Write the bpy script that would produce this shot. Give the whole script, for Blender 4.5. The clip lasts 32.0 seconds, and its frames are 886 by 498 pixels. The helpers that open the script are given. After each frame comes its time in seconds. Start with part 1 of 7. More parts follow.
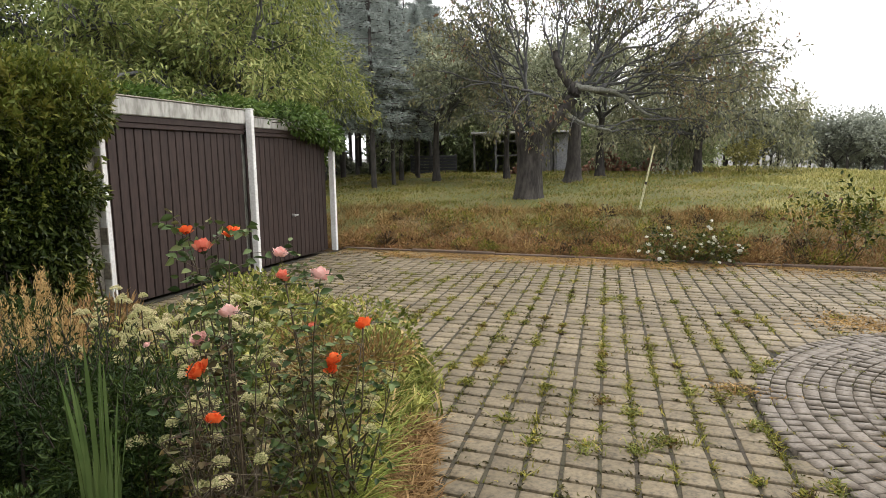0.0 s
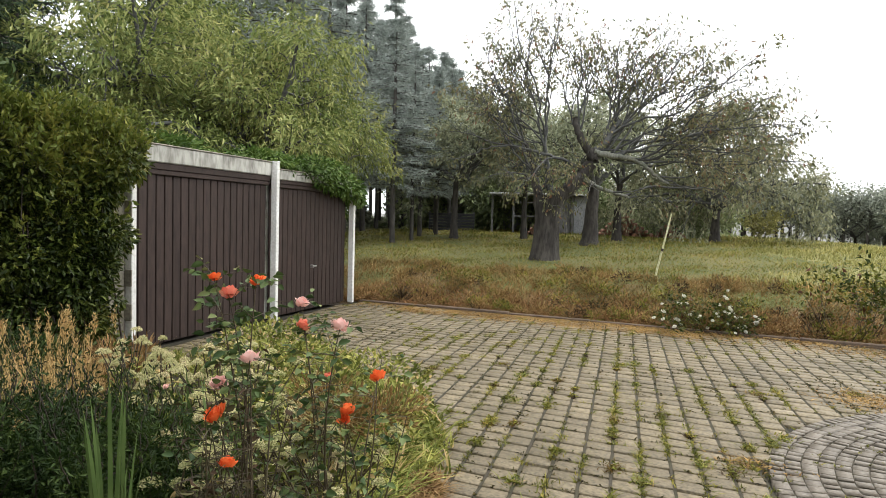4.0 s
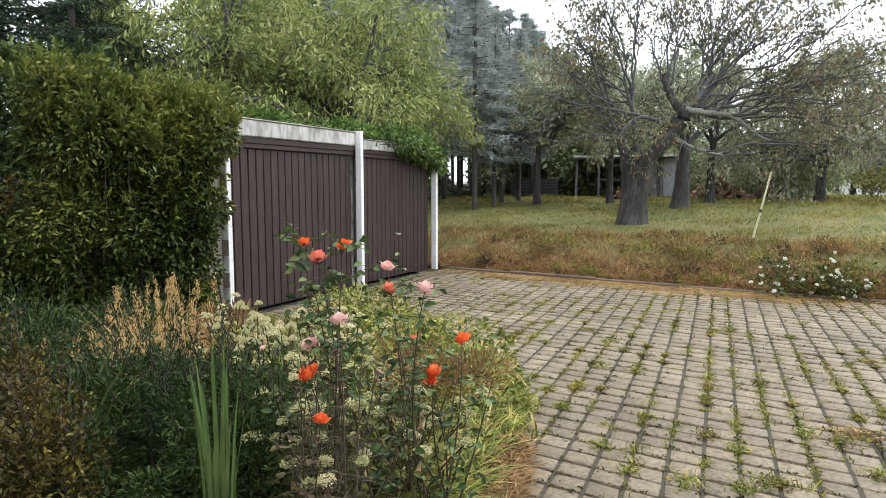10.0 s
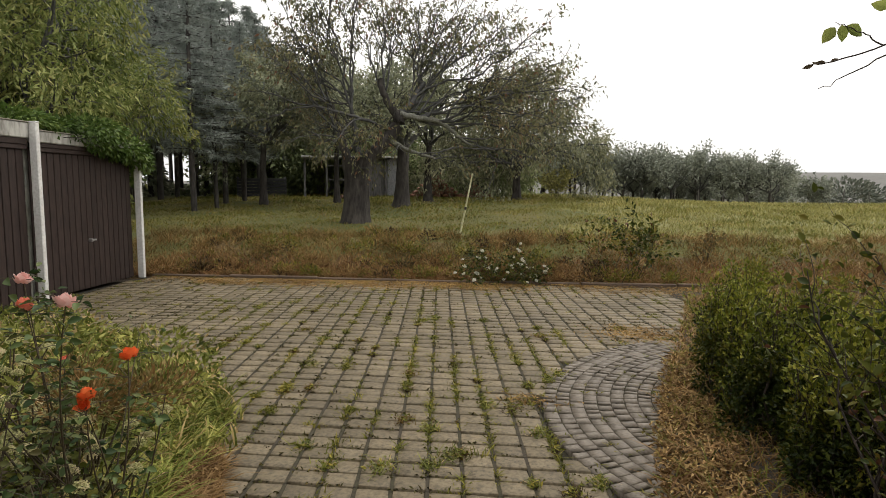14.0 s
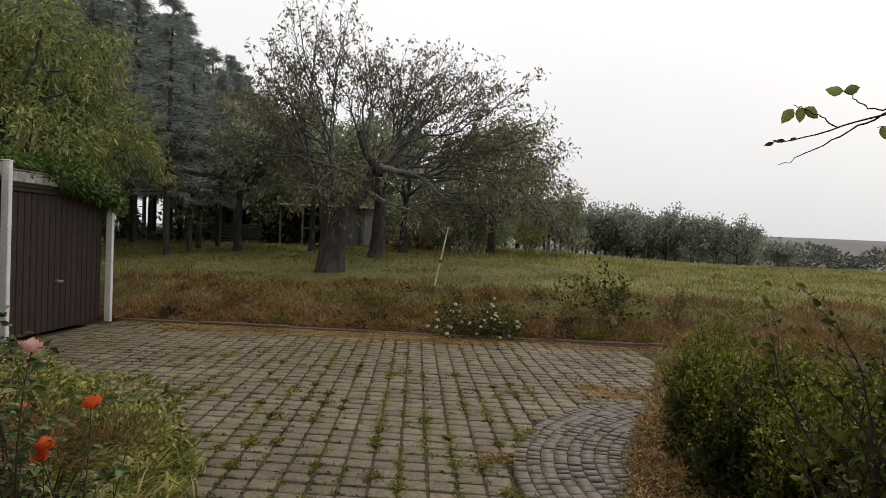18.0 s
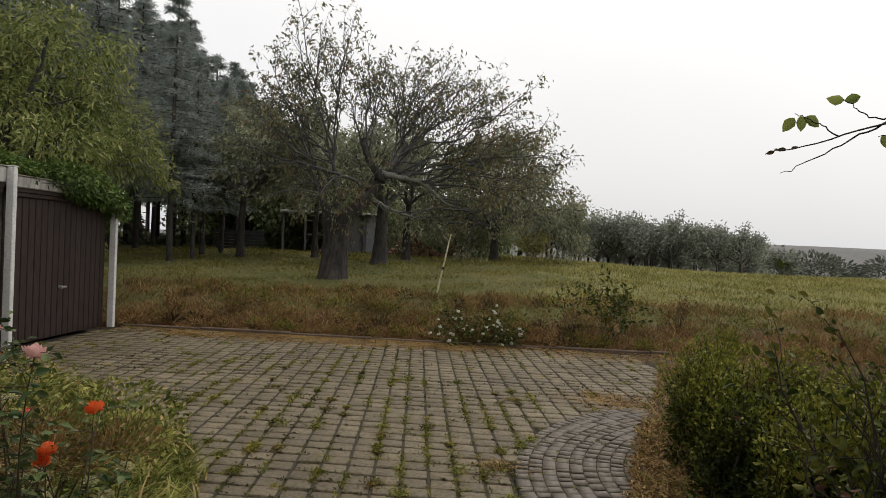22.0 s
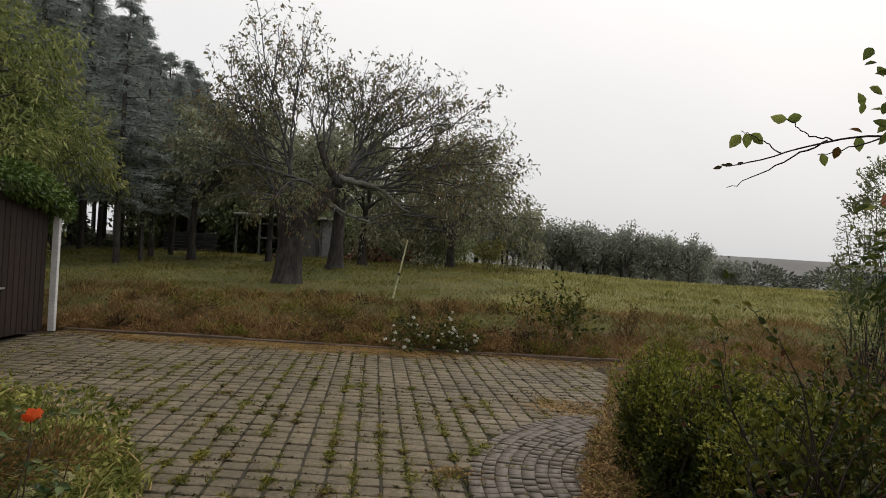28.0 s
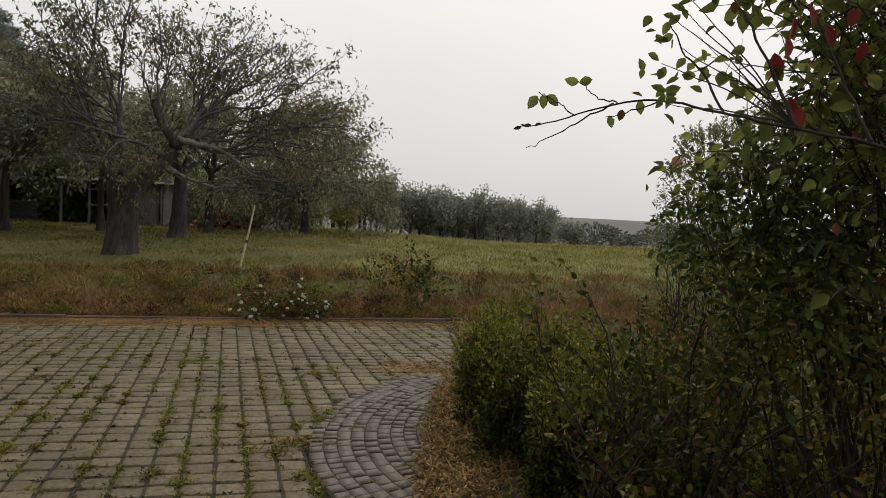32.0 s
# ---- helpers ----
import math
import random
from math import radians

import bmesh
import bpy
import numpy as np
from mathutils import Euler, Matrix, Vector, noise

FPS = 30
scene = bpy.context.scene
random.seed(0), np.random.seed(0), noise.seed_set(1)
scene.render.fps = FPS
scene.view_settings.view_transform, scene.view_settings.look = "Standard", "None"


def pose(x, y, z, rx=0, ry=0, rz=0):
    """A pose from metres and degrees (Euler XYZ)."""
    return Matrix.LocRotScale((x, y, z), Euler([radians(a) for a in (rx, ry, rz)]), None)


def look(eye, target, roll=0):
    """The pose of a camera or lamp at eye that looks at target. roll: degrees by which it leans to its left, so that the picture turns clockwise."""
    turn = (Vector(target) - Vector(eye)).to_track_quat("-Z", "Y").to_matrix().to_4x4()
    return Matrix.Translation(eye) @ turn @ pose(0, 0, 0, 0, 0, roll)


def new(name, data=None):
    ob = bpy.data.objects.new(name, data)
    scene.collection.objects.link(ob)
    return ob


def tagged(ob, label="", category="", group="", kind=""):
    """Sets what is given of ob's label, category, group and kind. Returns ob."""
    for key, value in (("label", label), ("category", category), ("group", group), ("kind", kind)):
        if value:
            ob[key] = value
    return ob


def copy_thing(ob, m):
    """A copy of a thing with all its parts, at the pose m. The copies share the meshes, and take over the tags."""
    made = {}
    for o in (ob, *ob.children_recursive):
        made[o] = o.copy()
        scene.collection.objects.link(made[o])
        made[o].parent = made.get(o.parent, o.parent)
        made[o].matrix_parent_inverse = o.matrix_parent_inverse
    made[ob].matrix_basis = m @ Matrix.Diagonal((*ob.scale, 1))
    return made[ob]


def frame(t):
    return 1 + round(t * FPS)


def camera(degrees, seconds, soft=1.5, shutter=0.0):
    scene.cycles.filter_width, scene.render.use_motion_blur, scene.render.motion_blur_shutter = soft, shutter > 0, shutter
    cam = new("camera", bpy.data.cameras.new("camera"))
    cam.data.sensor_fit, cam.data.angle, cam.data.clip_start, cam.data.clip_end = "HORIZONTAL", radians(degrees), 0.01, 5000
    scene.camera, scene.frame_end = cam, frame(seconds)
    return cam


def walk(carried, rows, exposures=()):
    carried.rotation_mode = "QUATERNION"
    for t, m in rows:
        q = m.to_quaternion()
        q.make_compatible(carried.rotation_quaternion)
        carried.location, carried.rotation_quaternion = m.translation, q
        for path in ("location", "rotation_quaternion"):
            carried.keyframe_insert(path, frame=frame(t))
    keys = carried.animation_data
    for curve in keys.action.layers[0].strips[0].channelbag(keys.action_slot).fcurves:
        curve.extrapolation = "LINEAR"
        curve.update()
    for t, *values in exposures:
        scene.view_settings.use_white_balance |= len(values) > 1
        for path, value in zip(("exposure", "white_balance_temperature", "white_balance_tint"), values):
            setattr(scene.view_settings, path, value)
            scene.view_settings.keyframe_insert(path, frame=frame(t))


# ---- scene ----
cam = camera(70.1, 32.0, soft=0.75)
METRES, EYE, TILT, LEAN, TURN = 1.148, 1.6, 0.0, 0.0, 30.1
ROWS = [
    (0.0, 0.0, 0.0, 0.0, -0.13, -7.89, 0.95),
    (0.5, -0.0169, -0.0169, 0.0109, 4.35, -6.34, 0.14),
    (1.0, -0.0112, -0.0499, 0.0105, 6.22, -4.5, 0.46),
    (1.5, -0.0193, -0.0691, 0.0208, 7.44, -3.49, 0.88),
    (2.0, 0.0005, -0.0861, 0.0318, 5.51, -2.24, -1.04),
    (2.5, -0.0077, -0.0827, 0.0204, 3.36, -1.68, -1.33),
    (4.5, -0.0093, -0.0669, 0.0046, 1.31, -4.06, -1.26),
    (5.0, -0.0171, -0.0463, -0.0168, 3.7, -7.0, -0.4),
    (5.5, -0.0315, -0.0443, -0.0275, 7.23, -8.22, -0.51),
    (6.0, -0.0415, -0.0505, -0.0258, 9.47, -8.63, -1.87),
    (6.5, -0.0551, -0.06, -0.0275, 10.34, -7.38, -1.84),
    (7.0, -0.0506, -0.074, -0.0217, 11.33, -6.55, -2.32),
    (7.5, -0.0432, -0.0698, -0.0236, 11.02, -7.01, -1.68),
    (8.0, -0.0389, -0.0684, -0.0241, 11.2, -6.85, -1.66),
    (8.5, -0.0367, -0.0528, -0.0248, 10.71, -7.29, 0.69),
    (9.0, -0.0398, -0.0719, -0.0118, 13.97, -5.82, 0.61),
    (9.5, -0.0162, -0.0728, -0.0104, 11.95, -6.05, 0.34),
    (10.0, -0.0113, -0.0616, -0.009, 8.89, -5.78, 0.0),
    (10.5, 0.0059, -0.0732, -0.001, 6.16, -5.24, -1.59),
    (11.0, 0.0082, -0.0553, -0.0056, -0.26, -4.67, -1.7),
    (11.5, 0.0058, -0.0722, -0.008, -4.04, -3.3, -1.13),
    (12.0, 0.0319, -0.0768, -0.0046, -7.81, -2.14, -1.76),
    (12.5, 0.1199, -0.084, 0.0024, -8.88, -1.66, -1.92),
    (13.0, 0.181, -0.0765, -0.0067, -12.03, -3.62, -0.49),
    (13.5, 0.1945, -0.0634, -0.018, -11.74, -5.54, -0.48),
    (14.0, 0.21, -0.0453, -0.0112, -14.78, -5.77, -0.11),
    (14.5, 0.2164, -0.0464, -0.0096, -19.65, -4.31, -1.3),
    (15.0, 0.1926, -0.055, 0.0046, -20.35, -2.87, -2.23),
    (15.5, 0.1907, -0.0706, 0.0061, -18.99, -0.97, -2.2),
    (17.5, 0.197, -0.0675, 0.0041, -17.18, -1.48, -1.82),
    (18.0, 0.1956, -0.0693, 0.0038, -17.01, -1.02, -2.09),
    (18.5, 0.1977, -0.0724, 0.0036, -17.37, -0.96, -1.73),
    (19.0, 0.2009, -0.0746, 0.0053, -17.68, -0.81, -1.6),
    (19.5, 0.1972, -0.0742, 0.008, -17.16, -0.75, -2.53),
    (20.0, 0.1988, -0.0753, 0.0016, -17.39, -0.83, -2.28),
    (20.5, 0.1968, -0.0687, -0.0008, -17.3, -1.23, -2.62),
    (21.0, 0.2023, -0.0649, 0.0025, -18.08, -1.29, -2.08),
    (21.5, 0.198, -0.0724, 0.006, -18.54, -0.57, -2.09),
    (22.0, 0.1955, -0.0751, 0.0043, -16.77, -0.4, -2.28),
    (22.5, 0.1979, -0.079, 0.0086, -16.84, 0.17, -1.61),
    (23.0, 0.1947, -0.0828, 0.0119, -16.22, 0.29, -1.21),
    (23.5, 0.1984, -0.0741, -0.0009, -16.23, -1.5, -1.49),
    (24.0, 0.1992, -0.0668, 0.0038, -15.94, -0.92, -1.52),
    (24.5, 0.1947, -0.0699, 0.0069, -15.85, -0.22, -2.24),
    (25.0, 0.1929, -0.0678, -0.0004, -16.53, -0.84, -2.61),
    (25.5, 0.2124, -0.0609, -0.0024, -19.24, -0.51, -3.67),
    (27.5, 0.1917, -0.0771, 0.0059, -20.87, 0.18, -3.29),
    (28.0, 0.1949, -0.0765, 0.0068, -20.71, 0.34, -3.18),
    (28.5, 0.1975, -0.077, 0.0047, -20.84, -0.2, -2.74),
    (29.0, 0.2077, -0.0764, 0.0061, -21.22, -0.15, -2.49),
    (29.5, 0.2213, -0.0779, 0.0045, -22.52, -0.39, -2.63),
    (30.0, 0.2486, -0.0845, 0.0067, -23.5, -1.08, -1.87),
    (30.5, 0.2723, -0.0877, 0.0026, -22.49, -1.55, -2.12),
    (31.0, 0.309, -0.0867, -0.0034, -25.38, -2.4, -2.52),
    (31.5, 0.3357, -0.1055, -0.0042, -29.59, -1.14, -3.48),
    (32.0, 0.338, -0.0978, 0.0036, -33.39, -2.24, -2.27),
]

EXPOSURES = [(0.0, 1.1, 6500, 10), (1.0, 1.12, 6350, 9), (2.0, 1.13, 6350, 9), (4.5, 1.19, 6450, 6), (5.3, 1.25, 6500, 7), (6.0, 1.55, 6150, 10), (8.0, 1.57, 6000, 10), (9.0, 1.58, 5950, 10), (10.0, 1.45, 5950, 9), (11.0, 1.17, 6200, 8), (11.6, 0.77, 6600, 10), (12.0, 0.5, 6950, 9), (13.0, 0.42, 7000, 8), (14.0, 0.4, 6850, 9), (15.0, 0.15, 6650, 11), (19.0, -0.1, 6650, 10), (25.0, -0.1, 6650, 10), (28.0, -0.22, 6650, 10), (32.0, -0.32, 6700, 11)]
walk(cam, [(t, pose(0, 0, EYE, TILT, LEAN, TURN) @ pose(METRES * x, METRES * y, METRES * z, 90 + pitch, roll, yaw)) for t, x, y, z, yaw, pitch, roll in ROWS], EXPOSURES)

# ---- light: an overcast, misty morning ----
world = bpy.data.worlds.new("overcast_sky")
scene.world = world
world.use_nodes = True
wn, wl = world.node_tree.nodes, world.node_tree.links
wn.clear()
sky = wn.new("ShaderNodeTexSky")
sky.sky_type, sky.sun_disc = "NISHITA", False
sky.sun_elevation, sky.sun_rotation = radians(48), radians(25)
sky.air_density, sky.dust_density = 1.0, 6.0
sky_gain = wn.new("ShaderNodeVectorMath")
sky_gain.operation = "SCALE"
sky_gain.inputs["Scale"].default_value = 0.1
cloud = wn.new("ShaderNodeMix")
cloud.data_type = "RGBA"
cloud.inputs["Factor"].default_value = 0.88
sky_way = wn.new("ShaderNodeTexCoord")
split = wn.new("ShaderNodeSeparateXYZ")
wl.new(sky_way.outputs["Generated"], split.inputs[0])
lift = wn.new("ShaderNodeMapRange")
lift.inputs["From Min"].default_value, lift.inputs["From Max"].default_value = 0.0, 0.55
wl.new(split.outputs["Z"], lift.inputs["Value"])
drift = wn.new("ShaderNodeTexNoise")
drift.inputs["Scale"].default_value, drift.inputs["Detail"].default_value = 2.2, 3.0
wl.new(sky_way.outputs["Generated"], drift.inputs["Vector"])
veil = wn.new("ShaderNodeMath")
veil.operation = "MULTIPLY_ADD"
wl.new(drift.outputs["Fac"], veil.inputs[0])
veil.inputs[1].default_value = 0.5
wl.new(lift.outputs["Result"], veil.inputs[2])
tone = wn.new("ShaderNodeMix")
tone.data_type = "RGBA"
tone.inputs["A"].default_value = (0.63, 0.65, 0.685, 1)
tone.inputs["B"].default_value = (0.98, 0.975, 0.975, 1)
wl.new(veil.outputs[0], tone.inputs["Factor"])
wl.new(tone.outputs["Result"], cloud.inputs["B"])
backg = wn.new("ShaderNodeBackground")
backg.inputs["Strength"].default_value = 1.2
wout = wn.new("ShaderNodeOutputWorld")
wl.new(sky.outputs["Color"], sky_gain.inputs[0])
wl.new(sky_gain.outputs[0], cloud.inputs["A"])
wl.new(cloud.outputs["Result"], backg.inputs["Color"])
wl.new(backg.outputs[0], wout.inputs["Surface"])
sun = new("sun", bpy.data.lights.new("sun", "SUN"))
sun.data.energy, sun.data.angle, sun.data.color = 0.8, radians(25), (1.0, 0.96, 0.9)
sun.matrix_world = look((14, 30, 50), (0, 5, 0))

# ---- materials ----


def mixer(nt, a, b, fac):
    """A colour mix of two colours or sockets."""
    m = nt.nodes.new("ShaderNodeMix")
    m.data_type = "RGBA"
    for key, v in (("Factor", fac), ("A", a), ("B", b)):
        if isinstance(v, bpy.types.NodeSocket):
            nt.links.new(v, m.inputs[key])
        elif key == "Factor":
            m.inputs[key].default_value = v
        else:
            m.inputs[key].default_value = (*v, 1)
    return m.outputs["Result"]


def noise_fac(nt, scale, lo=0.35, hi=0.65, detail=5.0, stretch=None, local=False):
    tc = nt.nodes.new("ShaderNodeTexCoord")
    src = tc.outputs["Object"]
    if not local:
        src = nt.nodes.new("ShaderNodeNewGeometry").outputs["Position"]
    if stretch:
        mp = nt.nodes.new("ShaderNodeMapping")
        mp.inputs["Scale"].default_value = stretch
        nt.links.new(src, mp.inputs["Vector"])
        src = mp.outputs["Vector"]
    n = nt.nodes.new("ShaderNodeTexNoise")
    n.inputs["Scale"].default_value, n.inputs["Detail"].default_value = scale, detail
    nt.links.new(src, n.inputs["Vector"])
    r = nt.nodes.new("ShaderNodeMapRange")
    r.inputs["From Min"].default_value, r.inputs["From Max"].default_value = lo, hi
    nt.links.new(n.outputs["Fac"], r.inputs["Value"])
    return r.outputs["Result"], n.outputs["Fac"]


def surface(name, a, b, c=None, scale=3.0, fine=40.0, rough=0.8, bump=0.3, bump_dist=0.01, vary=0.0, stretch=None, metal=0.0, spec=0.4, mid=(0.35, 0.65)):
    """A weathered surface: large stains between a and b, fine grain towards c, relief; vary: brightness steps from object to object."""
    m = bpy.data.materials.new(name)
    m.use_nodes = True
    nt = m.node_tree
    bs = nt.nodes["Principled BSDF"]
    f1, _ = noise_fac(nt, scale, mid[0], mid[1], 6, stretch)
    col = mixer(nt, a, b, f1)
    f2, raw = noise_fac(nt, fine, 0.4, 0.75, 4, stretch)
    col = mixer(nt, col, c or [x * 0.55 for x in a], f2)
    if vary:
        for node, out in (("ShaderNodeObjectInfo", "Random"), ("ShaderNodeNewGeometry", "Random Per Island")):
            hs = nt.nodes.new("ShaderNodeHueSaturation")
            rr = nt.nodes.new("ShaderNodeMapRange")
            rr.inputs["To Min"].default_value, rr.inputs["To Max"].default_value = 1 - vary, 1 + vary
            nt.links.new(nt.nodes.new(node).outputs[out], rr.inputs["Value"])
            nt.links.new(rr.outputs["Result"], hs.inputs["Value"])
            nt.links.new(col, hs.inputs["Color"])
            col = hs.outputs["Color"]
    nt.links.new(col, bs.inputs["Base Color"])
    bs.inputs["Roughness"].default_value, bs.inputs["Metallic"].default_value = rough, metal
    bs.inputs["Specular IOR Level"].default_value = spec
    if bump:
        bp = nt.nodes.new("ShaderNodeBump")
        bp.inputs["Strength"].default_value, bp.inputs["Distance"].default_value = bump, bump_dist
        nt.links.new(raw, bp.inputs["Height"])
        nt.links.new(bp.outputs["Normal"], bs.inputs["Normal"])
    return m


def leafy(name, cols, rough=0.5, thin=0.3, patch=1.2, dead=None, dead_share=0.0, low=0.6, high=1.4):
    """Leaves or blades: each takes its own tone between the colours, with drifts over the whole plant; light passes through them."""
    m = bpy.data.materials.new(name)
    m.use_nodes = True
    nt = m.node_tree
    bs = nt.nodes["Principled BSDF"]
    rnd = nt.nodes.new("ShaderNodeNewGeometry").outputs["Random Per Island"]
    f1, _ = noise_fac(nt, patch, 0.35, 0.65, 3)
    mixr = nt.nodes.new("ShaderNodeMath")
    mixr.operation = "MULTIPLY_ADD"
    nt.links.new(rnd, mixr.inputs[0])
    mixr.inputs[1].default_value = 0.6
    half = nt.nodes.new("ShaderNodeMath")
    half.operation = "MULTIPLY"
    nt.links.new(f1, half.inputs[0])
    half.inputs[1].default_value = 0.4
    nt.links.new(half.outputs[0], mixr.inputs[2])
    ramp = nt.nodes.new("ShaderNodeValToRGB")
    els = ramp.color_ramp.elements
    for i in range(len(cols) - 2):
        els.new(0.5)
    for i, c in enumerate(cols):
        k = low + (high - low) * i / (len(cols) - 1)
        els[i].position, els[i].color = i / (len(cols) - 1), (c[0] * k, c[1] * k, c[2] * k, 1)
    nt.links.new(mixr.outputs[0], ramp.inputs["Fac"])
    col = ramp.outputs["Color"]
    if dead:
        gt = nt.nodes.new("ShaderNodeMath")
        gt.operation = "LESS_THAN"
        fr = nt.nodes.new("ShaderNodeMath")
        fr.operation = "FRACT"
        ml = nt.nodes.new("ShaderNodeMath")
        ml.operation = "MULTIPLY"
        ml.inputs[1].default_value = 37.7
        nt.links.new(rnd, ml.inputs[0])
        nt.links.new(ml.outputs[0], fr.inputs[0])
        nt.links.new(fr.outputs[0], gt.inputs[0])
        gt.inputs[1].default_value = dead_share
        col = mixer(nt, col, dead, gt.outputs[0])
    nt.links.new(col, bs.inputs["Base Color"])
    bs.inputs["Roughness"].default_value = rough
    bs.inputs["Specular IOR Level"].default_value = 0.14
    if thin:
        tr = nt.nodes.new("ShaderNodeBsdfTranslucent")
        nt.links.new(col, tr.inputs["Color"])
        ms = nt.nodes.new("ShaderNodeMixShader")
        ms.inputs[0].default_value = thin * 0.75
        out = nt.nodes["Material Output"]
        nt.links.new(bs.outputs[0], ms.inputs[1])
        nt.links.new(tr.outputs[0], ms.inputs[2])
        nt.links.new(ms.outputs[0], out.inputs["Surface"])
    return m


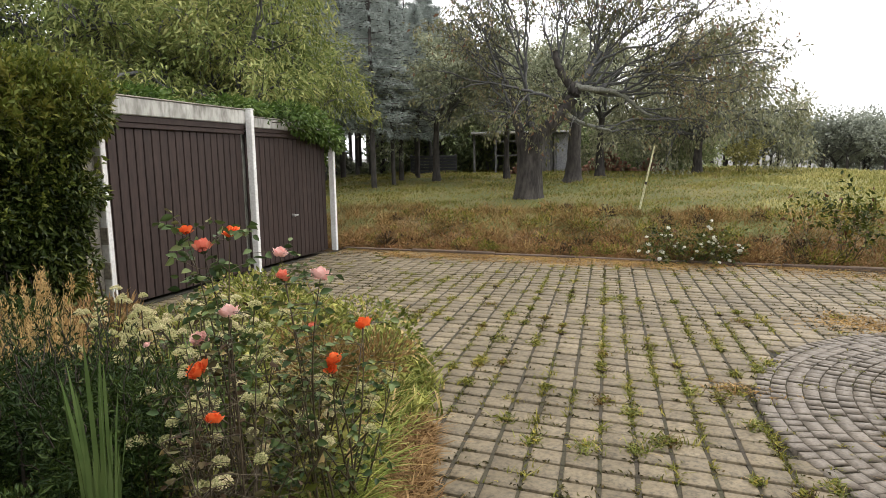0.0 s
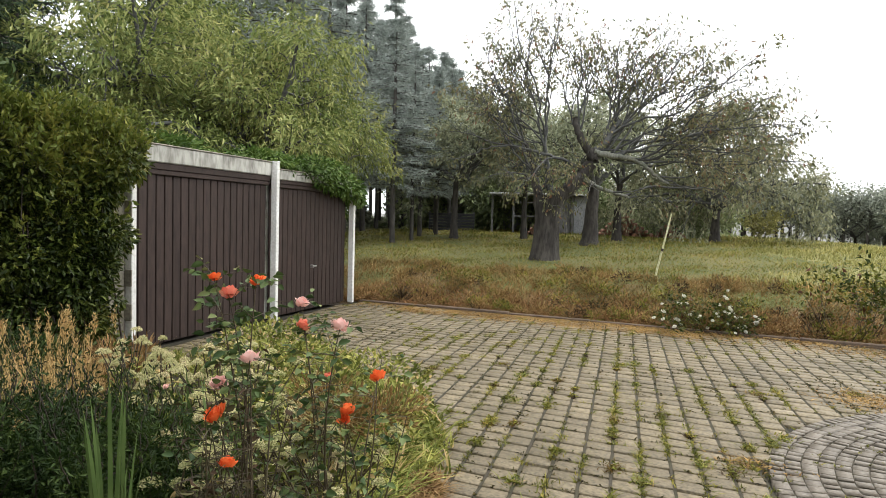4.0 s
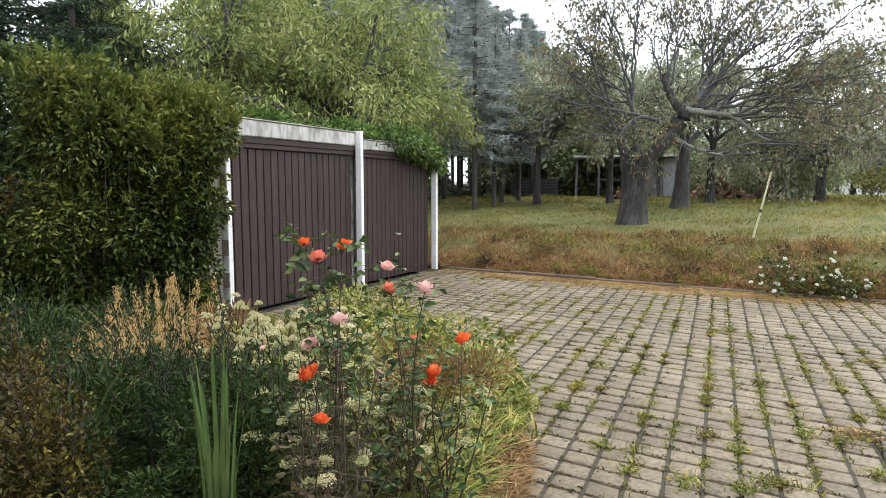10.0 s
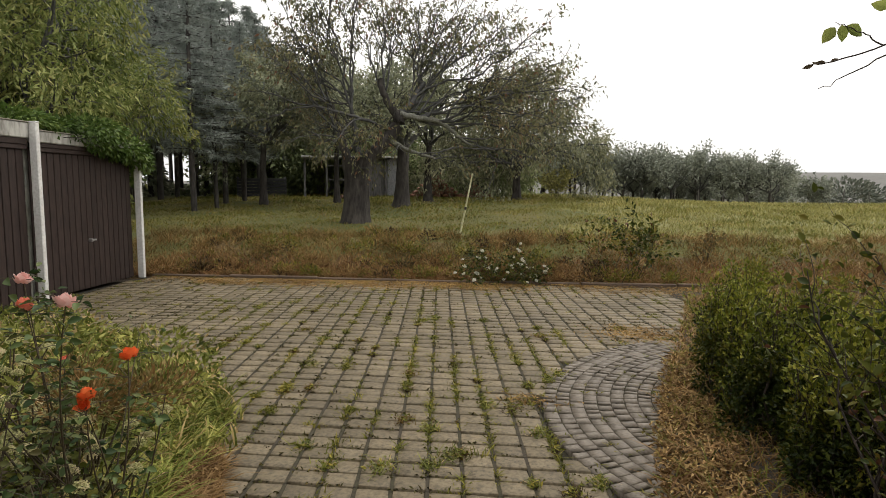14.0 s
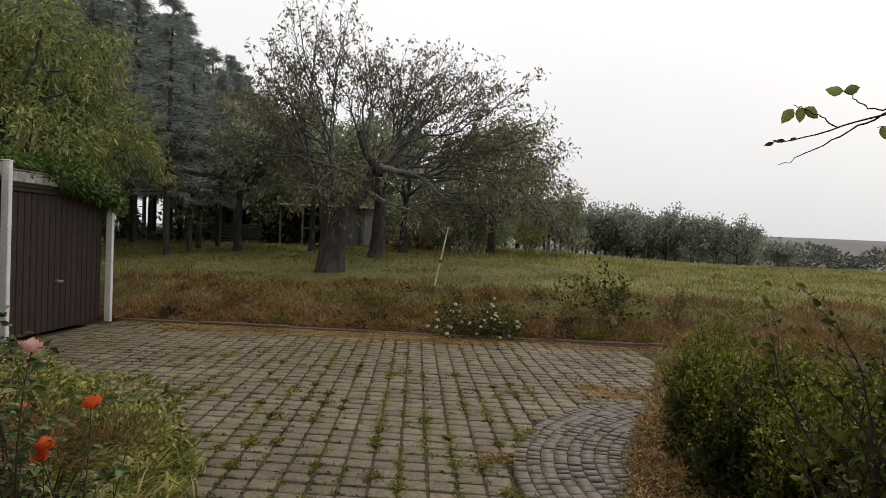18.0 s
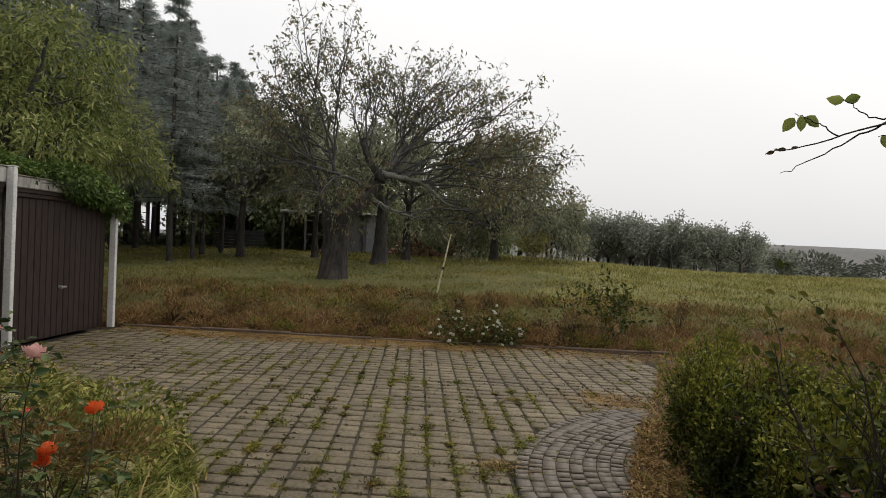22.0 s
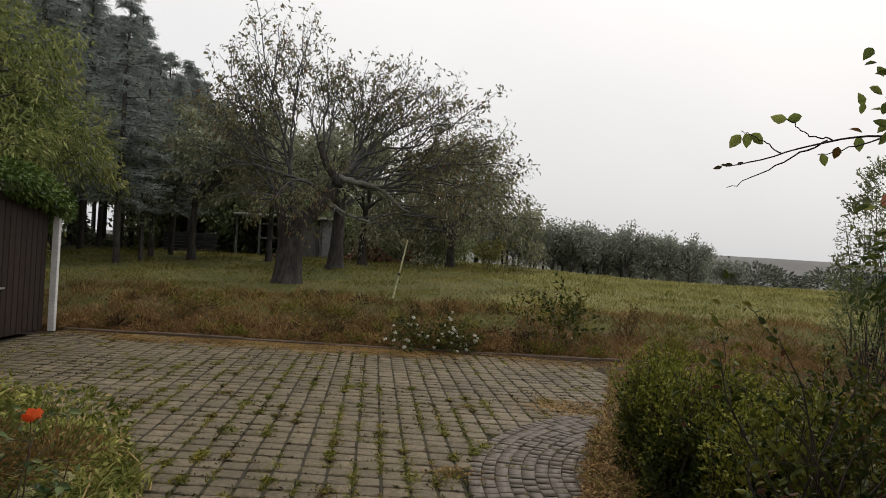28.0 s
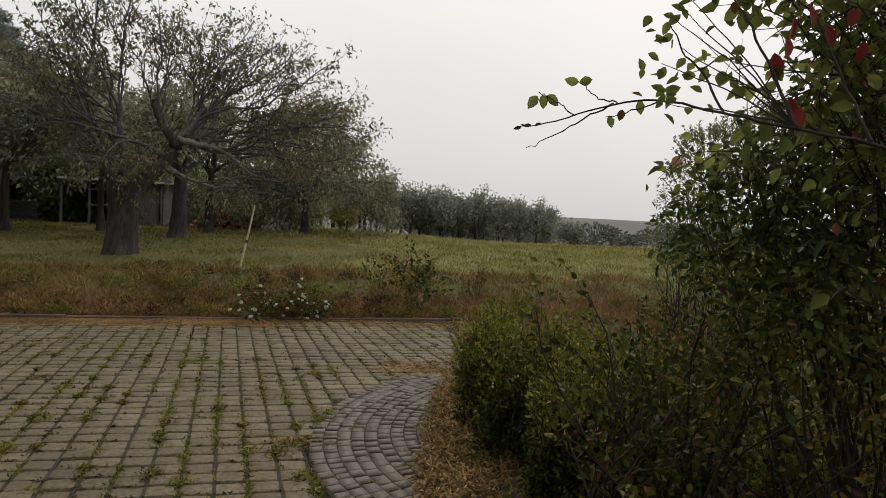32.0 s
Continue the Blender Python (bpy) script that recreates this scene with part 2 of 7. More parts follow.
M = {
    "soil": surface("garden_soil", (0.038, 0.027, 0.019), (0.062, 0.046, 0.03), (0.02, 0.016, 0.012), 4, 60, 0.95, 0.8, 0.02),
    "meadow": surface("meadow_turf", (0.095, 0.108, 0.028), (0.165, 0.14, 0.045), (0.055, 0.06, 0.018), 0.7, 22, 0.95, 0.8, 0.05),
    "bank": surface("dry_bank_turf", (0.15, 0.095, 0.045), (0.115, 0.095, 0.035), (0.065, 0.042, 0.022), 1.0, 22, 0.95, 0.8, 0.05),
    # neutral grey stands in for mist over the farthest ground
    "field": surface("mist_grey_far_field", (0.14, 0.137, 0.13), (0.17, 0.165, 0.155), (0.11, 0.11, 0.105), 0.01, 0.3, 0.95, 0.0),
    "joint": surface("joint_grit", (0.016, 0.013, 0.009), (0.028, 0.024, 0.012), (0.009, 0.008, 0.006), 1.7, 38, 0.95, 0.8, 0.01),
    "sand": surface("brown_joint_soil", (0.05, 0.04, 0.027), (0.042, 0.039, 0.018), (0.025, 0.02, 0.014), 2.2, 55, 0.95, 0.7, 0.005),
    "paver": surface("worn_concrete_paver", (0.207, 0.165, 0.103), (0.129, 0.103, 0.064), (0.058, 0.047, 0.029), 0.9, 45, 0.6, 0.5, 0.004, vary=0.17, spec=0.3, mid=(0.3, 0.7)),
    "cobble": surface("small_granite_setts", (0.18, 0.151, 0.12), (0.142, 0.119, 0.094), (0.084, 0.07, 0.054), 3, 60, 0.55, 0.3, 0.003, vary=0.1, spec=0.35),
    "kerb": surface("weathered_kerb", (0.16, 0.11, 0.075), (0.1, 0.07, 0.05), (0.06, 0.045, 0.035), 5, 40, 0.85, 0.5, 0.01),
    "conc": surface("stained_white_concrete", (0.62, 0.61, 0.57), (0.42, 0.41, 0.36), (0.22, 0.22, 0.18), 3.0, 18, 0.8, 0.35, 0.008, stretch=(1, 1, 0.35)),
    "white": surface("flaking_white_paint", (0.76, 0.755, 0.74), (0.66, 0.65, 0.63), (0.55, 0.535, 0.51), 4, 30, 0.6, 0.2, 0.004),
    "block": surface("grey_block_wall", (0.3, 0.27, 0.22), (0.22, 0.2, 0.16), (0.12, 0.11, 0.09), 3, 30, 0.9, 0.5, 0.01),
    "door": surface("brown_painted_boards", (0.047, 0.031, 0.027), (0.038, 0.025, 0.022), (0.023, 0.016, 0.014), 1.5, 25, 0.55, 0.15, 0.003, vary=0.12, spec=0.25, stretch=(1, 1, 0.2)),
    "felt": surface("roof_felt", (0.06, 0.06, 0.055), (0.1, 0.1, 0.09), None, 2, 30, 0.9, 0.4),
    "chrome": surface("dull_metal", (0.6, 0.6, 0.6), (0.5, 0.5, 0.5), (0.35, 0.35, 0.35), 8, 60, 0.35, 0.1, metal=0.9),
    "bark": surface("cherry_bark", (0.045, 0.039, 0.035), (0.08, 0.07, 0.062), (0.015, 0.013, 0.012), 2.5, 12, 0.9, 1.0, 0.04, stretch=(1, 1, 0.3)),
    # haze over the trees is put into this lighter branch grey
    "limb": surface("haze_grey_branch", (0.075, 0.075, 0.073), (0.12, 0.12, 0.116), (0.036, 0.036, 0.035), 1.6, 20, 0.85, 0.5, 0.01),
    "twig": surface("dark_twig", (0.032, 0.023, 0.019), (0.052, 0.036, 0.028), (0.016, 0.012, 0.01), 6, 30, 0.7, 0.2, 0.002),
    "cane": surface("green_brown_cane", (0.09, 0.075, 0.035), (0.07, 0.05, 0.03), (0.03, 0.02, 0.015), 9, 60, 0.6, 0.2, 0.002),
    "oldwood": surface("weathered_boards", (0.17, 0.165, 0.17), (0.23, 0.225, 0.23), (0.08, 0.077, 0.078), 2, 20, 0.9, 0.5, 0.01, vary=0.2, stretch=(1, 1, 0.2)),
    "tin": surface("pale_sheet_roof", (0.7, 0.7, 0.72), (0.5, 0.5, 0.5), (0.3, 0.28, 0.26), 2, 15, 0.5, 0.1),
    "paledoor": surface("pale_grey_boards", (0.4, 0.41, 0.44), (0.32, 0.33, 0.36), (0.2, 0.2, 0.22), 3, 20, 0.8, 0.3),
    "log": surface("split_log", (0.36, 0.17, 0.11), (0.24, 0.13, 0.095), (0.09, 0.06, 0.045), 5, 25, 0.85, 0.5, 0.01, vary=0.3),
    "pole": surface("pale_peeled_pole", (0.5, 0.47, 0.26), (0.62, 0.6, 0.42), (0.3, 0.28, 0.15), 3, 25, 0.7, 0.2),
    "post": surface("grey_stake", (0.1, 0.095, 0.085), (0.15, 0.145, 0.13), None, 3, 25, 0.85, 0.3),
    "lichen": surface("grey_lichened_limb", (0.16, 0.165, 0.135), (0.22, 0.22, 0.185), (0.07, 0.065, 0.055), 3, 25, 0.85, 0.5, 0.01),
    # grey-green raised until the mist lies in the leaf colour
    "l_grey": leafy("misted_hanging_leaves", [(0.175, 0.2, 0.13), (0.26, 0.28, 0.185), (0.35, 0.355, 0.235)], 0.55, 0.4, 0.6),
    "l_boxtip": leafy("yellow_green_box_shoots", [(0.085, 0.12, 0.013), (0.165, 0.185, 0.025), (0.27, 0.25, 0.044)], 0.4, 0.3, 3.0),
    "l_cherry": leafy("cherry_leaves", [(0.085, 0.092, 0.052), (0.13, 0.135, 0.07), (0.19, 0.183, 0.095), (0.2, 0.15, 0.09)], 0.5, 0.4, 0.5, (0.19, 0.105, 0.065), 0.05),
    # leaves painted lighter to carry the mist at the garden's far side
    "l_tree": leafy("fruit_tree_leaves", [(0.12, 0.155, 0.075), (0.19, 0.23, 0.105), (0.29, 0.31, 0.155)], 0.55, 0.35, 0.4),
    # pale grey-green: distance haze painted into the orchard's leaves
    "l_orchard": leafy("hazed_orchard_leaves", [(0.19, 0.212, 0.176), (0.24, 0.26, 0.212), (0.3, 0.314, 0.254)], 0.6, 0.3, 0.3),
    # the haze before the far spruces is painted into these pale needles
    "l_spruce": leafy("hazed_spruce_needles", [(0.225, 0.26, 0.245), (0.29, 0.325, 0.302), (0.36, 0.39, 0.36)], 0.75, 0.35, 0.4, low=0.85, high=1.15),
    "l_bright": leafy("willowy_leaves", [(0.085, 0.122, 0.032), (0.155, 0.198, 0.055), (0.26, 0.285, 0.096), (0.345, 0.32, 0.135)], 0.5, 0.35, 0.6),
    "l_ivy": leafy("ivy_leaves", [(0.04, 0.078, 0.018), (0.07, 0.118, 0.026), (0.12, 0.165, 0.042)], 0.4, 0.25, 1.5),
    "l_hedge": leafy("hedge_leaves", [(0.014, 0.024, 0.005), (0.034, 0.052, 0.0095), (0.076, 0.09, 0.0175), (0.15, 0.138, 0.03)], 0.34, 0.12, 0.8),
    "l_gold": leafy("yellowing_leaves", [(0.065, 0.055, 0.012), (0.12, 0.088, 0.018), (0.12, 0.058, 0.016), (0.085, 0.095, 0.02)], 0.5, 0.25, 2.0),
    "l_rose": leafy("rose_leaves", [(0.022, 0.046, 0.015), (0.045, 0.08, 0.026), (0.09, 0.125, 0.042), (0.11, 0.085, 0.034)], 0.38, 0.15, 3.0),
    "l_dead": leafy("withered_leaves", [(0.035, 0.022, 0.015), (0.065, 0.04, 0.022), (0.05, 0.05, 0.02)], 0.7, 0.1, 3.0),
    "l_bush": leafy("box_leaves", [(0.01, 0.018, 0.0035), (0.022, 0.036, 0.0055), (0.06, 0.07, 0.0105), (0.15, 0.125, 0.019)], 0.4, 0.15, 2.6),
    "l_grass": leafy("green_blades", [(0.07, 0.09, 0.016), (0.15, 0.17, 0.036), (0.31, 0.295, 0.082)], 0.5, 0.3, 3.0, (0.42, 0.31, 0.14), 0.12),
    "l_meadow": leafy("meadow_blades", [(0.11, 0.125, 0.024), (0.175, 0.175, 0.039), (0.27, 0.226, 0.065)], 0.6, 0.3, 0.5, (0.31, 0.22, 0.1), 0.1),
    "l_bank": leafy("rusty_bank_blades", [(0.1, 0.1, 0.03), (0.185, 0.14, 0.05), (0.24, 0.135, 0.053), (0.36, 0.27, 0.117)], 0.6, 0.3, 1.3, low=0.62, high=1.3),
    "l_straw": leafy("straw_stalks", [(0.39, 0.26, 0.111), (0.546, 0.39, 0.176), (0.312, 0.182, 0.078)], 0.6, 0.25, 3.0),
    "l_rust": leafy("rusty_litter", [(0.17, 0.083, 0.035), (0.21, 0.128, 0.052), (0.33, 0.21, 0.1)], 0.7, 0.2, 3.0),
    "l_iris": leafy("iris_blades", [(0.05, 0.088, 0.026), (0.088, 0.135, 0.042), (0.15, 0.19, 0.07)], 0.4, 0.25, 3.0),
    "l_catmint": leafy("fine_dark_leaves", [(0.009, 0.021, 0.005), (0.02, 0.04, 0.009), (0.05, 0.073, 0.016)], 0.5, 0.12, 3.0),
    "sedum": leafy("sedum_heads", [(0.33, 0.37, 0.14), (0.52, 0.5, 0.25), (0.68, 0.56, 0.4)], 0.8, 0.2, 6.0, low=0.75, high=1.05),
    "petal_o": leafy("orange_red_petals", [(0.85, 0.1, 0.025), (0.9, 0.18, 0.05), (0.95, 0.3, 0.1)], 0.45, 0.35, 20.0, low=0.9, high=1.0),
    "petal_p": leafy("pink_petals", [(0.85, 0.45, 0.4), (0.88, 0.6, 0.56), (0.92, 0.72, 0.7)], 0.45, 0.3, 20.0, low=0.9, high=1.0),
    "petal_s": leafy("salmon_petals", [(0.85, 0.16, 0.1), (0.85, 0.26, 0.18), (0.9, 0.4, 0.28)], 0.45, 0.3, 20.0, low=0.9, high=1.0),
    "petal_w": leafy("white_petals", [(0.8, 0.78, 0.7), (0.85, 0.84, 0.78)], 0.5, 0.3, 20.0, low=0.9, high=1.0),
    "l_red": leafy("red_autumn_leaves", [(0.16, 0.025, 0.025), (0.24, 0.04, 0.03)], 0.5, 0.35, 8.0),
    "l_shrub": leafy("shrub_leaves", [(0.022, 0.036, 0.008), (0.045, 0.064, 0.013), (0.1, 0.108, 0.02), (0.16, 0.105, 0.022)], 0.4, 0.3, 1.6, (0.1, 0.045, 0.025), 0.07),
    "l_lilac": leafy("pale_willow_leaves", [(0.11, 0.145, 0.058), (0.17, 0.2, 0.082), (0.24, 0.25, 0.12)], 0.5, 0.4, 0.8),
    "fascia": surface("streaked_white_concrete", (0.5, 0.49, 0.455), (0.34, 0.33, 0.3), (0.14, 0.135, 0.115), 4.0, 15, 0.75, 0.3, 0.006, stretch=(1, 1, 0.35), mid=(0.36, 0.68)),
    "l_pot": leafy("golden_small_leaves", [(0.018, 0.021, 0.005), (0.052, 0.05, 0.009), (0.062, 0.038, 0.01), (0.15, 0.14, 0.022)], 0.5, 0.12, 2.0),
    # bark lightened to carry the haze over the wood
    "sprucebark": surface("hazed_spruce_bark", (0.055, 0.048, 0.045), (0.09, 0.08, 0.074), (0.028, 0.025, 0.023), 2.5, 14, 0.9, 0.6, 0.02, stretch=(1, 1, 0.3)),
    # yellow-green shoots; sky light on the hedge top is put into their tone
    "l_tip": leafy("toplit_shoot_tips", [(0.055, 0.085, 0.014), (0.105, 0.13, 0.023), (0.165, 0.158, 0.034)], 0.45, 0.3, 2.0),
    "l_weed": leafy("olive_weeds", [(0.075, 0.092, 0.015), (0.15, 0.155, 0.026), (0.26, 0.21, 0.045)], 0.55, 0.25, 2.0),
    "plaster": surface("grey_wall_render", (0.34, 0.32, 0.29), (0.28, 0.26, 0.23), (0.2, 0.19, 0.17), 1.5, 30, 0.9, 0.3, 0.006),
    "darkwood": surface("tarred_boards", (0.032, 0.033, 0.037), (0.05, 0.05, 0.053), (0.018, 0.018, 0.02), 2, 20, 0.85, 0.4, 0.01, vary=0.2),
    "l_bankred": leafy("red_brown_bank_weeds", [(0.12, 0.065, 0.03), (0.23, 0.115, 0.05), (0.34, 0.19, 0.085)], 0.6, 0.3, 1.6),
    "hay": surface("pale_hay_field", (0.17, 0.175, 0.06), (0.235, 0.215, 0.08), (0.1, 0.102, 0.036), 0.6, 18, 0.95, 0.8, 0.05),
    "l_hay": leafy("pale_hay_blades", [(0.19, 0.2, 0.066), (0.275, 0.262, 0.092), (0.37, 0.325, 0.14)], 0.6, 0.3, 0.4),
    # sky light from behind is put into this paler, more translucent leaf colour
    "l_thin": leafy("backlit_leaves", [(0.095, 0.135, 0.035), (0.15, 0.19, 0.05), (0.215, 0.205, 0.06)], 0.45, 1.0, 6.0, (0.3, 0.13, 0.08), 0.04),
    "l_fill": leafy("yellow_green_leaves", [(0.08, 0.12, 0.02), (0.175, 0.22, 0.042), (0.36, 0.36, 0.1)], 0.5, 0.3, 3.0, (0.4, 0.27, 0.11), 0.07),
    "l_dark": leafy("deep_green_rank_leaves", [(0.022, 0.04, 0.013), (0.05, 0.078, 0.024), (0.105, 0.13, 0.044)], 0.45, 0.2, 1.2),
    # olive leaves, lightened for the mist in front of them
    "l_droop": leafy("misted_drooping_leaves", [(0.155, 0.172, 0.105), (0.23, 0.238, 0.148), (0.31, 0.295, 0.19)], 0.55, 0.35, 0.6),
    "l_fresh": leafy("green_small_leaves", [(0.035, 0.06, 0.014), (0.068, 0.1, 0.024), (0.125, 0.145, 0.036), (0.16, 0.12, 0.035)], 0.45, 0.35, 1.5),
    "l_scrap": leafy("withered_scraps", [(0.024, 0.02, 0.011), (0.045, 0.04, 0.016), (0.075, 0.07, 0.022), (0.13, 0.085, 0.035)], 0.7, 0.1, 2.0),
    "l_moss": leafy("tan_dry_moss", [(0.2, 0.105, 0.035), (0.26, 0.155, 0.052), (0.34, 0.225, 0.085)], 0.7, 0.2, 2.0),
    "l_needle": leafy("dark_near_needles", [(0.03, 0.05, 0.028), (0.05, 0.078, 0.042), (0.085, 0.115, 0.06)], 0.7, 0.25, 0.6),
    # scrub greyed in its base colour to look hazy
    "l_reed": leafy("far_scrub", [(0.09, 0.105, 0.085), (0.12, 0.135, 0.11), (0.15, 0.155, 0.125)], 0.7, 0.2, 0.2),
}

# ---- mesh helpers ----
RNG = np.random.default_rng(7)


def mesh_np(name, V, F, smooth=False):
    """A mesh from vertex rows and faces that all have the same number of corners."""
    V, F = np.asarray(V, np.float32), np.asarray(F, np.int32)
    me = bpy.data.meshes.new(name)
    k = F.shape[1]
    me.vertices.add(len(V))
    me.vertices.foreach_set("co", V.ravel())
    me.loops.add(F.size)
    me.loops.foreach_set("vertex_index", F.ravel())
    me.polygons.add(len(F))
    me.polygons.foreach_set("loop_start", np.arange(0, F.size, k, dtype=np.int32))
    if smooth:
        me.polygons.foreach_set("use_smooth", np.ones(len(F), bool))
    me.update(calc_edges=True)
    me.validate()
    return me


def link(name, me, material, parent=None, label="", kind=""):
    """Links a mesh as one object, under a thing where one is given."""
    if material is not None and not me.materials:
        me.materials.append(material)
    ob = new(name, me)
    ob.parent = parent
    return tagged(ob, label=label, kind=kind)


def part(name, bm, material, parent=None, label="", kind=""):
    me = bpy.data.meshes.new(name)
    bm.to_mesh(me)
    bm.free()
    return link(name, me, material, parent, label, kind)


def thing(name, m, label, category, group="", kind=""):
    ob = new(name)
    ob.empty_display_size = 0.2
    ob.matrix_world = m
    return tagged(ob, label, category, group, kind)


def box(x0, x1, y0, y1, z0, z1, bevel=0.006, bm=None):
    """A box with softened edges."""
    own = bmesh.new()
    r = bmesh.ops.create_cube(own, size=1)
    bmesh.ops.scale(own, vec=(x1 - x0, y1 - y0, z1 - z0), verts=own.verts)
    bmesh.ops.translate(own, vec=((x0 + x1) / 2, (y0 + y1) / 2, (z0 + z1) / 2), verts=own.verts)
    if bevel:
        bmesh.ops.bevel(own, geom=own.edges[:], offset=bevel, segments=1, affect="EDGES")
    if bm is None:
        return own
    tmp = bpy.data.meshes.new("tmp")
    own.to_mesh(tmp)
    own.free()
    bm.from_mesh(tmp)
    bpy.data.meshes.remove(tmp)
    return bm


def unit(v):
    v = np.asarray(v, float)
    return v / np.maximum(np.linalg.norm(v, axis=-1, keepdims=True), 1e-9)


class Tubes:
    """Gathers tapered tubes into one mesh."""

    def __init__(self, sides=6):
        self.sides, self.V, self.F, self.n = sides, [], [], 0

    def add(self, pts, radii, sides=None, wobble=0.0):
        k = sides or self.sides
        k = self.sides if k > self.sides else k
        pts, radii = np.asarray(pts, float), np.asarray(radii, float)
        d = unit(np.gradient(pts, axis=0))
        ref = np.where(np.abs(d[:, 2:3]) > 0.9, [[1.0, 0, 0]], [[0, 0, 1.0]])
        a = unit(np.cross(d, ref))
        b = np.cross(d, a)
        ang = np.arange(k) * 2 * np.pi / k
        rr = radii[:, None] * (1 + wobble * RNG.uniform(-1, 1, (len(pts), k)))
        ring = pts[:, None] + rr[..., None] * (a[:, None] * np.cos(ang)[None, :, None] + b[:, None] * np.sin(ang)[None, :, None])
        m = len(pts)
        i, j = np.meshgrid(np.arange(m - 1), np.arange(k), indexing="ij")
        q = np.stack([i * k + j, i * k + (j + 1) % k, (i + 1) * k + (j + 1) % k, (i + 1) * k + j], -1).reshape(-1, 4)
        self.V.append(ring.reshape(-1, 3))
        self.F.append(q + self.n)
        self.n += m * k

    def mesh(self, name):
        return mesh_np(name, np.concatenate(self.V), np.concatenate(self.F), True)


def leaves_mesh(name, P, D, L, W, fold=0.25, six=False, curl=0.12, N=None):
    """Leaves at P pointing along D, L long and W wide, folded along the midrib; six: a rounder outline."""
    P, D = np.asarray(P, float), unit(D)
    n = len(P)
    L, W = np.broadcast_to(L, n)[:, None], np.broadcast_to(W, n)[:, None]
    up = unit(RNG.normal(size=(n, 3)) + np.array([0, 0, 0.9])) if N is None else unit(N)
    S = unit(np.cross(D, up))
    U = np.cross(S, D)
    if six:
        rows = [P]
        edge = ((0.16, 0.3, 0.05), (0.42, 0.5, 0.2), (0.74, 0.34, 0.55))
        rows += [P + D * L * a + S * W * b + U * (W * fold * b * 2 - L * curl * c) for a, b, c in edge]
        rows += [P + D * L - U * L * curl]
        rows += [P + D * L * a - S * W * b + U * (W * fold * b * 2 - L * curl * c) for a, b, c in reversed(edge)]
        V = np.stack(rows, 1).reshape(-1, 3)
        o = np.arange(n)[:, None] * 8
        F = np.concatenate([o + [0, 1, 2, 3, 4], o + [0, 4, 5, 6, 7]])
    else:
        rows = [P, P + D * L * 0.45 + S * W * 0.5 + U * W * fold, P + D * L - U * L * curl, P + D * L * 0.45 - S * W * 0.5 + U * W * fold]
        V = np.stack(rows, 1).reshape(-1, 3)
        o = np.arange(n)[:, None] * 4
        F = np.concatenate([o + [0, 1, 2], o + [0, 2, 3]])
    return mesh_np(name, V, F)


def blades_mesh(name, P, H, width, lean=0.35, bend=0.5, segs=2, D=None):
    """Grass blades rooted at P, H high, bent over."""
    P = np.asarray(P, float)
    n = len(P)
    H = np.broadcast_to(H, n)
    th = RNG.uniform(0, 2 * np.pi, n)
    side = np.stack([np.cos(th), np.sin(th), np.zeros(n)], 1)
    out = unit(RNG.normal(size=(n, 3)) * [1, 1, 0] + 1e-6) if D is None else unit(D)
    lean = lean * RNG.uniform(0.2, 1.6, n)
    rows = []
    for s in range(segs):
        f = s / segs
        c = P + np.array([0, 0, 1.0]) * (H * (f - 0.35 * bend * f * f))[:, None] + out * (H * lean * f ** 1.7)[:, None]
        w = (np.broadcast_to(width, n) * (1 - 0.55 * f))[:, None] / 2
        rows += [c - side * w, c + side * w]
    rows.append(P + np.array([0, 0, 1.0]) * (H * (1 - 0.35 * bend))[:, None] + out * (H * lean)[:, None])
    k = len(rows)
    V = np.stack(rows, 1).reshape(-1, 3)
    o = np.arange(n)[:, None] * k
    F = []
    for s in range(segs - 1):
        F += [o + [2 * s, 2 * s + 1, 2 * s + 3], o + [2 * s, 2 * s + 3, 2 * s + 2]]
    F.append(o + [k - 3, k - 2, k - 1])
    return mesh_np(name, V, np.concatenate(F))


def ramify(tubes, sites, p, d, length, r, level, spread=0.9, lift=0.15, kids=5, wob=0.22, steps=5, start=0.25, shrink=0.55, droop=0.0):
    """Grows a branch with its side branches; sites gathers (place, way) along the last twigs."""
    d = Vector(d).normalized()
    pts, dirs = [Vector(p)], [d.copy()]
    for i in range(steps):
        d = (d + Vector((random.gauss(0, wob), random.gauss(0, wob), random.gauss(0, wob) + lift * 0.3 - droop * (i / steps)))).normalized()
        pts.append(pts[-1] + d * (length / steps))
        dirs.append(d.copy())
    radii = [r * (1 - 0.75 * i / steps) for i in range(steps + 1)]
    tubes.add([tuple(q) for q in pts], radii, 3 if level <= 1 else 5)
    if level <= 0:
        for i in range(1, steps + 1):
            sites.append((tuple(pts[i]), tuple(dirs[i])))
        return
    for k in range(kids):
        f = start + (1 - start) * (k + random.random() * 0.8) / kids
        i = min(int(f * steps), steps - 1)
        q = pts[i].lerp(pts[i + 1], f * steps - i)
        axis = dirs[i].orthogonal()
        axis.rotate(Matrix.Rotation(random.uniform(0, 6.283), 3, dirs[i]))
        nd = dirs[i] * (1 - spread * 0.5) + axis * spread + Vector((0, 0, lift))
        ramify(tubes, sites, q, nd, length * shrink * random.uniform(0.7, 1.25) * (1.1 - 0.4 * f), max(r * (1 - 0.75 * f) * 0.62, 0.003), level - 1, spread, lift, kids, wob, max(steps - 1, 3), start, shrink, droop)
    if level == 1:
        sites.append((tuple(pts[-1]), tuple(dirs[-1])))


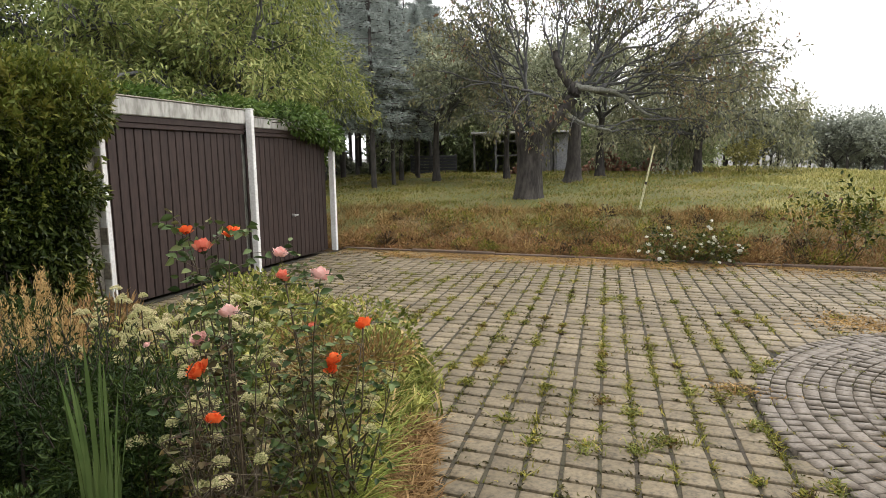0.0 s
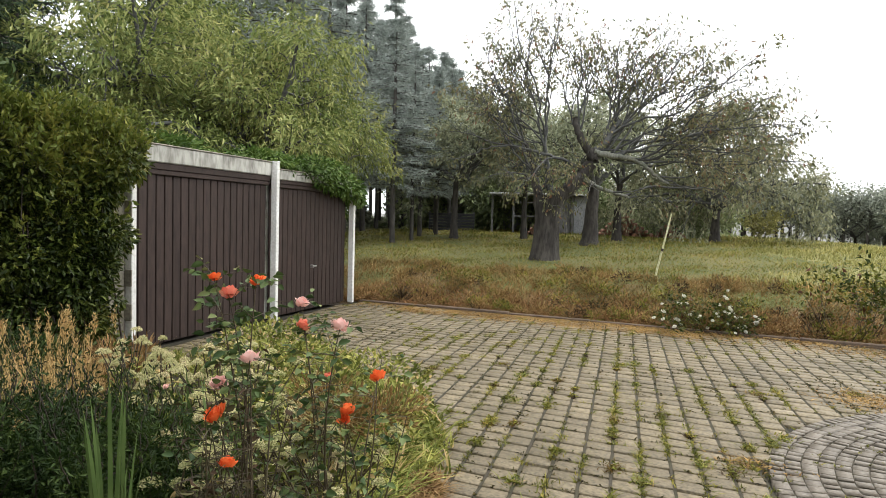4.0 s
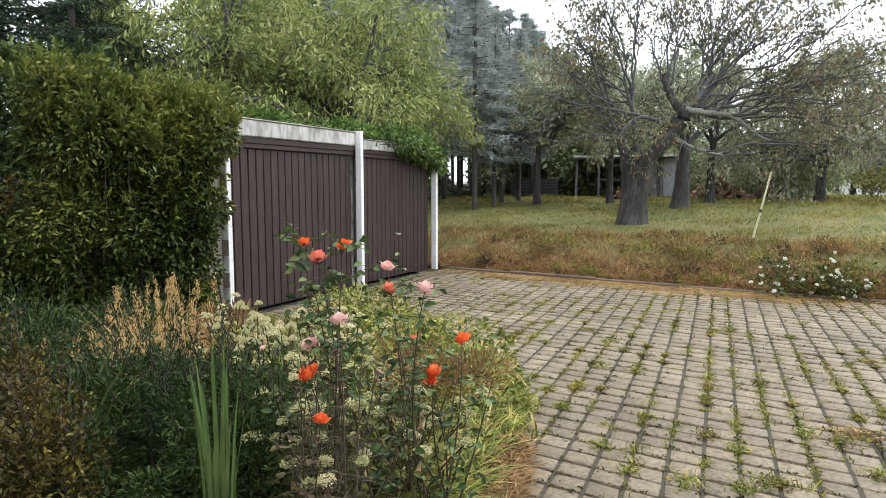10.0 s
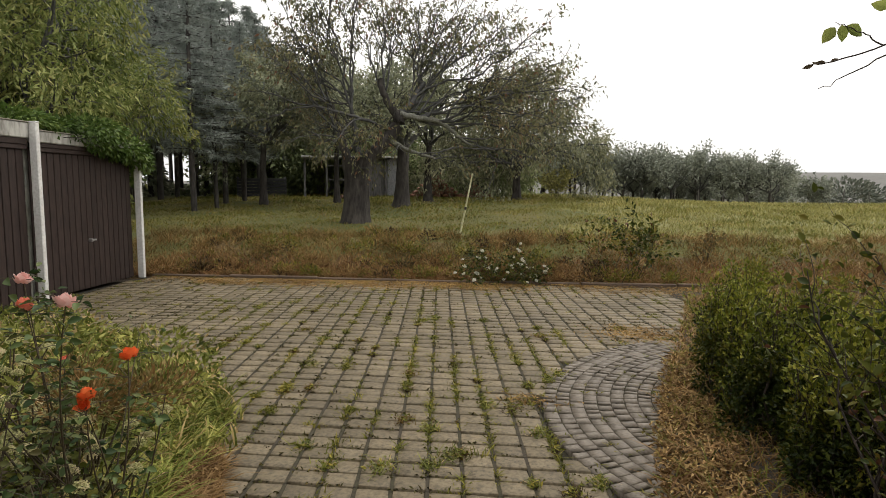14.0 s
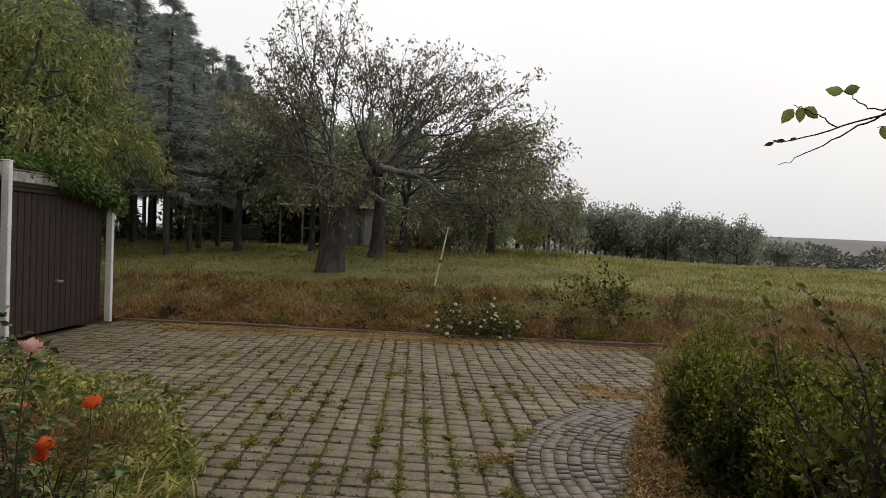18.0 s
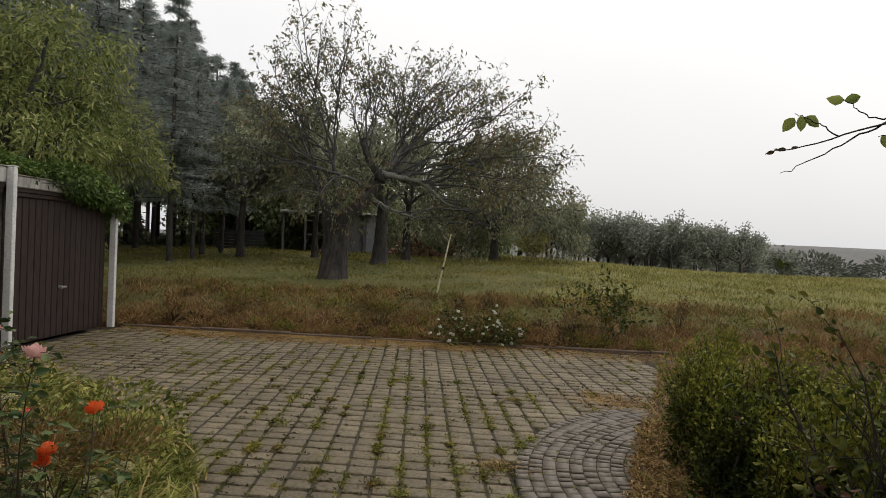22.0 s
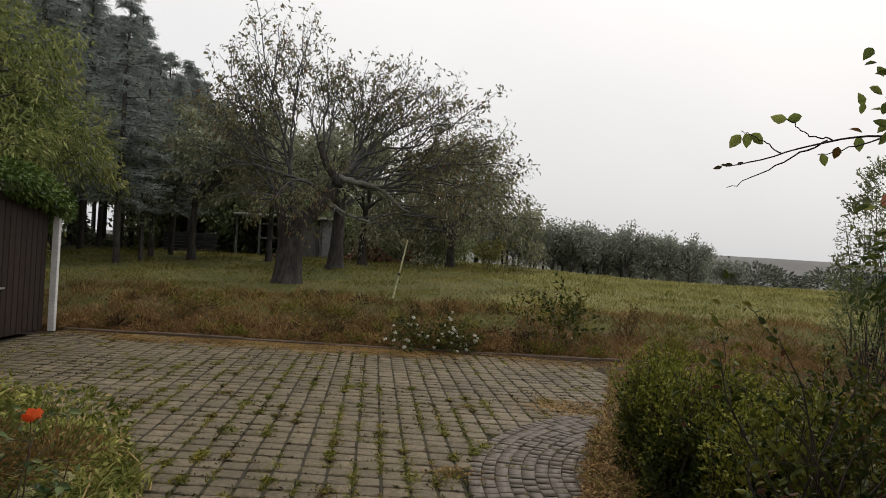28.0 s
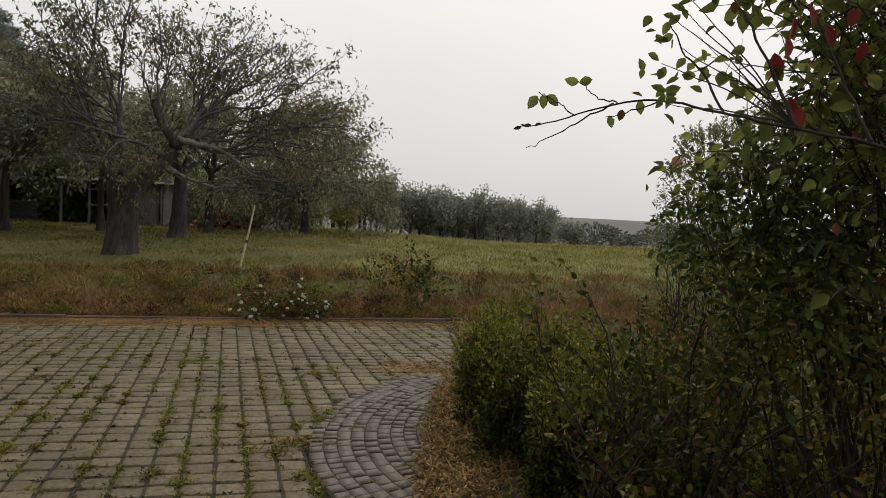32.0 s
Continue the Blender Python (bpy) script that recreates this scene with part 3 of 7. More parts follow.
def leaves_on(name, sites, per, length, width, material, parent, spread=0.7, droop=0.3, six=False, jit=0.08, label="", keep=1.0):
    P = np.array([s[0] for s in sites])
    D = np.array([s[1] for s in sites])
    if keep < 1:
        sel = RNG.random(len(P)) < keep
        P, D = P[sel], D[sel]
    P, D = np.repeat(P, per, 0), np.repeat(D, per, 0)
    n = len(P)
    P = P + RNG.normal(size=(n, 3)) * jit
    D = unit(D) + RNG.normal(size=(n, 3)) * spread + np.array([0, 0, -droop])
    L = length * RNG.uniform(0.6, 1.25, n)
    return link(name, leaves_mesh(name, P, D, L, L * width / length, six=six), material, parent, label)


def mound(n, lumps, shell=0.35):
    """Leaf places and outward ways in a union of ellipsoids (x, y, z, rx, ry, rz), mostly near their skins."""
    lumps = np.asarray(lumps, float)
    w = (lumps[:, 3] * lumps[:, 4] + lumps[:, 3] * lumps[:, 5] + lumps[:, 4] * lumps[:, 5])
    idx = RNG.choice(len(lumps), n, p=w / w.sum())
    d = unit(RNG.normal(size=(n, 3)))
    rad = 1 - shell * np.abs(RNG.normal(size=n)) * 0.6 + RNG.normal(size=n) * 0.04
    c = lumps[idx]
    return c[:, :3] + d * c[:, 3:] * rad[:, None], d


# ---- the lie of the land ----
KERB_YAW = radians(8.0)
KERB0 = (-7.6, 9.22)


def kerb_uv(x, y):
    """Metres along and beyond the kerb."""
    dx, dy = np.asarray(x) - KERB0[0], np.asarray(y) - KERB0[1]
    return dx * math.cos(KERB_YAW) + dy * math.sin(KERB_YAW), -dx * math.sin(KERB_YAW) + dy * math.cos(KERB_YAW)


def sstep(a, b, x):
    t = np.clip((np.asarray(x, float) - a) / (b - a), 0, 1)
    return t * t * (3 - 2 * t)


def land(x, y):
    """Height of the ground."""
    u, v = kerb_uv(x, y)
    z = 0.5 * sstep(0.0, 2.6, v) + 0.5 * sstep(2.5, 20, v) * (1 - 0.5 * sstep(8, 18, u))
    z = z - 3.2 * sstep(16, 70, v) * sstep(7, 16, u) - 1.5 * sstep(34, 120, v)
    z = z + 0.04 * np.sin(x * 1.3 + 0.4) * np.sin(y * 1.1) * sstep(0.5, 3, v)
    return z


def in_poly(x, y, poly):
    x, y = np.asarray(x, float), np.asarray(y, float)
    inside = np.zeros(x.shape, bool)
    for (x0, y0), (x1, y1) in zip(poly, poly[1:] + poly[:1]):
        cross = ((y0 > y) != (y1 > y)) & (x < (x1 - x0) * (y - y0) / (y1 - y0 + 1e-12) + x0)
        inside ^= cross
    return inside


LEFT_BED = [(-1.2, -3.0), (-1.3, 1.0), (-1.55, 2.1), (-1.77, 2.64), (-1.86, 3.2), (-2.06, 3.62), (-2.55, 4.12), (-3.3, 4.76), (-4.4, 5.38), (-5.3, 5.3), (-6.0, 4.3), (-6.6, 3.6), (-12, 3.0), (-12, -3.0)]
RIGHT_BED = [(0.55, -3.0), (0.5, 3.0), (0.52, 3.8), (0.58, 4.6), (0.72, 5.8), (1.0, 7.6), (1.2, 9.3), (1.3, 10.6), (9, 12), (9, -3.0)]


def garage_side(x, y):
    """True in front of the garage doors."""
    return (x + 6.61) * 0.98 + (y - 4.07) * 0.2 > 0.02


xs = np.concatenate([np.linspace(-900, -60, 15), np.arange(-56, -14, 2.0), np.arange(-13, 12, 0.25), np.arange(12, 60, 2.0), np.linspace(65, 900, 15)])
ys = np.concatenate([np.linspace(-300, -16, 8), np.arange(-14, 0, 1.0), np.arange(0, 22, 0.25), np.arange(22, 70, 1.5), np.linspace(72, 1500, 24)])
GX, GY = np.meshgrid(xs, ys)
GZ = land(GX, GY) - 0.07 * (kerb_uv(GX, GY)[1] < 0.1)
bedmask = (in_poly(GX, GY, LEFT_BED) | in_poly(GX, GY, RIGHT_BED)) & (kerb_uv(GX, GY)[1] < 0.1)
GZ = GZ + 0.09 * bedmask
me = mesh_np("ground", np.stack([GX, GY, GZ], -1).reshape(-1, 3), (np.arange(GX.size).reshape(GX.shape)[:-1, :-1, None] + np.array([0, 1, len(xs) + 1, len(xs)])).reshape(-1, 4), True)
for key in ("meadow", "soil", "bank", "field", "hay"):
    me.materials.append(M[key])
cx, cy = (GX[:-1, :-1] + GX[1:, 1:]) / 2, (GY[:-1, :-1] + GY[1:, 1:]) / 2
cu, cv = kerb_uv(cx, cy)
edge = 1.5 + 0.5 * np.sin(cu * 1.7) + 0.3 * np.sin(cu * 4.1)
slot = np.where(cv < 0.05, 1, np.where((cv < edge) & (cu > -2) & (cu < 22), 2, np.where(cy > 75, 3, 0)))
slot = np.where((slot == 0) & (cu > 8.5 + 1.2 * np.sin(cv * 0.9)) & (cv > 3.2 + 0.5 * np.sin(cu)) & (cy < 60), 4, slot)
slot = np.where((cv < 0.05) & ((cx < -13) | (cx > 9) | (cy < -4)), 0, slot)
me.polygons.foreach_set("material_index", slot.ravel().astype(np.int32))
link("ground", me, None, None, "meadow turf, rusty dry bank and dark bed soil", "structure")

# distant ridge; the mist over it is put into its grey colour
rx = np.linspace(-700, 900, 60)
rows = []
for dist, frac in ((420, 0.0), (470, 0.7), (540, 1.0), (640, 0.8), (800, 0.0)):
    hgt = (9.5 + 3.0 * np.sin(rx / 210 + 0.6) + 1.0 * np.sin(rx / 70)) * frac - 6 * (1 - frac)
    rows.append(np.stack([rx, np.full_like(rx, dist), hgt - 1.5], 1))
nr = len(rx)
q = np.concatenate([np.stack([np.arange(nr - 1) + i * nr, np.arange(1, nr) + i * nr, np.arange(1, nr) + (i + 1) * nr, np.arange(nr - 1) + (i + 1) * nr], 1) for i in range(4)])
link("backdrop", mesh_np("backdrop", np.concatenate(rows), q, True), M["field"], None, "low bare ridge of fields on the horizon, painted mist grey", "structure")

# ---- plain unseen wall, added behind the camera to shade what faces it ----
part("wall_south", box(-9.0, 9.0, -3.6, -3.3, -0.1, 5.5, 0.01), M["plaster"], None, "plain grey rendered wall, unseen, added to block light", "structure")

# ---- garages ----
GARAGE = pose(-6.613, 4.068, 0, 0, 0, 101.6)


def garage(m, width, top, fascia_h, door_top, label, handle):
    """A concrete garage with a board-clad tilting door; x runs along the front, y to the back."""
    g = thing("garage", m, label, "garage", "pair of garages")
    depth = 5.6
    part("side_wall", box(0.0, 0.1, 0.13, depth, 0, top - 0.16), M["conc"], g)
    part("side_wall", box(width - 0.1, width, 0.13, depth, 0, top - 0.16), M["conc"], g)
    part("back_wall", box(0.1, width - 0.1, depth - 0.1, depth, 0, top - 0.16), M["conc"], g)
    part("roof", box(0.0, width, 0.13, depth + 0.05, top - 0.158, top - 0.06), M["felt"], g)
    part("fascia", box(0.0, width, -0.02, 0.126, top - fascia_h, top, 0.012), M["fascia"], g, "white concrete fascia with dark rain streaks")
    part("coping", box(-0.005, width + 0.005, -0.03, 0.14, top + 0.002, top + 0.018, 0.004), M["block"], g, "mossy grey edge strip")
    part("lintel", box(0.01, width - 0.01, 0.0, 0.06, door_top, top - fascia_h - 0.003), M["door"], g)
    door = part("door", box(0.01, width - 0.01, 0.075, 0.1, 0.02, door_top), M["door"], g, "brown tilting door clad in vertical boards")
    part("door_rail", box(0.01, width - 0.01, 0.012, 0.062, door_top - 0.06, door_top - 0.002), M["door"], door)
    n = round((width - 0.1) / 0.136)
    w = (width - 0.1) / n
    board = box(-w / 2 + 0.007, w / 2 - 0.007, 0.045, 0.073, 0.03, door_top - 0.065, 0.006)
    bme = bpy.data.meshes.new("board")
    board.to_mesh(bme)
    board.free()
    for i in range(n):
        link("board", bme, M["door"], door).location.x = 0.05 + w * (i + 0.5)
    if handle:
        h = part("handle", box(width * 0.5 - 0.05, width * 0.5 + 0.07, -0.012, 0.006, 0.74, 0.765, 0.006), M["chrome"], door, "bright metal turn handle")
        bm = bmesh.new()
        bmesh.ops.create_cone(bm, cap_ends=True, segments=14, radius1=0.028, radius2=0.024, depth=0.05, matrix=pose(width * 0.5 - 0.03, 0.02, 0.752, 90, 0, 0))
        part("handle_plate", bm, M["chrome"], door)
    return g


garage(GARAGE, 2.63, 2.38, 0.2, 2.1, "concrete garage with a brown board door and a stained white fascia", False)
garage(GARAGE @ pose(2.71, 0, 0), 2.37, 2.29, 0.15, 2.08, "lower concrete garage with a brown board door, ivy over its roof", True)


def gate_post(m, height, label):
    p = thing("post", m, label, "post", "white garage posts")
    part("shaft", box(-0.036, 0.036, -0.05, 0.055, 0.0, height, 0.008), M["white"], p)
    part("cap", box(-0.04, 0.04, -0.054, 0.059, height + 0.002, height + 0.018, 0.004), M["white"], p)


for xx, hh in ((-0.02, 2.12), (2.67, 2.385), (5.1, 2.2)):
    gate_post(GARAGE @ pose(xx, -0.06, 0), hh, "narrow white-painted concrete post between the garage doors")

# side wall of the garage yard, mostly under the hedge
wall = thing("wall", pose(-6.55, 3.9, 0, 0, 0, 190), "grey block garden wall half hidden under the hedge", "wall", kind="structure")
part("wall_core", box(0, 8.5, -0.1, 0.1, 0, 2.08), M["block"], wall)
bl = box(0.004, 0.39, -0.118, -0.1, 0.004, 0.19, 0.006)
bme = bpy.data.meshes.new("block")
bl.to_mesh(bme)
bl.free()
for r in range(11):
    for c in range(21):
        link("block", bme, M["block"], wall).location = (c * 0.4 + (0.2 if r % 2 else 0) - 0.1, 0, r * 0.19 + 0.01)
cap = part("coping", box(-0.05, 8.5, -0.15, 0.15, 2.102, 2.16, 0.01), M["conc"], wall)

# ---- trees ----


def tree(name, m, label, category, trunk_r, trunk_pts, limbs, level, kids, leaf, per, lsize, lwidth, keep=1.0, group="", bark="bark", spread=0.9, lift=0.15, droop=0.3, shrink=0.55, twig_droop=0.0, jit=0.06, start=0.25, wob=0.22):
    """A tree with a tapered trunk, limbs (start, way, length, radius) that branch out, and leaves on the twigs."""
    t = thing(name, m, label, category, group)
    tb = Tubes(10)
    pts = np.array(trunk_pts, float)
    n = len(pts)
    fine = np.stack([np.interp(np.linspace(0, n - 1, n * 5), np.arange(n), pts[:, i]) for i in range(3)], 1)
    h = np.linspace(0, 1, len(fine))
    tb.add(fine, trunk_r * (1 - 0.35 * h + 0.5 * np.exp(-h * 9)), 10, 0.07)
    link("trunk", tb.mesh("trunk"), M[bark], t)
    sites = []
    for p, d, ln, r in limbs:
        lb = Tubes(6)
        ramify(lb, sites, p, d, ln, r, level, spread, lift, kids, wob, 6, start, shrink, twig_droop)
        link("limb", lb.mesh("limb"), M["limb"], t)
    leaves_on("crown", sites, per, lsize, lwidth, M[leaf], t, droop=droop, keep=keep, jit=jit)
    return t


def base(x, y):
    return pose(x, y, float(land(x, y)) - 0.05)


random.seed(3)
# the old cherry: a short fissured trunk, one heavy limb leaning aside, a fan of long thin boughs
CH = thing("cherry_tree", base(-6.45, 15.65) @ pose(0, 0, 0, 0, 0, 22.4), "old cherry tree with dark fissured trunk and thinning autumn leaves", "tree")
hs, th = np.linspace(0, 1.75, 26), np.arange(28) * 2 * np.pi / 28
rad = 0.33 * (1 + 0.28 * np.exp(-hs * 5) + 0.2 * sstep(1.1, 1.75, hs))[:, None]
groove = 0.055 * np.sin(7 * th[None] + 1.5 * np.sin(hs[:, None] * 2.1)) + 0.035 * np.sin(13 * th[None] + 2.2 * np.sin(hs[:, None] * 3.7 + 1)) + 0.1 * np.exp(-hs[:, None] * 3.5) * np.sin(4 * th[None] + 0.7)
knot = 0.1 * np.exp(-((th[None] - 4.9) / 0.35) ** 2 - ((hs[:, None] - 0.45) / 0.14) ** 2)
rr = rad * (1 + groove + knot + RNG.normal(size=groove.shape) * 0.012)
V = np.stack([rr * np.cos(th)[None] + 0.05 * hs[:, None], rr * np.sin(th)[None], np.broadcast_to(hs[:, None], rr.shape)], -1).reshape(-1, 3)
ii, jj = np.meshgrid(np.arange(25), np.arange(28), indexing="ij")
link("trunk", mesh_np("trunk", V, np.stack([ii * 28 + jj, ii * 28 + (jj + 1) % 28, (ii + 1) * 28 + (jj + 1) % 28, (ii + 1) * 28 + jj], -1).reshape(-1, 4), True), M["bark"], CH)
sites = []


def bend(pts, n=5):
    """A smooth line through a few given bends."""
    pts = np.array(pts, float)
    k = np.linspace(0, len(pts) - 1, (len(pts) - 1) * n + 1)
    return np.stack([np.interp(k, np.arange(len(pts)), pts[:, i]) for i in range(3)], 1)


def bare_limb(pts, r0, r1, material="limb"):
    f = bend(pts) + RNG.normal(size=((len(pts) - 1) * 5 + 1, 3)) * 0.015
    bt = Tubes(9)
    bt.add(f, np.linspace(r0, r1, len(f)), 9, 0.07)
    link("limb", bt.mesh("limb"), M[material], CH)


def bough(p0, p1, rise, r0, every=0.17, reach=0.75, bare=0.25):
    """One long bough, straight at first, with fine side shoots along its outer part."""
    p0, p1 = Vector(p0), Vector(p1)
    ctl = p0.lerp(p1, 0.5) + Vector((0, 0, rise))
    n = 12
    pts, off = [], Vector((0, 0, 0))
    step = 0.014 * (p1 - p0).length
    for k in range(n + 1):
        s = k / n
        pts.append(p0.lerp(ctl, s).lerp(ctl.lerp(p1, s), s) + off)
        off = off * 0.93 + Vector((random.gauss(0, step), random.gauss(0, step), random.gauss(0, step)))
    bt = Tubes(6)
    bt.add([tuple(q) for q in pts], [r0 * (1 - 0.85 * (k / n) ** 0.8) + 0.005 for k in range(n + 1)], 6, 0.05)
    run = 0.0
    for k in range(max(1, int(n * bare)), n):
        seg = pts[k + 1] - pts[k]
        run += seg.length
        while run > every:
            run -= every
            d = seg.normalized()
            ax = d.orthogonal()
            ax.rotate(Matrix.Rotation(random.uniform(0, 6.283), 3, d))
            q = pts[k].lerp(pts[k + 1], random.random())
            ramify(bt, sites, q, d * 0.9 + ax * 0.65 + Vector((0, 0, 0.12)), reach * random.uniform(0.4, 1.3), 0.011, 1, 0.7, 0.1, 3, 0.16, 5, 0.2, 0.55)
    ramify(bt, sites, pts[-1], pts[-1] - pts[-2], reach, 0.008, 1, 0.5, 0.1, 4, 0.15, 5, 0.2, 0.55)
    link("limb", bt.mesh("limb"), M["limb"], CH)


# the leaning main limb, its fork, and the stumps beside it
bare_limb([(0.16, 0.0, 1.55), (0.5, 0.0, 1.85), (0.85, 0.0, 2.25), (1.15, 0.0, 2.6), (1.25, 0.05, 2.95)], 0.22, 0.15, "bark")
bare_limb([(1.2, 0.0, 2.75), (0.95, -0.05, 3.1), (0.75, -0.1, 3.4), (0.7, -0.1, 3.8)], 0.12, 0.07, "bark")
bare_limb([(1.2, 0.02, 2.9), (1.55, 0.1, 3.25), (1.85, 0.2, 3.75)], 0.1, 0.05)
bare_limb([(-0.15, 0.0, 1.6), (-0.28, -0.05, 2.0), (-0.35, -0.1, 2.5), (-0.55, -0.1, 3.1)], 0.13, 0.05, "bark")
bare_limb([(0.1, 0.1, 1.65), (0.05, 0.15, 2.2), (-0.05, 0.2, 2.9), (-0.1, 0.2, 3.5)], 0.09, 0.04)
bare_limb([(1.2, -0.05, 2.9), (1.65, -0.1, 2.82), (2.15, -0.1, 2.75), (2.5, -0.05, 2.55), (2.8, 0.0, 2.3), (3.15, 0.0, 2.1)], 0.085, 0.03, "lichen")
bare_limb([(0.95, -0.1, 2.2), (1.3, -0.2, 2.0), (1.7, -0.25, 1.85), (2.1, -0.3, 1.72)], 0.07, 0.03, "lichen")
bare_limb([(2.0, -0.25, 1.78), (2.35, -0.3, 1.95), (2.7, -0.35, 2.05), (3.3, -0.3, 2.0)], 0.04, 0.018)
bare_limb([(1.0, -0.05, 2.45), (0.2, -0.25, 2.75), (-0.6, -0.35, 2.95), (-1.5, -0.45, 3.1)], 0.05, 0.02)
fan_a = [-8, 18, 34, 44, 62, 85, 104, 114, 126, 140, 170, 202]
fan_r = [5.3, 5.2, 4.3, 4.1, 4.0, 3.8, 4.2, 4.7, 4.7, 3.9, 3.2, 2.7]
lines = {"low": ((1.2, 0, 2.85), (2.5, 0, 2.6)), "right": ((0.8, 0, 2.2), (1.85, 0.2, 3.75)), "up": ((1.1, 0, 2.8), (0.7, -0.1, 3.8)), "mid": ((0.05, 0.1, 2.2), (-0.1, 0.2, 3.5)), "left": ((-0.28, -0.05, 2.0), (-0.55, -0.1, 3.1))}
for i in range(40):
    a = -8 + 205 * ((i * 0.618 + 0.2) % 1.0)
    reach = float(np.interp(a, fan_a, fan_r)) * random.uniform(0.5, 1.0) ** 0.45
    p1 = Vector((1.0, 0.0, 2.95)) + Vector((math.cos(radians(a)), random.gauss(0, 0.33), math.sin(radians(a)))).normalized() * reach
    key = "low" if a < 18 else random.choice(["right", "right", "low"]) if a < 55 else random.choice(["right", "up"]) if a < 92 else random.choice(["up", "mid"]) if a < 122 else random.choice(["left", "left", "mid"])
    p0 = Vector(lines[key][0]).lerp(Vector(lines[key][1]), random.random())
    span = (p1 - p0).length
    bough(p0, p1, random.uniform(-0.12, 0.16) * span, 0.01 + 0.006 * span, 0.2, 0.6)
    for f in (random.uniform(0.25, 0.4), random.uniform(0.45, 0.65)):
        mid = p0.lerp(p1, f)
        turn = Matrix.Rotation(radians(random.choice([-1, 1]) * random.uniform(15, 38)), 3, "Y")
        bough(mid, mid + (turn @ (p1 - mid)) * random.uniform(0.5, 0.9), random.uniform(-0.06, 0.1) * span, 0.015, 0.2, 0.55, 0.1)
# hanging and spreading lower boughs
for p0, p1 in (((2.8, 0.0, 2.3), (3.9, 0.3, 1.7)), ((3.15, 0.0, 2.1), (4.4, 0.1, 1.7)), ((2.1, -0.3, 1.72), (3.2, -0.4, 1.55)), ((3.3, -0.3, 2.0), (4.5, -0.5, 1.75)), ((2.5, -0.05, 2.55), (4.6, 0.2, 2.5)), ((2.15, -0.1, 2.75), (5.6, 0.4, 2.7)),
               ((-0.3, -0.05, 2.2), (-1.6, -0.6, 2.2)), ((-1.0, -0.4, 3.02), (-2.2, -0.8, 2.7)), ((-1.5, -0.45, 3.1), (-2.6, -0.4, 3.3)), ((0.2, -0.25, 2.75), (-0.4, -1.5, 2.1)), ((1.3, -0.2, 2.0), (1.0, -1.4, 1.8)), ((1.7, -0.25, 1.85), (2.3, -1.2, 1.6)), ((-0.28, -0.05, 2.0), (-0.9, 0.8, 1.9)), ((2.8, 0.0, 2.3), (5.2, 0.9, 2.2)), ((1.5, 0.1, 3.2), (5.8, -0.6, 3.6)), ((1.25, 0.05, 2.95), (4.9, -0.9, 3.0))):
    bough(p0, p1, 0.2, 0.022, 0.18, 0.6)
# short leafy shoots crowding round the fork
for i in range(16):
    s = random.random()
    p0 = Vector((-0.3 + 1.5 * s, random.uniform(-0.1, 0.1), 1.75 + 1.1 * s))
    a = i * 2.4
    bough(p0, p0 + Vector((math.cos(a) * random.uniform(0.3, 0.8), math.sin(a) * 0.6 - 0.3, random.uniform(-0.35, 0.8))), random.uniform(0.05, 0.2), 0.014, 0.15, 0.45)
leaves_on("crown", sites, 2, 0.12, 0.05, M["l_cherry"], CH, droop=1.4, jit=0.05, keep=0.4)

# two more trunks behind it
tree("fruit_tree", base(-7.2, 21.6), "dark-barked fruit tree standing behind the cherry", "tree", 0.29, [(0, 0, 0), (0.02, 0, 0.9), (0.06, 0.05, 2.3)],
     [((0.05, 0.05, 2.1), (random.gauss(0, 0.7), random.gauss(0, 0.7), 1), 2.6, 0.13) for i in range(6)], 2, 6, "l_grey", 6, 0.17, 0.07, droop=0.5, jit=0.14, start=0.25, lift=0.3)
tree("fruit_tree", base(-7.3, 25.2), "slender fruit tree with drooping leaves", "tree", 0.17, [(0, 0, 0), (0.0, 0, 1.2), (0.05, 0.05, 2.5)],
     [((0.02, 0.02, 2.3), (random.gauss(0, 0.7), random.gauss(0, 0.7), 1), 2.4, 0.08) for i in range(6)], 2, 6, "l_grey", 6, 0.17, 0.07, droop=0.5, jit=0.14, start=0.25, lift=0.3)
tree("fruit_tree", base(-4.0, 27.7), "broad leafy fruit tree with low drooping boughs", "tree", 0.2, [(0, 0, 0), (0.0, 0, 0.7), (0.05, 0, 1.5)],
     [((0.02, 0, 1.3 + 0.12 * (i % 4)), (math.cos(i * 0.7) * 0.95 - 0.15, math.sin(i * 0.7) * 0.95, 0.35 + 1.1 * (i % 3) / 2), 4.2, 0.09) for i in range(13)], 2, 6, "l_droop", 10, 0.19, 0.07, droop=1.0, jit=0.2, twig_droop=0.2, start=0.15)
tree("fruit_tree", base(-10.6, 23.5), "small leafy plum tree at the wood's edge", "tree", 0.12, [(0, 0, 0), (0.0, 0, 1.4), (0.05, 0, 2.9)],
     [((0.02, 0, 2.7), (math.cos(i * 0.9), math.sin(i * 0.9), 0.5 + 0.9 * (i % 3) / 2), 2.7, 0.07) for i in range(10)], 2, 6, "l_grey", 8, 0.17, 0.075, droop=0.5, jit=0.12, lift=0.3)
tree("fruit_tree", base(-13.0, 22.0), "small leafy elder in front of the spruces", "tree", 0.15, [(0, 0, 0), (0.0, 0, 1.2), (0.05, 0, 2.6)],
     [((0.02, 0, 2.4), (math.cos(i * 0.9), math.sin(i * 0.9), 0.45 + 0.9 * (i % 3) / 2), 3.1, 0.08) for i in range(10)], 2, 6, "l_grey", 8, 0.18, 0.08, droop=0.5, jit=0.14, lift=0.25)
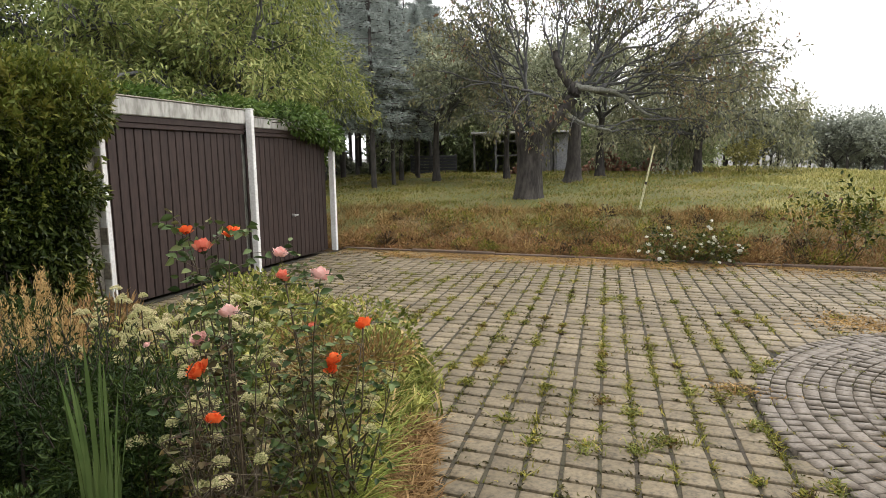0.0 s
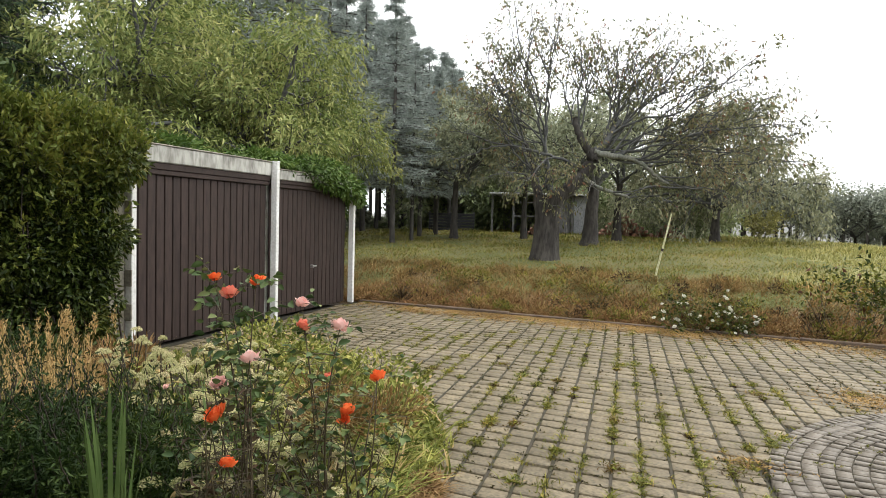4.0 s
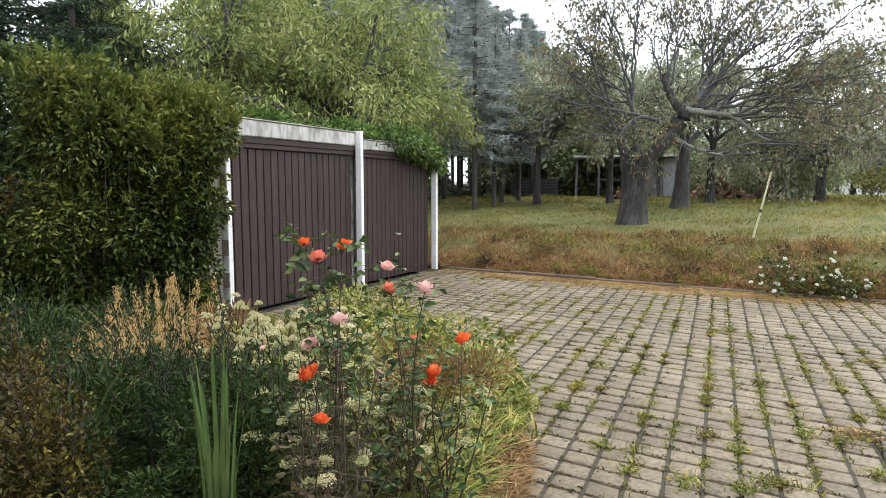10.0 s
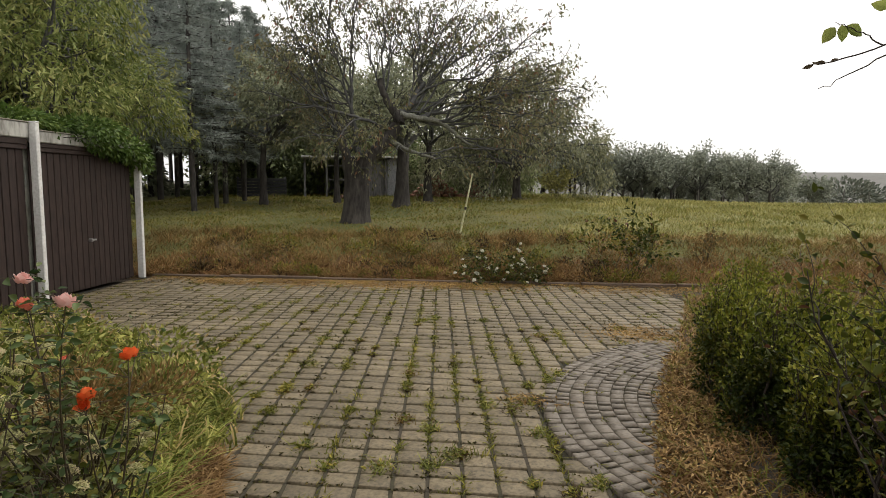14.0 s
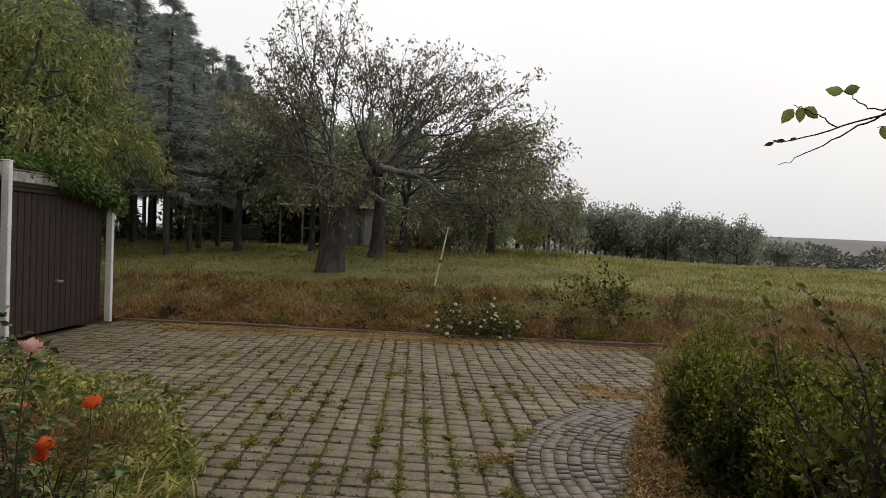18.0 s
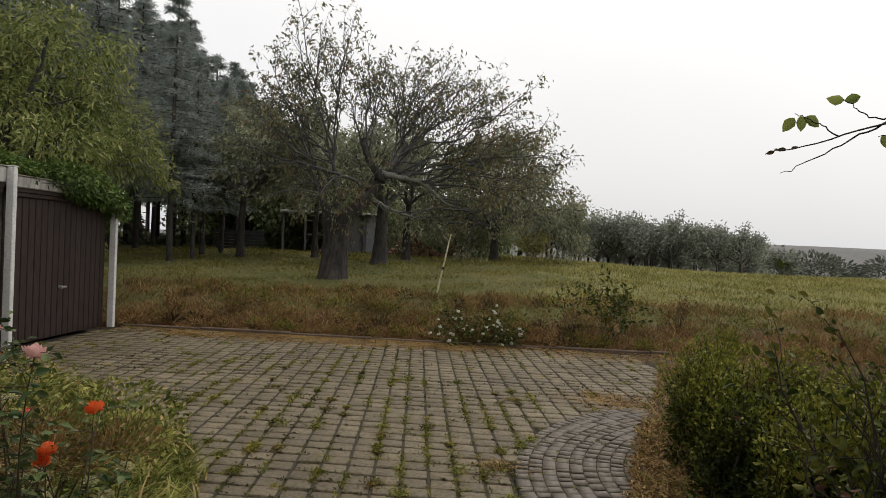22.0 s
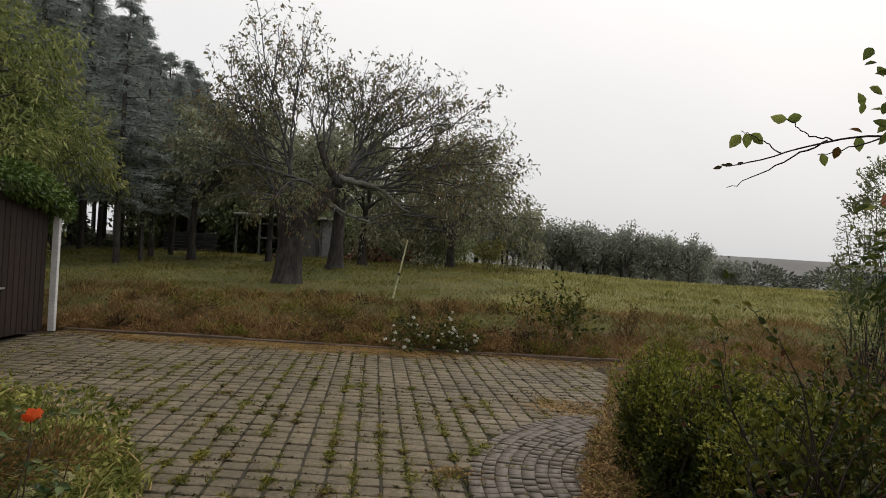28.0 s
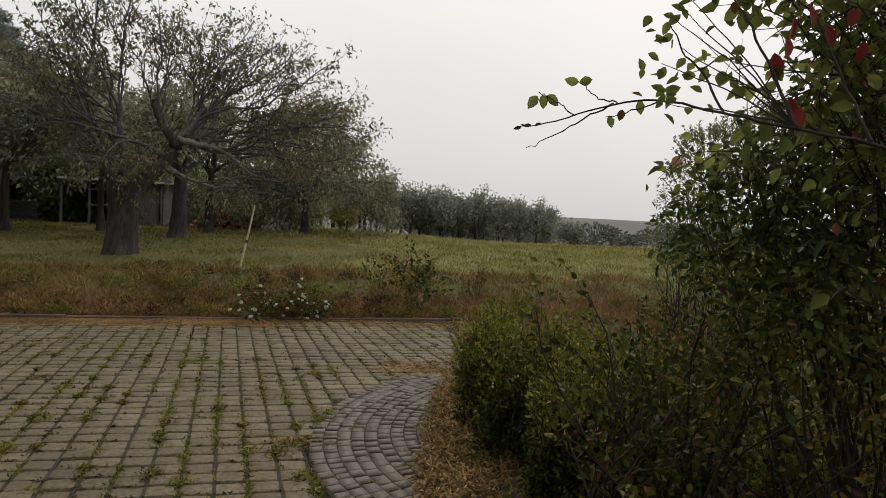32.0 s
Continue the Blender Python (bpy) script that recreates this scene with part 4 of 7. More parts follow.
tree("fruit_tree", base(-6.3, 31.8), "dark green bushy plum behind the firewood", "tree", 0.12, [(0, 0, 0), (0.0, 0, 0.3), (0.05, 0, 0.7)],
     [((0.02, 0, 0.3 + 0.1 * (i % 4)), (math.cos(i * 0.8), math.sin(i * 0.8), 0.4 + 0.9 * (i % 3) / 2), 2.6, 0.06) for i in range(11)], 2, 6, "l_tree", 8, 0.19, 0.09, droop=0.6, jit=0.18, start=0.12)

plum = [o for o in scene.objects if o.name.startswith("fruit_tree") and not o.parent][-1]
for x, y, rz, s in ((-13.0, 33.2, 40, 1.45), (-15.6, 33.0, 260, 1.5), (-18.5, 32.0, 100, 1.6)):
    copy_thing(plum, base(x, y) @ pose(0, 0, 0, 0, 0, rz)).scale = (s, s, s)

# the bright tree behind the garages, and its neighbour
random.seed(23)
tree("locust_tree", pose(-10.9, 9.2, 0), "bright yellow-green tree with narrow drooping leaves behind the garages", "tree", 0.2, [(0, 0, 0), (0.1, 0, 1.5), (0.1, 0, 3.0)],
     [((0.1, 0, 2.3 + 0.1 * i), (math.cos(i * 0.76 + 0.3), math.sin(i * 0.76 + 0.3), 0.38 + 0.9 * (i % 3) / 2), 2.7, 0.09) for i in range(10)], 2, 6, "l_bright", 12, 0.16, 0.04, droop=0.9, jit=0.14, twig_droop=0.15, start=0.15)
tree("locust_tree", pose(-12.6, 8.3, 0), "tall yellow-green tree with narrow drooping leaves", "tree", 0.2, [(0, 0, 0), (0.1, 0, 1.5), (0.1, 0, 3.0)],
     [((0.1, 0, 2.2 + 0.16 * i), (math.cos(i * 0.76), math.sin(i * 0.76), 0.3 + 0.9 * (i % 3) / 2), 3.2, 0.09) for i in range(10)], 2, 6, "l_bright", 12, 0.17, 0.042, droop=0.9, jit=0.15, twig_droop=0.15, start=0.15)


loc = [o for o in scene.objects if o.name.startswith("locust_tree") and not o.parent]
for x, y, rz, s in ((-14.8, 10.6, 140, 1.1), (-12.6, 11.5, 30, 0.95)):
    copy_thing(loc[1], pose(x, y, 0, 0, 0, rz)).scale = (s, s, s)


def spruce(seed, height, needles="l_spruce"):
    """A tall spruce: bare lower trunk, whorls of drooping boughs hung with needle sprays."""
    rng = random.Random(seed)
    t = thing("spruce_tree", pose(0, 0, -60), "tall dark spruce with a bare lower trunk", "tree", "spruce wood")
    tb = Tubes(8)
    tb.add([(0, 0, 0), (0.03, 0, height * 0.3), (0, 0.03, height * 0.7), (0, 0, height)], [0.13, 0.11, 0.07, 0.01], 8, 0.05)
    P, D = [], []
    z = height * 0.26
    while z < height - 0.15:
        f = (z - height * 0.26) / (height * 0.74)
        reach = (1.0 - f) ** 0.95 * height * 0.2 * (0.75 + 0.25 * min(1, f * 6)) + 0.15
        for k in range(rng.randint(4, 7)):
            a = rng.uniform(0, 6.283)
            ln = reach * rng.uniform(0.5, 1.2)
            tipz = ln * rng.uniform(-0.25, 0.12)
            n = max(3, int(ln / 0.22))
            pts = [(math.cos(a) * ln * s / n, math.sin(a) * ln * s / n, z + tipz * (s / n) ** 1.5) for s in range(n + 1)]
            tb.add(pts[::max(1, n // 3)] + [pts[-1]] if n > 3 else pts, [0.02] * (len(pts[::max(1, n // 3)]) + 1 if n > 3 else len(pts)), 3)
            for s in range(1, n + 1):
                for w in (-1, 1, 0):
                    P.append(pts[s])
                    D.append((math.cos(a + w * 0.9), math.sin(a + w * 0.9), rng.uniform(-0.7, 0.0)))
        z += rng.uniform(0.2, 0.34)
    link("trunk", tb.mesh("trunk"), M["sprucebark"], t)
    n = len(P)
    P = np.repeat(np.array(P), 5, 0) + RNG.normal(size=(n * 5, 3)) * [0.07, 0.07, 0.05]
    D = np.repeat(np.array(D), 5, 0) + RNG.normal(size=(n * 5, 3)) * 0.5
    link("crown", leaves_mesh("crown", P, D, RNG.uniform(0.12, 0.28, n * 5), 0.034, 0.3), M[needles], t)
    return t


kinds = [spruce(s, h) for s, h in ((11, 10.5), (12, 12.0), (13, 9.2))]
# near spruces take darker needles, without the haze tone
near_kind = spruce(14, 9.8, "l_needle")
near_kind.matrix_world = pose(-13.9, 2.6, 0)
random.seed(21)
spots = []
for i in range(15):
    f = i / 14
    spots.append((-13.0 - 9.5 * f + random.uniform(-0.5, 0.5), 18.0 + 25.0 * f + random.uniform(-0.6, 0.6)))
for row, off in ((1, 2.6), (2, 5.4), (3, 8.5)):
    for i in range(13):
        f = (i + random.uniform(-0.3, 0.3)) / 12
        spots.append((-14.0 - off * 0.9 - 9.5 * f, 15.5 + off * 0.35 + 27.0 * f))
for x, y in ((-16.5, 12.6), (-18.5, 14.5), (-15.6, 13.6), (-20, 13.4), (-17, 3.5), (-19, 7.5), (-15.5, 0.5), (-20, 0.0), (-17.5, 11.5), (-22, 4), (-23, 10), (-16.5, -3.0), (-21.5, 42.5), (-20.6, 45), (-20.0, 48), (-19.2, 50), (-19.5, 41.5), (-18.6, 44.5), (-13.5, 1.5), (-14.5, 4.2), (-12.8, -0.8), (-16, 2.2), (-14.2, 6.4), (-11.4, 2.4), (-12.4, 4.8), (-11.6, 0.4), (-13.0, 3.0), (-11.9, -1.6)):
    spots.append((x, y))
for i, (x, y) in enumerate(spots):
    m = pose(x, y, float(land(x, y)) - 0.05, 0, 0, random.uniform(0, 360))
    k = kinds[i % 3]
    side = math.degrees(math.atan2(-x, y))
    own = (10.5, 12.0, 9.2)[i % 3]
    if i < 3:
        kinds[i].matrix_world = m
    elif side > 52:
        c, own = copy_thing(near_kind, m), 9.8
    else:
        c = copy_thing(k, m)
    rise = float(np.interp(side, [20, 27, 32, 35, 46], [0.1, 0.165, 0.27, 0.33, 0.5]))
    want = min(13.5, math.hypot(x, y) * rise + 1.6 - float(land(x, y))) * random.uniform(0.82, 1.02)
    s = want / own
    (kinds[i] if i < 3 else c).scale = (max(s, 0.62), max(s, 0.62), s)

# undergrowth that closes the wood and the far side of the garden
lump = [(-17.5 - 0.33 * k + random.uniform(-1, 1) - 3.5, 14 + 1.4 * k, 1.6, 1.6, 1.6, 1.5 + random.uniform(-0.4, 0.6)) for k in range(24)]
lump += [(-19 + k * 1.5, 46 + random.uniform(-1, 1) - 0.2 * k, 1.9, 1.5, 1.2, 1.7 + random.uniform(-0.5, 0.7)) for k in range(7)]
lump += [(-14 + k * 1.3, 35.5 + random.uniform(-0.5, 0.5), 1.9, 1.2, 0.9, 1.4 + random.uniform(-0.4, 0.4)) for k in range(5)]
lump += [(-20 + k * 1.4, 37.5 + random.uniform(-0.5, 0.5), 1.7, 1.3, 0.9, 1.5 + random.uniform(-0.4, 0.5)) for k in range(9)]
lump += [(-28 + k * 1.15, 37 + k * 1.1, 1.7, 1.5, 1.3, 1.7 + random.uniform(-0.4, 0.6)) for k in range(9)]
lump = [(x, y, 0.85, a, b, 0.62) if 33 < math.degrees(math.atan2(-x, y)) < 40 else (x, y, z, a, b, c) for x, y, z, a, b, c in lump]
P, D = mound(38000, lump)
link("undergrowth", leaves_mesh("undergrowth", P, D + np.array([0, 0, -0.4]), 0.3, 0.15), M["l_grey"], None, "undergrowth between and behind the trees, painted pale for mist", "stuff")

# orchard beyond the meadow
random.seed(5)


def orchard_tree(seed):
    random.seed(seed)
    t = tree("orchard_tree", pose(0, 0, -60), "low spreading orchard tree, leaves painted hazy grey-green", "tree", 0.1, [(0, 0, 0), (0.03, 0, 0.8), (0.05, 0, 1.3)],
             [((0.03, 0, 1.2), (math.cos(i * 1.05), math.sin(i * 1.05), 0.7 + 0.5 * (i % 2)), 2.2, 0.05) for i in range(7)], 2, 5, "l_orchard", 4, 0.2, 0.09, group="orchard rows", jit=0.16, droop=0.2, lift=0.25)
    return t


okinds = [orchard_tree(s) for s in (31, 32, 33)]
random.seed(6)
n_o = 0
for r in range(3):
    for i in range(-4, 11):
        x, y = -4.0 + i * 1.5 + r * 0.7 + random.uniform(-0.3, 0.3), 43 + r * 4.0 + random.uniform(-0.6, 0.6) - i * 0.1
        if x > 0.235 * y - 0.6:
            continue
        m = pose(x, y, float(land(x, y)) - 0.05, 0, 0, random.uniform(0, 360))
        if n_o < 3:
            okinds[n_o].matrix_world = m
        else:
            c = copy_thing(okinds[n_o % 3], m)
            s = random.uniform(0.92, 1.1) * (1 - 0.12 * min(1.0, max(0.0, (x - 4) / 6)))
            c.scale = (s, s, s)
        n_o += 1
c = copy_thing(kinds[2], pose(4.6, 51, float(land(4.6, 51)) - 0.05))
c.scale = (0.5, 0.5, 0.48)

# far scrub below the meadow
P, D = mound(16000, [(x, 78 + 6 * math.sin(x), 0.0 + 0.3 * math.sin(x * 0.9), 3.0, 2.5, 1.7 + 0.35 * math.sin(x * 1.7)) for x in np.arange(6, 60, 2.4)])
link("far_scrub", leaves_mesh("far_scrub", P, D, 0.5, 0.25), M["l_reed"], None, "scrub beyond the meadow, haze painted into its grey-green", "stuff")

# ---- shed, wood stacks, fence, pole ----
SHED = pose(-14.0, 28.3, float(land(-14.0, 28.3)), 0, 0, 24)
shed = thing("shed", SHED, "weathered open-fronted plank shed with a pale sheet roof", "shed")
part("roof", box(-0.6, 4.6, -0.4, 3.0, 1.92, 2.0, 0.008), M["tin"], shed, "pale sheet-metal roof edge")
part("back_wall", box(0, 4.3, 2.5, 2.58, 0, 1.9), M["oldwood"], shed)
bm = box(0.0, 0.15, -0.02, 0.01, 0, 1.88, 0.004)
bme = bpy.data.meshes.new("plank")
bm.to_mesh(bme)
bm.free()
for i in range(10):
    link("plank", bme, M["oldwood"], shed).location = (1.85 + i * 0.155, 0, 0)
for xx in (-0.5, 0.55, 1.75, 3.42, 4.3):
    part("post", box(xx, xx + 0.1, -0.13, -0.03, 0, 1.9), M["oldwood"], shed)
for zz in (0.82, 1.5):
    part("rail", box(0.66, 1.74, -0.12, -0.05, zz, zz + 0.07), M["oldwood"], shed)
part("door", box(3.55, 4.28, -0.03, 0.02, 0.02, 1.85), M["paledoor"], shed, "pale grey plank door")
part("side_wall", box(4.305, 4.36, 0.0, 2.49, 0, 1.9), M["oldwood"], shed)
bin_ = thing("wood_bin", pose(-17.2, 26.6, float(land(-17.2, 26.6)), 0, 0, 28), "low dark slatted compost bin under the spruces", "bin")
for i in range(6):
    part("slat", box(0, 2.3, -0.03, 0.0, 0.02 + i * 0.15, 0.155 + i * 0.15, 0.006), M["darkwood"], bin_)
for xx in (0.0, 1.1, 2.2):
    part("post", box(xx, xx + 0.09, 0.004, 0.1, 0, 0.98), M["oldwood"], bin_)

random.seed(8)


def log_pile(m, length, rows, label):
    t = thing("log_pile", m, label, "firewood", "wood piles")
    bm = bmesh.new()
    bmesh.ops.create_cone(bm, cap_ends=True, segments=8, radius1=0.09, radius2=0.08, depth=0.7, matrix=pose(0, 0, 0, 90, 0, 0))
    lme = bpy.data.meshes.new("log")
    bm.to_mesh(lme)
    bm.free()
    for r in range(rows):
        n = int(length / 0.19) - r * 2
        for i in range(max(n, 2)):
            o = link("log", lme, M["log"], t)
            o.location = (i * 0.19 + r * 0.17 + random.uniform(-0.03, 0.03), random.uniform(-0.12, 0.12), 0.09 + r * 0.155)
            o.rotation_euler = (random.uniform(-0.1, 0.1), random.uniform(-0.5, 0.5), random.uniform(-0.25, 0.25))
            s = random.uniform(0.75, 1.15)
            o.scale = (s, 1, s)
    return t


log_pile(pose(-9.2, 28.9, float(land(-9.2, 28.9)), 0, 0, 12), 2.6, 8, "heap of reddish split firewood in the grass")
log_pile(pose(-6.9, 29.8, float(land(-6.9, 29.8)), 0, 0, 12), 1.7, 4, "low heap of reddish split firewood")
log_pile(pose(-11.6, 26.2, float(land(-11.6, 26.2)), 0, 0, 20), 1.2, 4, "short stack of firewood by the shed")

pole = thing("leaning_pole", pose(-3.1, 13.66, float(land(-3.1, 13.66)) - 0.05), "thin pale peeled pole leaning in the grass", "pole")
tb = Tubes(8)
tb.add([(0, 0, 0), (0.1, 0.02, 0.5), (0.19, 0.03, 0.95), (0.27, 0.05, 1.38)], [0.022, 0.021, 0.019, 0.017])
link("shaft", tb.mesh("shaft"), M["pole"], pole)
tb = Tubes(8)
tb.add([(0.118, 0.023, 0.58), (0.13, 0.025, 0.64)], [0.026, 0.026])
link("band", tb.mesh("band"), M["twig"], pole, "dark wire band")

random.seed(9)
for i in range(13):
    x, y = -1.5 + i * 1.15, 33.5 + 0.2 * i + random.uniform(-0.3, 0.3)
    f = thing("fence_post", base(x, y), "thin grey wooden stake along the meadow's edge", "post", "meadow fence stakes")
    tb = Tubes(6)
    tb.add([(0, 0, 0), (random.uniform(-0.05, 0.05), 0, 0.4), (random.uniform(-0.1, 0.1), 0.02, 0.75 + random.uniform(-0.2, 0.15))], [0.028, 0.025, 0.022])
    link("stake", tb.mesh("stake"), M["post"], f)

# kerb: worn boards along the foot of the bank
random.seed(10)
u0 = 0.1
while u0 < 9.3:
    ln = random.uniform(1.0, 1.7)
    k = part("kerb", box(0, ln - 0.012, -0.03, 0.05, -0.06, 0.05 + random.uniform(-0.015, 0.015), 0.012), M["kerb"], None, "weathered brown edging board, half buried", "structure")
    k.matrix_world = pose(KERB0[0], KERB0[1], 0, 0, 0, 8) @ pose(u0, random.uniform(-0.015, 0.015), 0, 0, 0, random.uniform(-0.7, 0.7))
    u0 += ln

# ---- ivy, hedge ----
lump = []
for i in range(16):
    q = GARAGE @ Vector((random.uniform(3.0, 5.3), random.uniform(0.1, 3.5), 2.28 + random.uniform(0, 0.15)))
    lump.append((*q, 0.6, 0.6, 0.22))
for xx, yy, zz, s in ((3.7, 0.1, 2.3, 0.2), (4.1, 0.0, 2.22, 0.24), (4.5, -0.02, 2.18, 0.27), (4.9, -0.03, 2.14, 0.3), (5.25, 0.1, 2.1, 0.32), (5.35, 0.25, 1.75, 0.2), (5.33, 0.5, 1.4, 0.16)):
    q = GARAGE @ Vector((xx, yy, zz))
    lump.append((*q, s, s, s * 0.75))
for i in range(10):
    q = GARAGE @ Vector((random.uniform(0.2, 3.0), random.uniform(0.9, 4.5), 2.36 + random.uniform(0, 0.1)))
    lump.append((*q, 0.6, 0.6, 0.3))
for xx, yy, zz, q in ((3.9, -0.08, 2.2, 0.18), (4.3, -0.12, 2.14, 0.2), (4.65, -0.14, 2.1, 0.22), (5.0, -0.12, 2.05, 0.24), (5.22, -0.05, 1.92, 0.2)):
    lump.append((*(GARAGE @ Vector((xx, yy, zz))), q, q, q * 0.7))
P, D = mound(27000, lump, 0.5)
iv = thing("ivy", GARAGE @ pose(4.5, 0.3, 2.2), "ivy spilling over the garage roof edge", "ivy")
me = leaves_mesh("foliage", P, D + np.array([0, 0, -0.5]), RNG.uniform(0.05, 0.1, len(P)), 0.05)
me.transform(iv.matrix_world.inverted())
link("foliage", me, M["l_ivy"], iv)
tb = Tubes(5)
for i in range(26):
    q0 = iv.matrix_world.inverted() @ (GARAGE @ Vector((random.uniform(2.9, 5.2), random.uniform(0.0, 0.5), 2.24)))
    q1 = q0 + Vector((random.gauss(0, 0.25), random.gauss(0, 0.25), random.uniform(-0.25, 0.2)))
    tb.add([tuple(q0), tuple(q0.lerp(q1, 0.5) + Vector((0, 0, 0.08))), tuple(q1)], [0.006, 0.005, 0.002], 4)
link("stem", tb.mesh("stem"), M["twig"], iv)


def hedge(name, lumps, n, leaf, size, label, category, mat_twig="twig", width=0.45, stems=60, sprigs=0, up=0.3, tip=None, crest=2):
    """A leafy mass over a scaffold of twigs, with loose sprigs standing out of it."""
    lumps = np.array(lumps, float)
    c = lumps[:, :3].mean(0)
    foot = (c[0], c[1], max(0.0, float(land(c[0], c[1]))))
    t = thing(name, pose(*foot), label, category)
    P, D = mound(n, lumps)
    keep = P[:, 2] > 0.03
    P, D = P[keep], D[keep]
    D = D + np.array([0, 0, up]) + RNG.normal(size=P.shape) * 0.7
    L = size * RNG.uniform(0.6, 1.3, len(P))
    link("foliage", leaves_mesh("foliage", P - foot, D, L, L * width), M[leaf], t)
    tb, sites = Tubes(5), []
    for i in range(stems):
        l = lumps[random.randrange(len(lumps))]
        p0 = Vector((l[0] + random.uniform(-0.4, 0.4) * l[3], l[1] + random.uniform(-0.4, 0.4) * l[4], foot[2]))
        p1 = Vector((l[0] + random.uniform(-0.8, 0.8) * l[3], l[1] + random.uniform(-0.8, 0.8) * l[4], l[2] + random.uniform(-0.2, 0.8) * l[5]))
        pts = [p0.lerp(p1, k / 4) + Vector((random.gauss(0, 0.03), random.gauss(0, 0.03), 0)) for k in range(5)]
        tb.add([tuple(q - Vector(foot)) for q in pts], [0.012, 0.01, 0.008, 0.006, 0.003], 5)
    for i in range(sprigs):
        l = max((lumps[random.randrange(len(lumps))] for _ in range(crest)), key=lambda v: v[2])
        d = Vector((random.gauss(0, 0.5), random.gauss(0, 0.5), random.uniform(0.2, 1.2))).normalized()
        p = Vector(l[:3]) + Vector((d.x * l[3], d.y * l[4], d.z * l[5])) * 0.85 - Vector(foot)
        e = (d + Vector((0, 0, 0.9))).normalized()
        ln = random.uniform(0.12, 0.34)
        pts = [p + e * ln * k / 5 + Vector((random.gauss(0, 0.008), random.gauss(0, 0.008), 0)) for k in range(6)]
        tb.add([tuple(q) for q in pts], [0.004, 0.0035, 0.003, 0.0025, 0.002, 0.001], 3)
        sites += [(tuple(q), tuple(e)) for q in pts[1:]]
    link("twig_work", tb.mesh("twig_work"), M[mat_twig], t, "", "stuff")
    if sites:
        leaves_on("sprig", sites, 4, size, size * width, M[tip or leaf], t, spread=0.8, droop=-0.2, jit=0.01)["kind"] = "stuff"
    return t


def lobes(lumps, n, r0, r1, low=0.05):
    """Many small leafy lobes spread over a few large rounded forms."""
    out = []
    for i in range(n):
        c = random.choice(lumps)
        d = Vector((random.gauss(0, 1), random.gauss(0, 1), random.gauss(0.25, 1))).normalized()
        f = random.uniform(0.62, 0.98)
        z = c[2] + d.z * c[5] * f
        if z > low:
            r = random.uniform(r0, r1)
            out.append((c[0] + d.x * c[3] * f, c[1] + d.y * c[4] * f, z, r, r, r * 1.15))
    return out


random.seed(12)
big = []
for i in range(150):
    f = random.random()
    rr = random.uniform(0.15, 0.3)
    zz = random.uniform(0.15, 2.1)
    big.append((-6.22 - 0.4 * f + random.uniform(-0.3, 0.16), (3.5 if zz < 1.3 else 3.72) - 1.45 * f, zz, rr, rr, rr * 0.85))
for f in np.linspace(0, 1, 14):
    big.append((-6.4 - 0.4 * f + random.uniform(-0.1, 0.1), 3.84 - 1.55 * f, 2.13 + 0.12 * f + random.uniform(-0.12, 0.14), 0.3, 0.26, 0.28))
# pale tips crowd the crest to stand in for light from above
hedge("hedge", big, 78000, "l_hedge", 0.074, "tall overgrown evergreen hedge beside the garage", "hedge", stems=160, sprigs=1100, tip="l_tip", width=0.4, up=-0.45, crest=5)
side = []
for i in range(60):
    f = random.random()
    rr = random.uniform(0.16, 0.3)
    side.append((-6.75 - 0.6 * f + random.uniform(-0.2, 0.2), 1.95 - 2.6 * f, random.uniform(0.2, 1.6), rr, rr, rr))
hedge("hedge", side, 24000, "l_hedge", 0.075, "lower stretch of hedge along the wall with yellowing tips", "hedge", stems=60, sprigs=300, up=-0.2, tip="l_pot")

hedge("wild_shrub", [(-9.2, 2.6, 2.5, 0.8, 0.7, 0.7), (-9.6, 1.2, 2.3, 0.8, 0.8, 0.7), (-9.4, 3.6, 2.7, 0.7, 0.6, 0.6), (-9.8, 0.0, 2.2, 0.8, 0.8, 0.7), (-9.0, 1.9, 1.4, 0.7, 1.2, 1.0)], 11000, "l_dark", 0.13, "rank green growth behind the garden wall", "shrub", stems=60, sprigs=90)

# ---- left flower bed ----


def tuft(name, x, y, n, h, width, leaf, label, category, r=0.12, lean=0.4, group="", z=0.02, bend=0.5, segs=3):
    t = thing(name, pose(x, y, z), label, category, group)
    a, rr = RNG.uniform(0, 6.283, n), r * np.sqrt(RNG.random(n))
    P = np.stack([np.cos(a) * rr, np.sin(a) * rr, np.zeros(n)], 1)
    D = np.stack([np.cos(a), np.sin(a), np.zeros(n)], 1) + RNG.normal(size=(n, 3)) * [0.5, 0.5, 0]
    if n <= 60:
        for i in range(n):
            link("leaf", blades_mesh("leaf", P[i:i + 1], h * RNG.uniform(0.5, 1.1, 1), width, lean, bend, segs + 1, D[i:i + 1]), M[leaf], t)
    else:
        link("blades", blades_mesh("blades", P, h * RNG.uniform(0.5, 1.1, n), width, lean, bend, segs, D), M[leaf], t, "", "stuff")
    return t


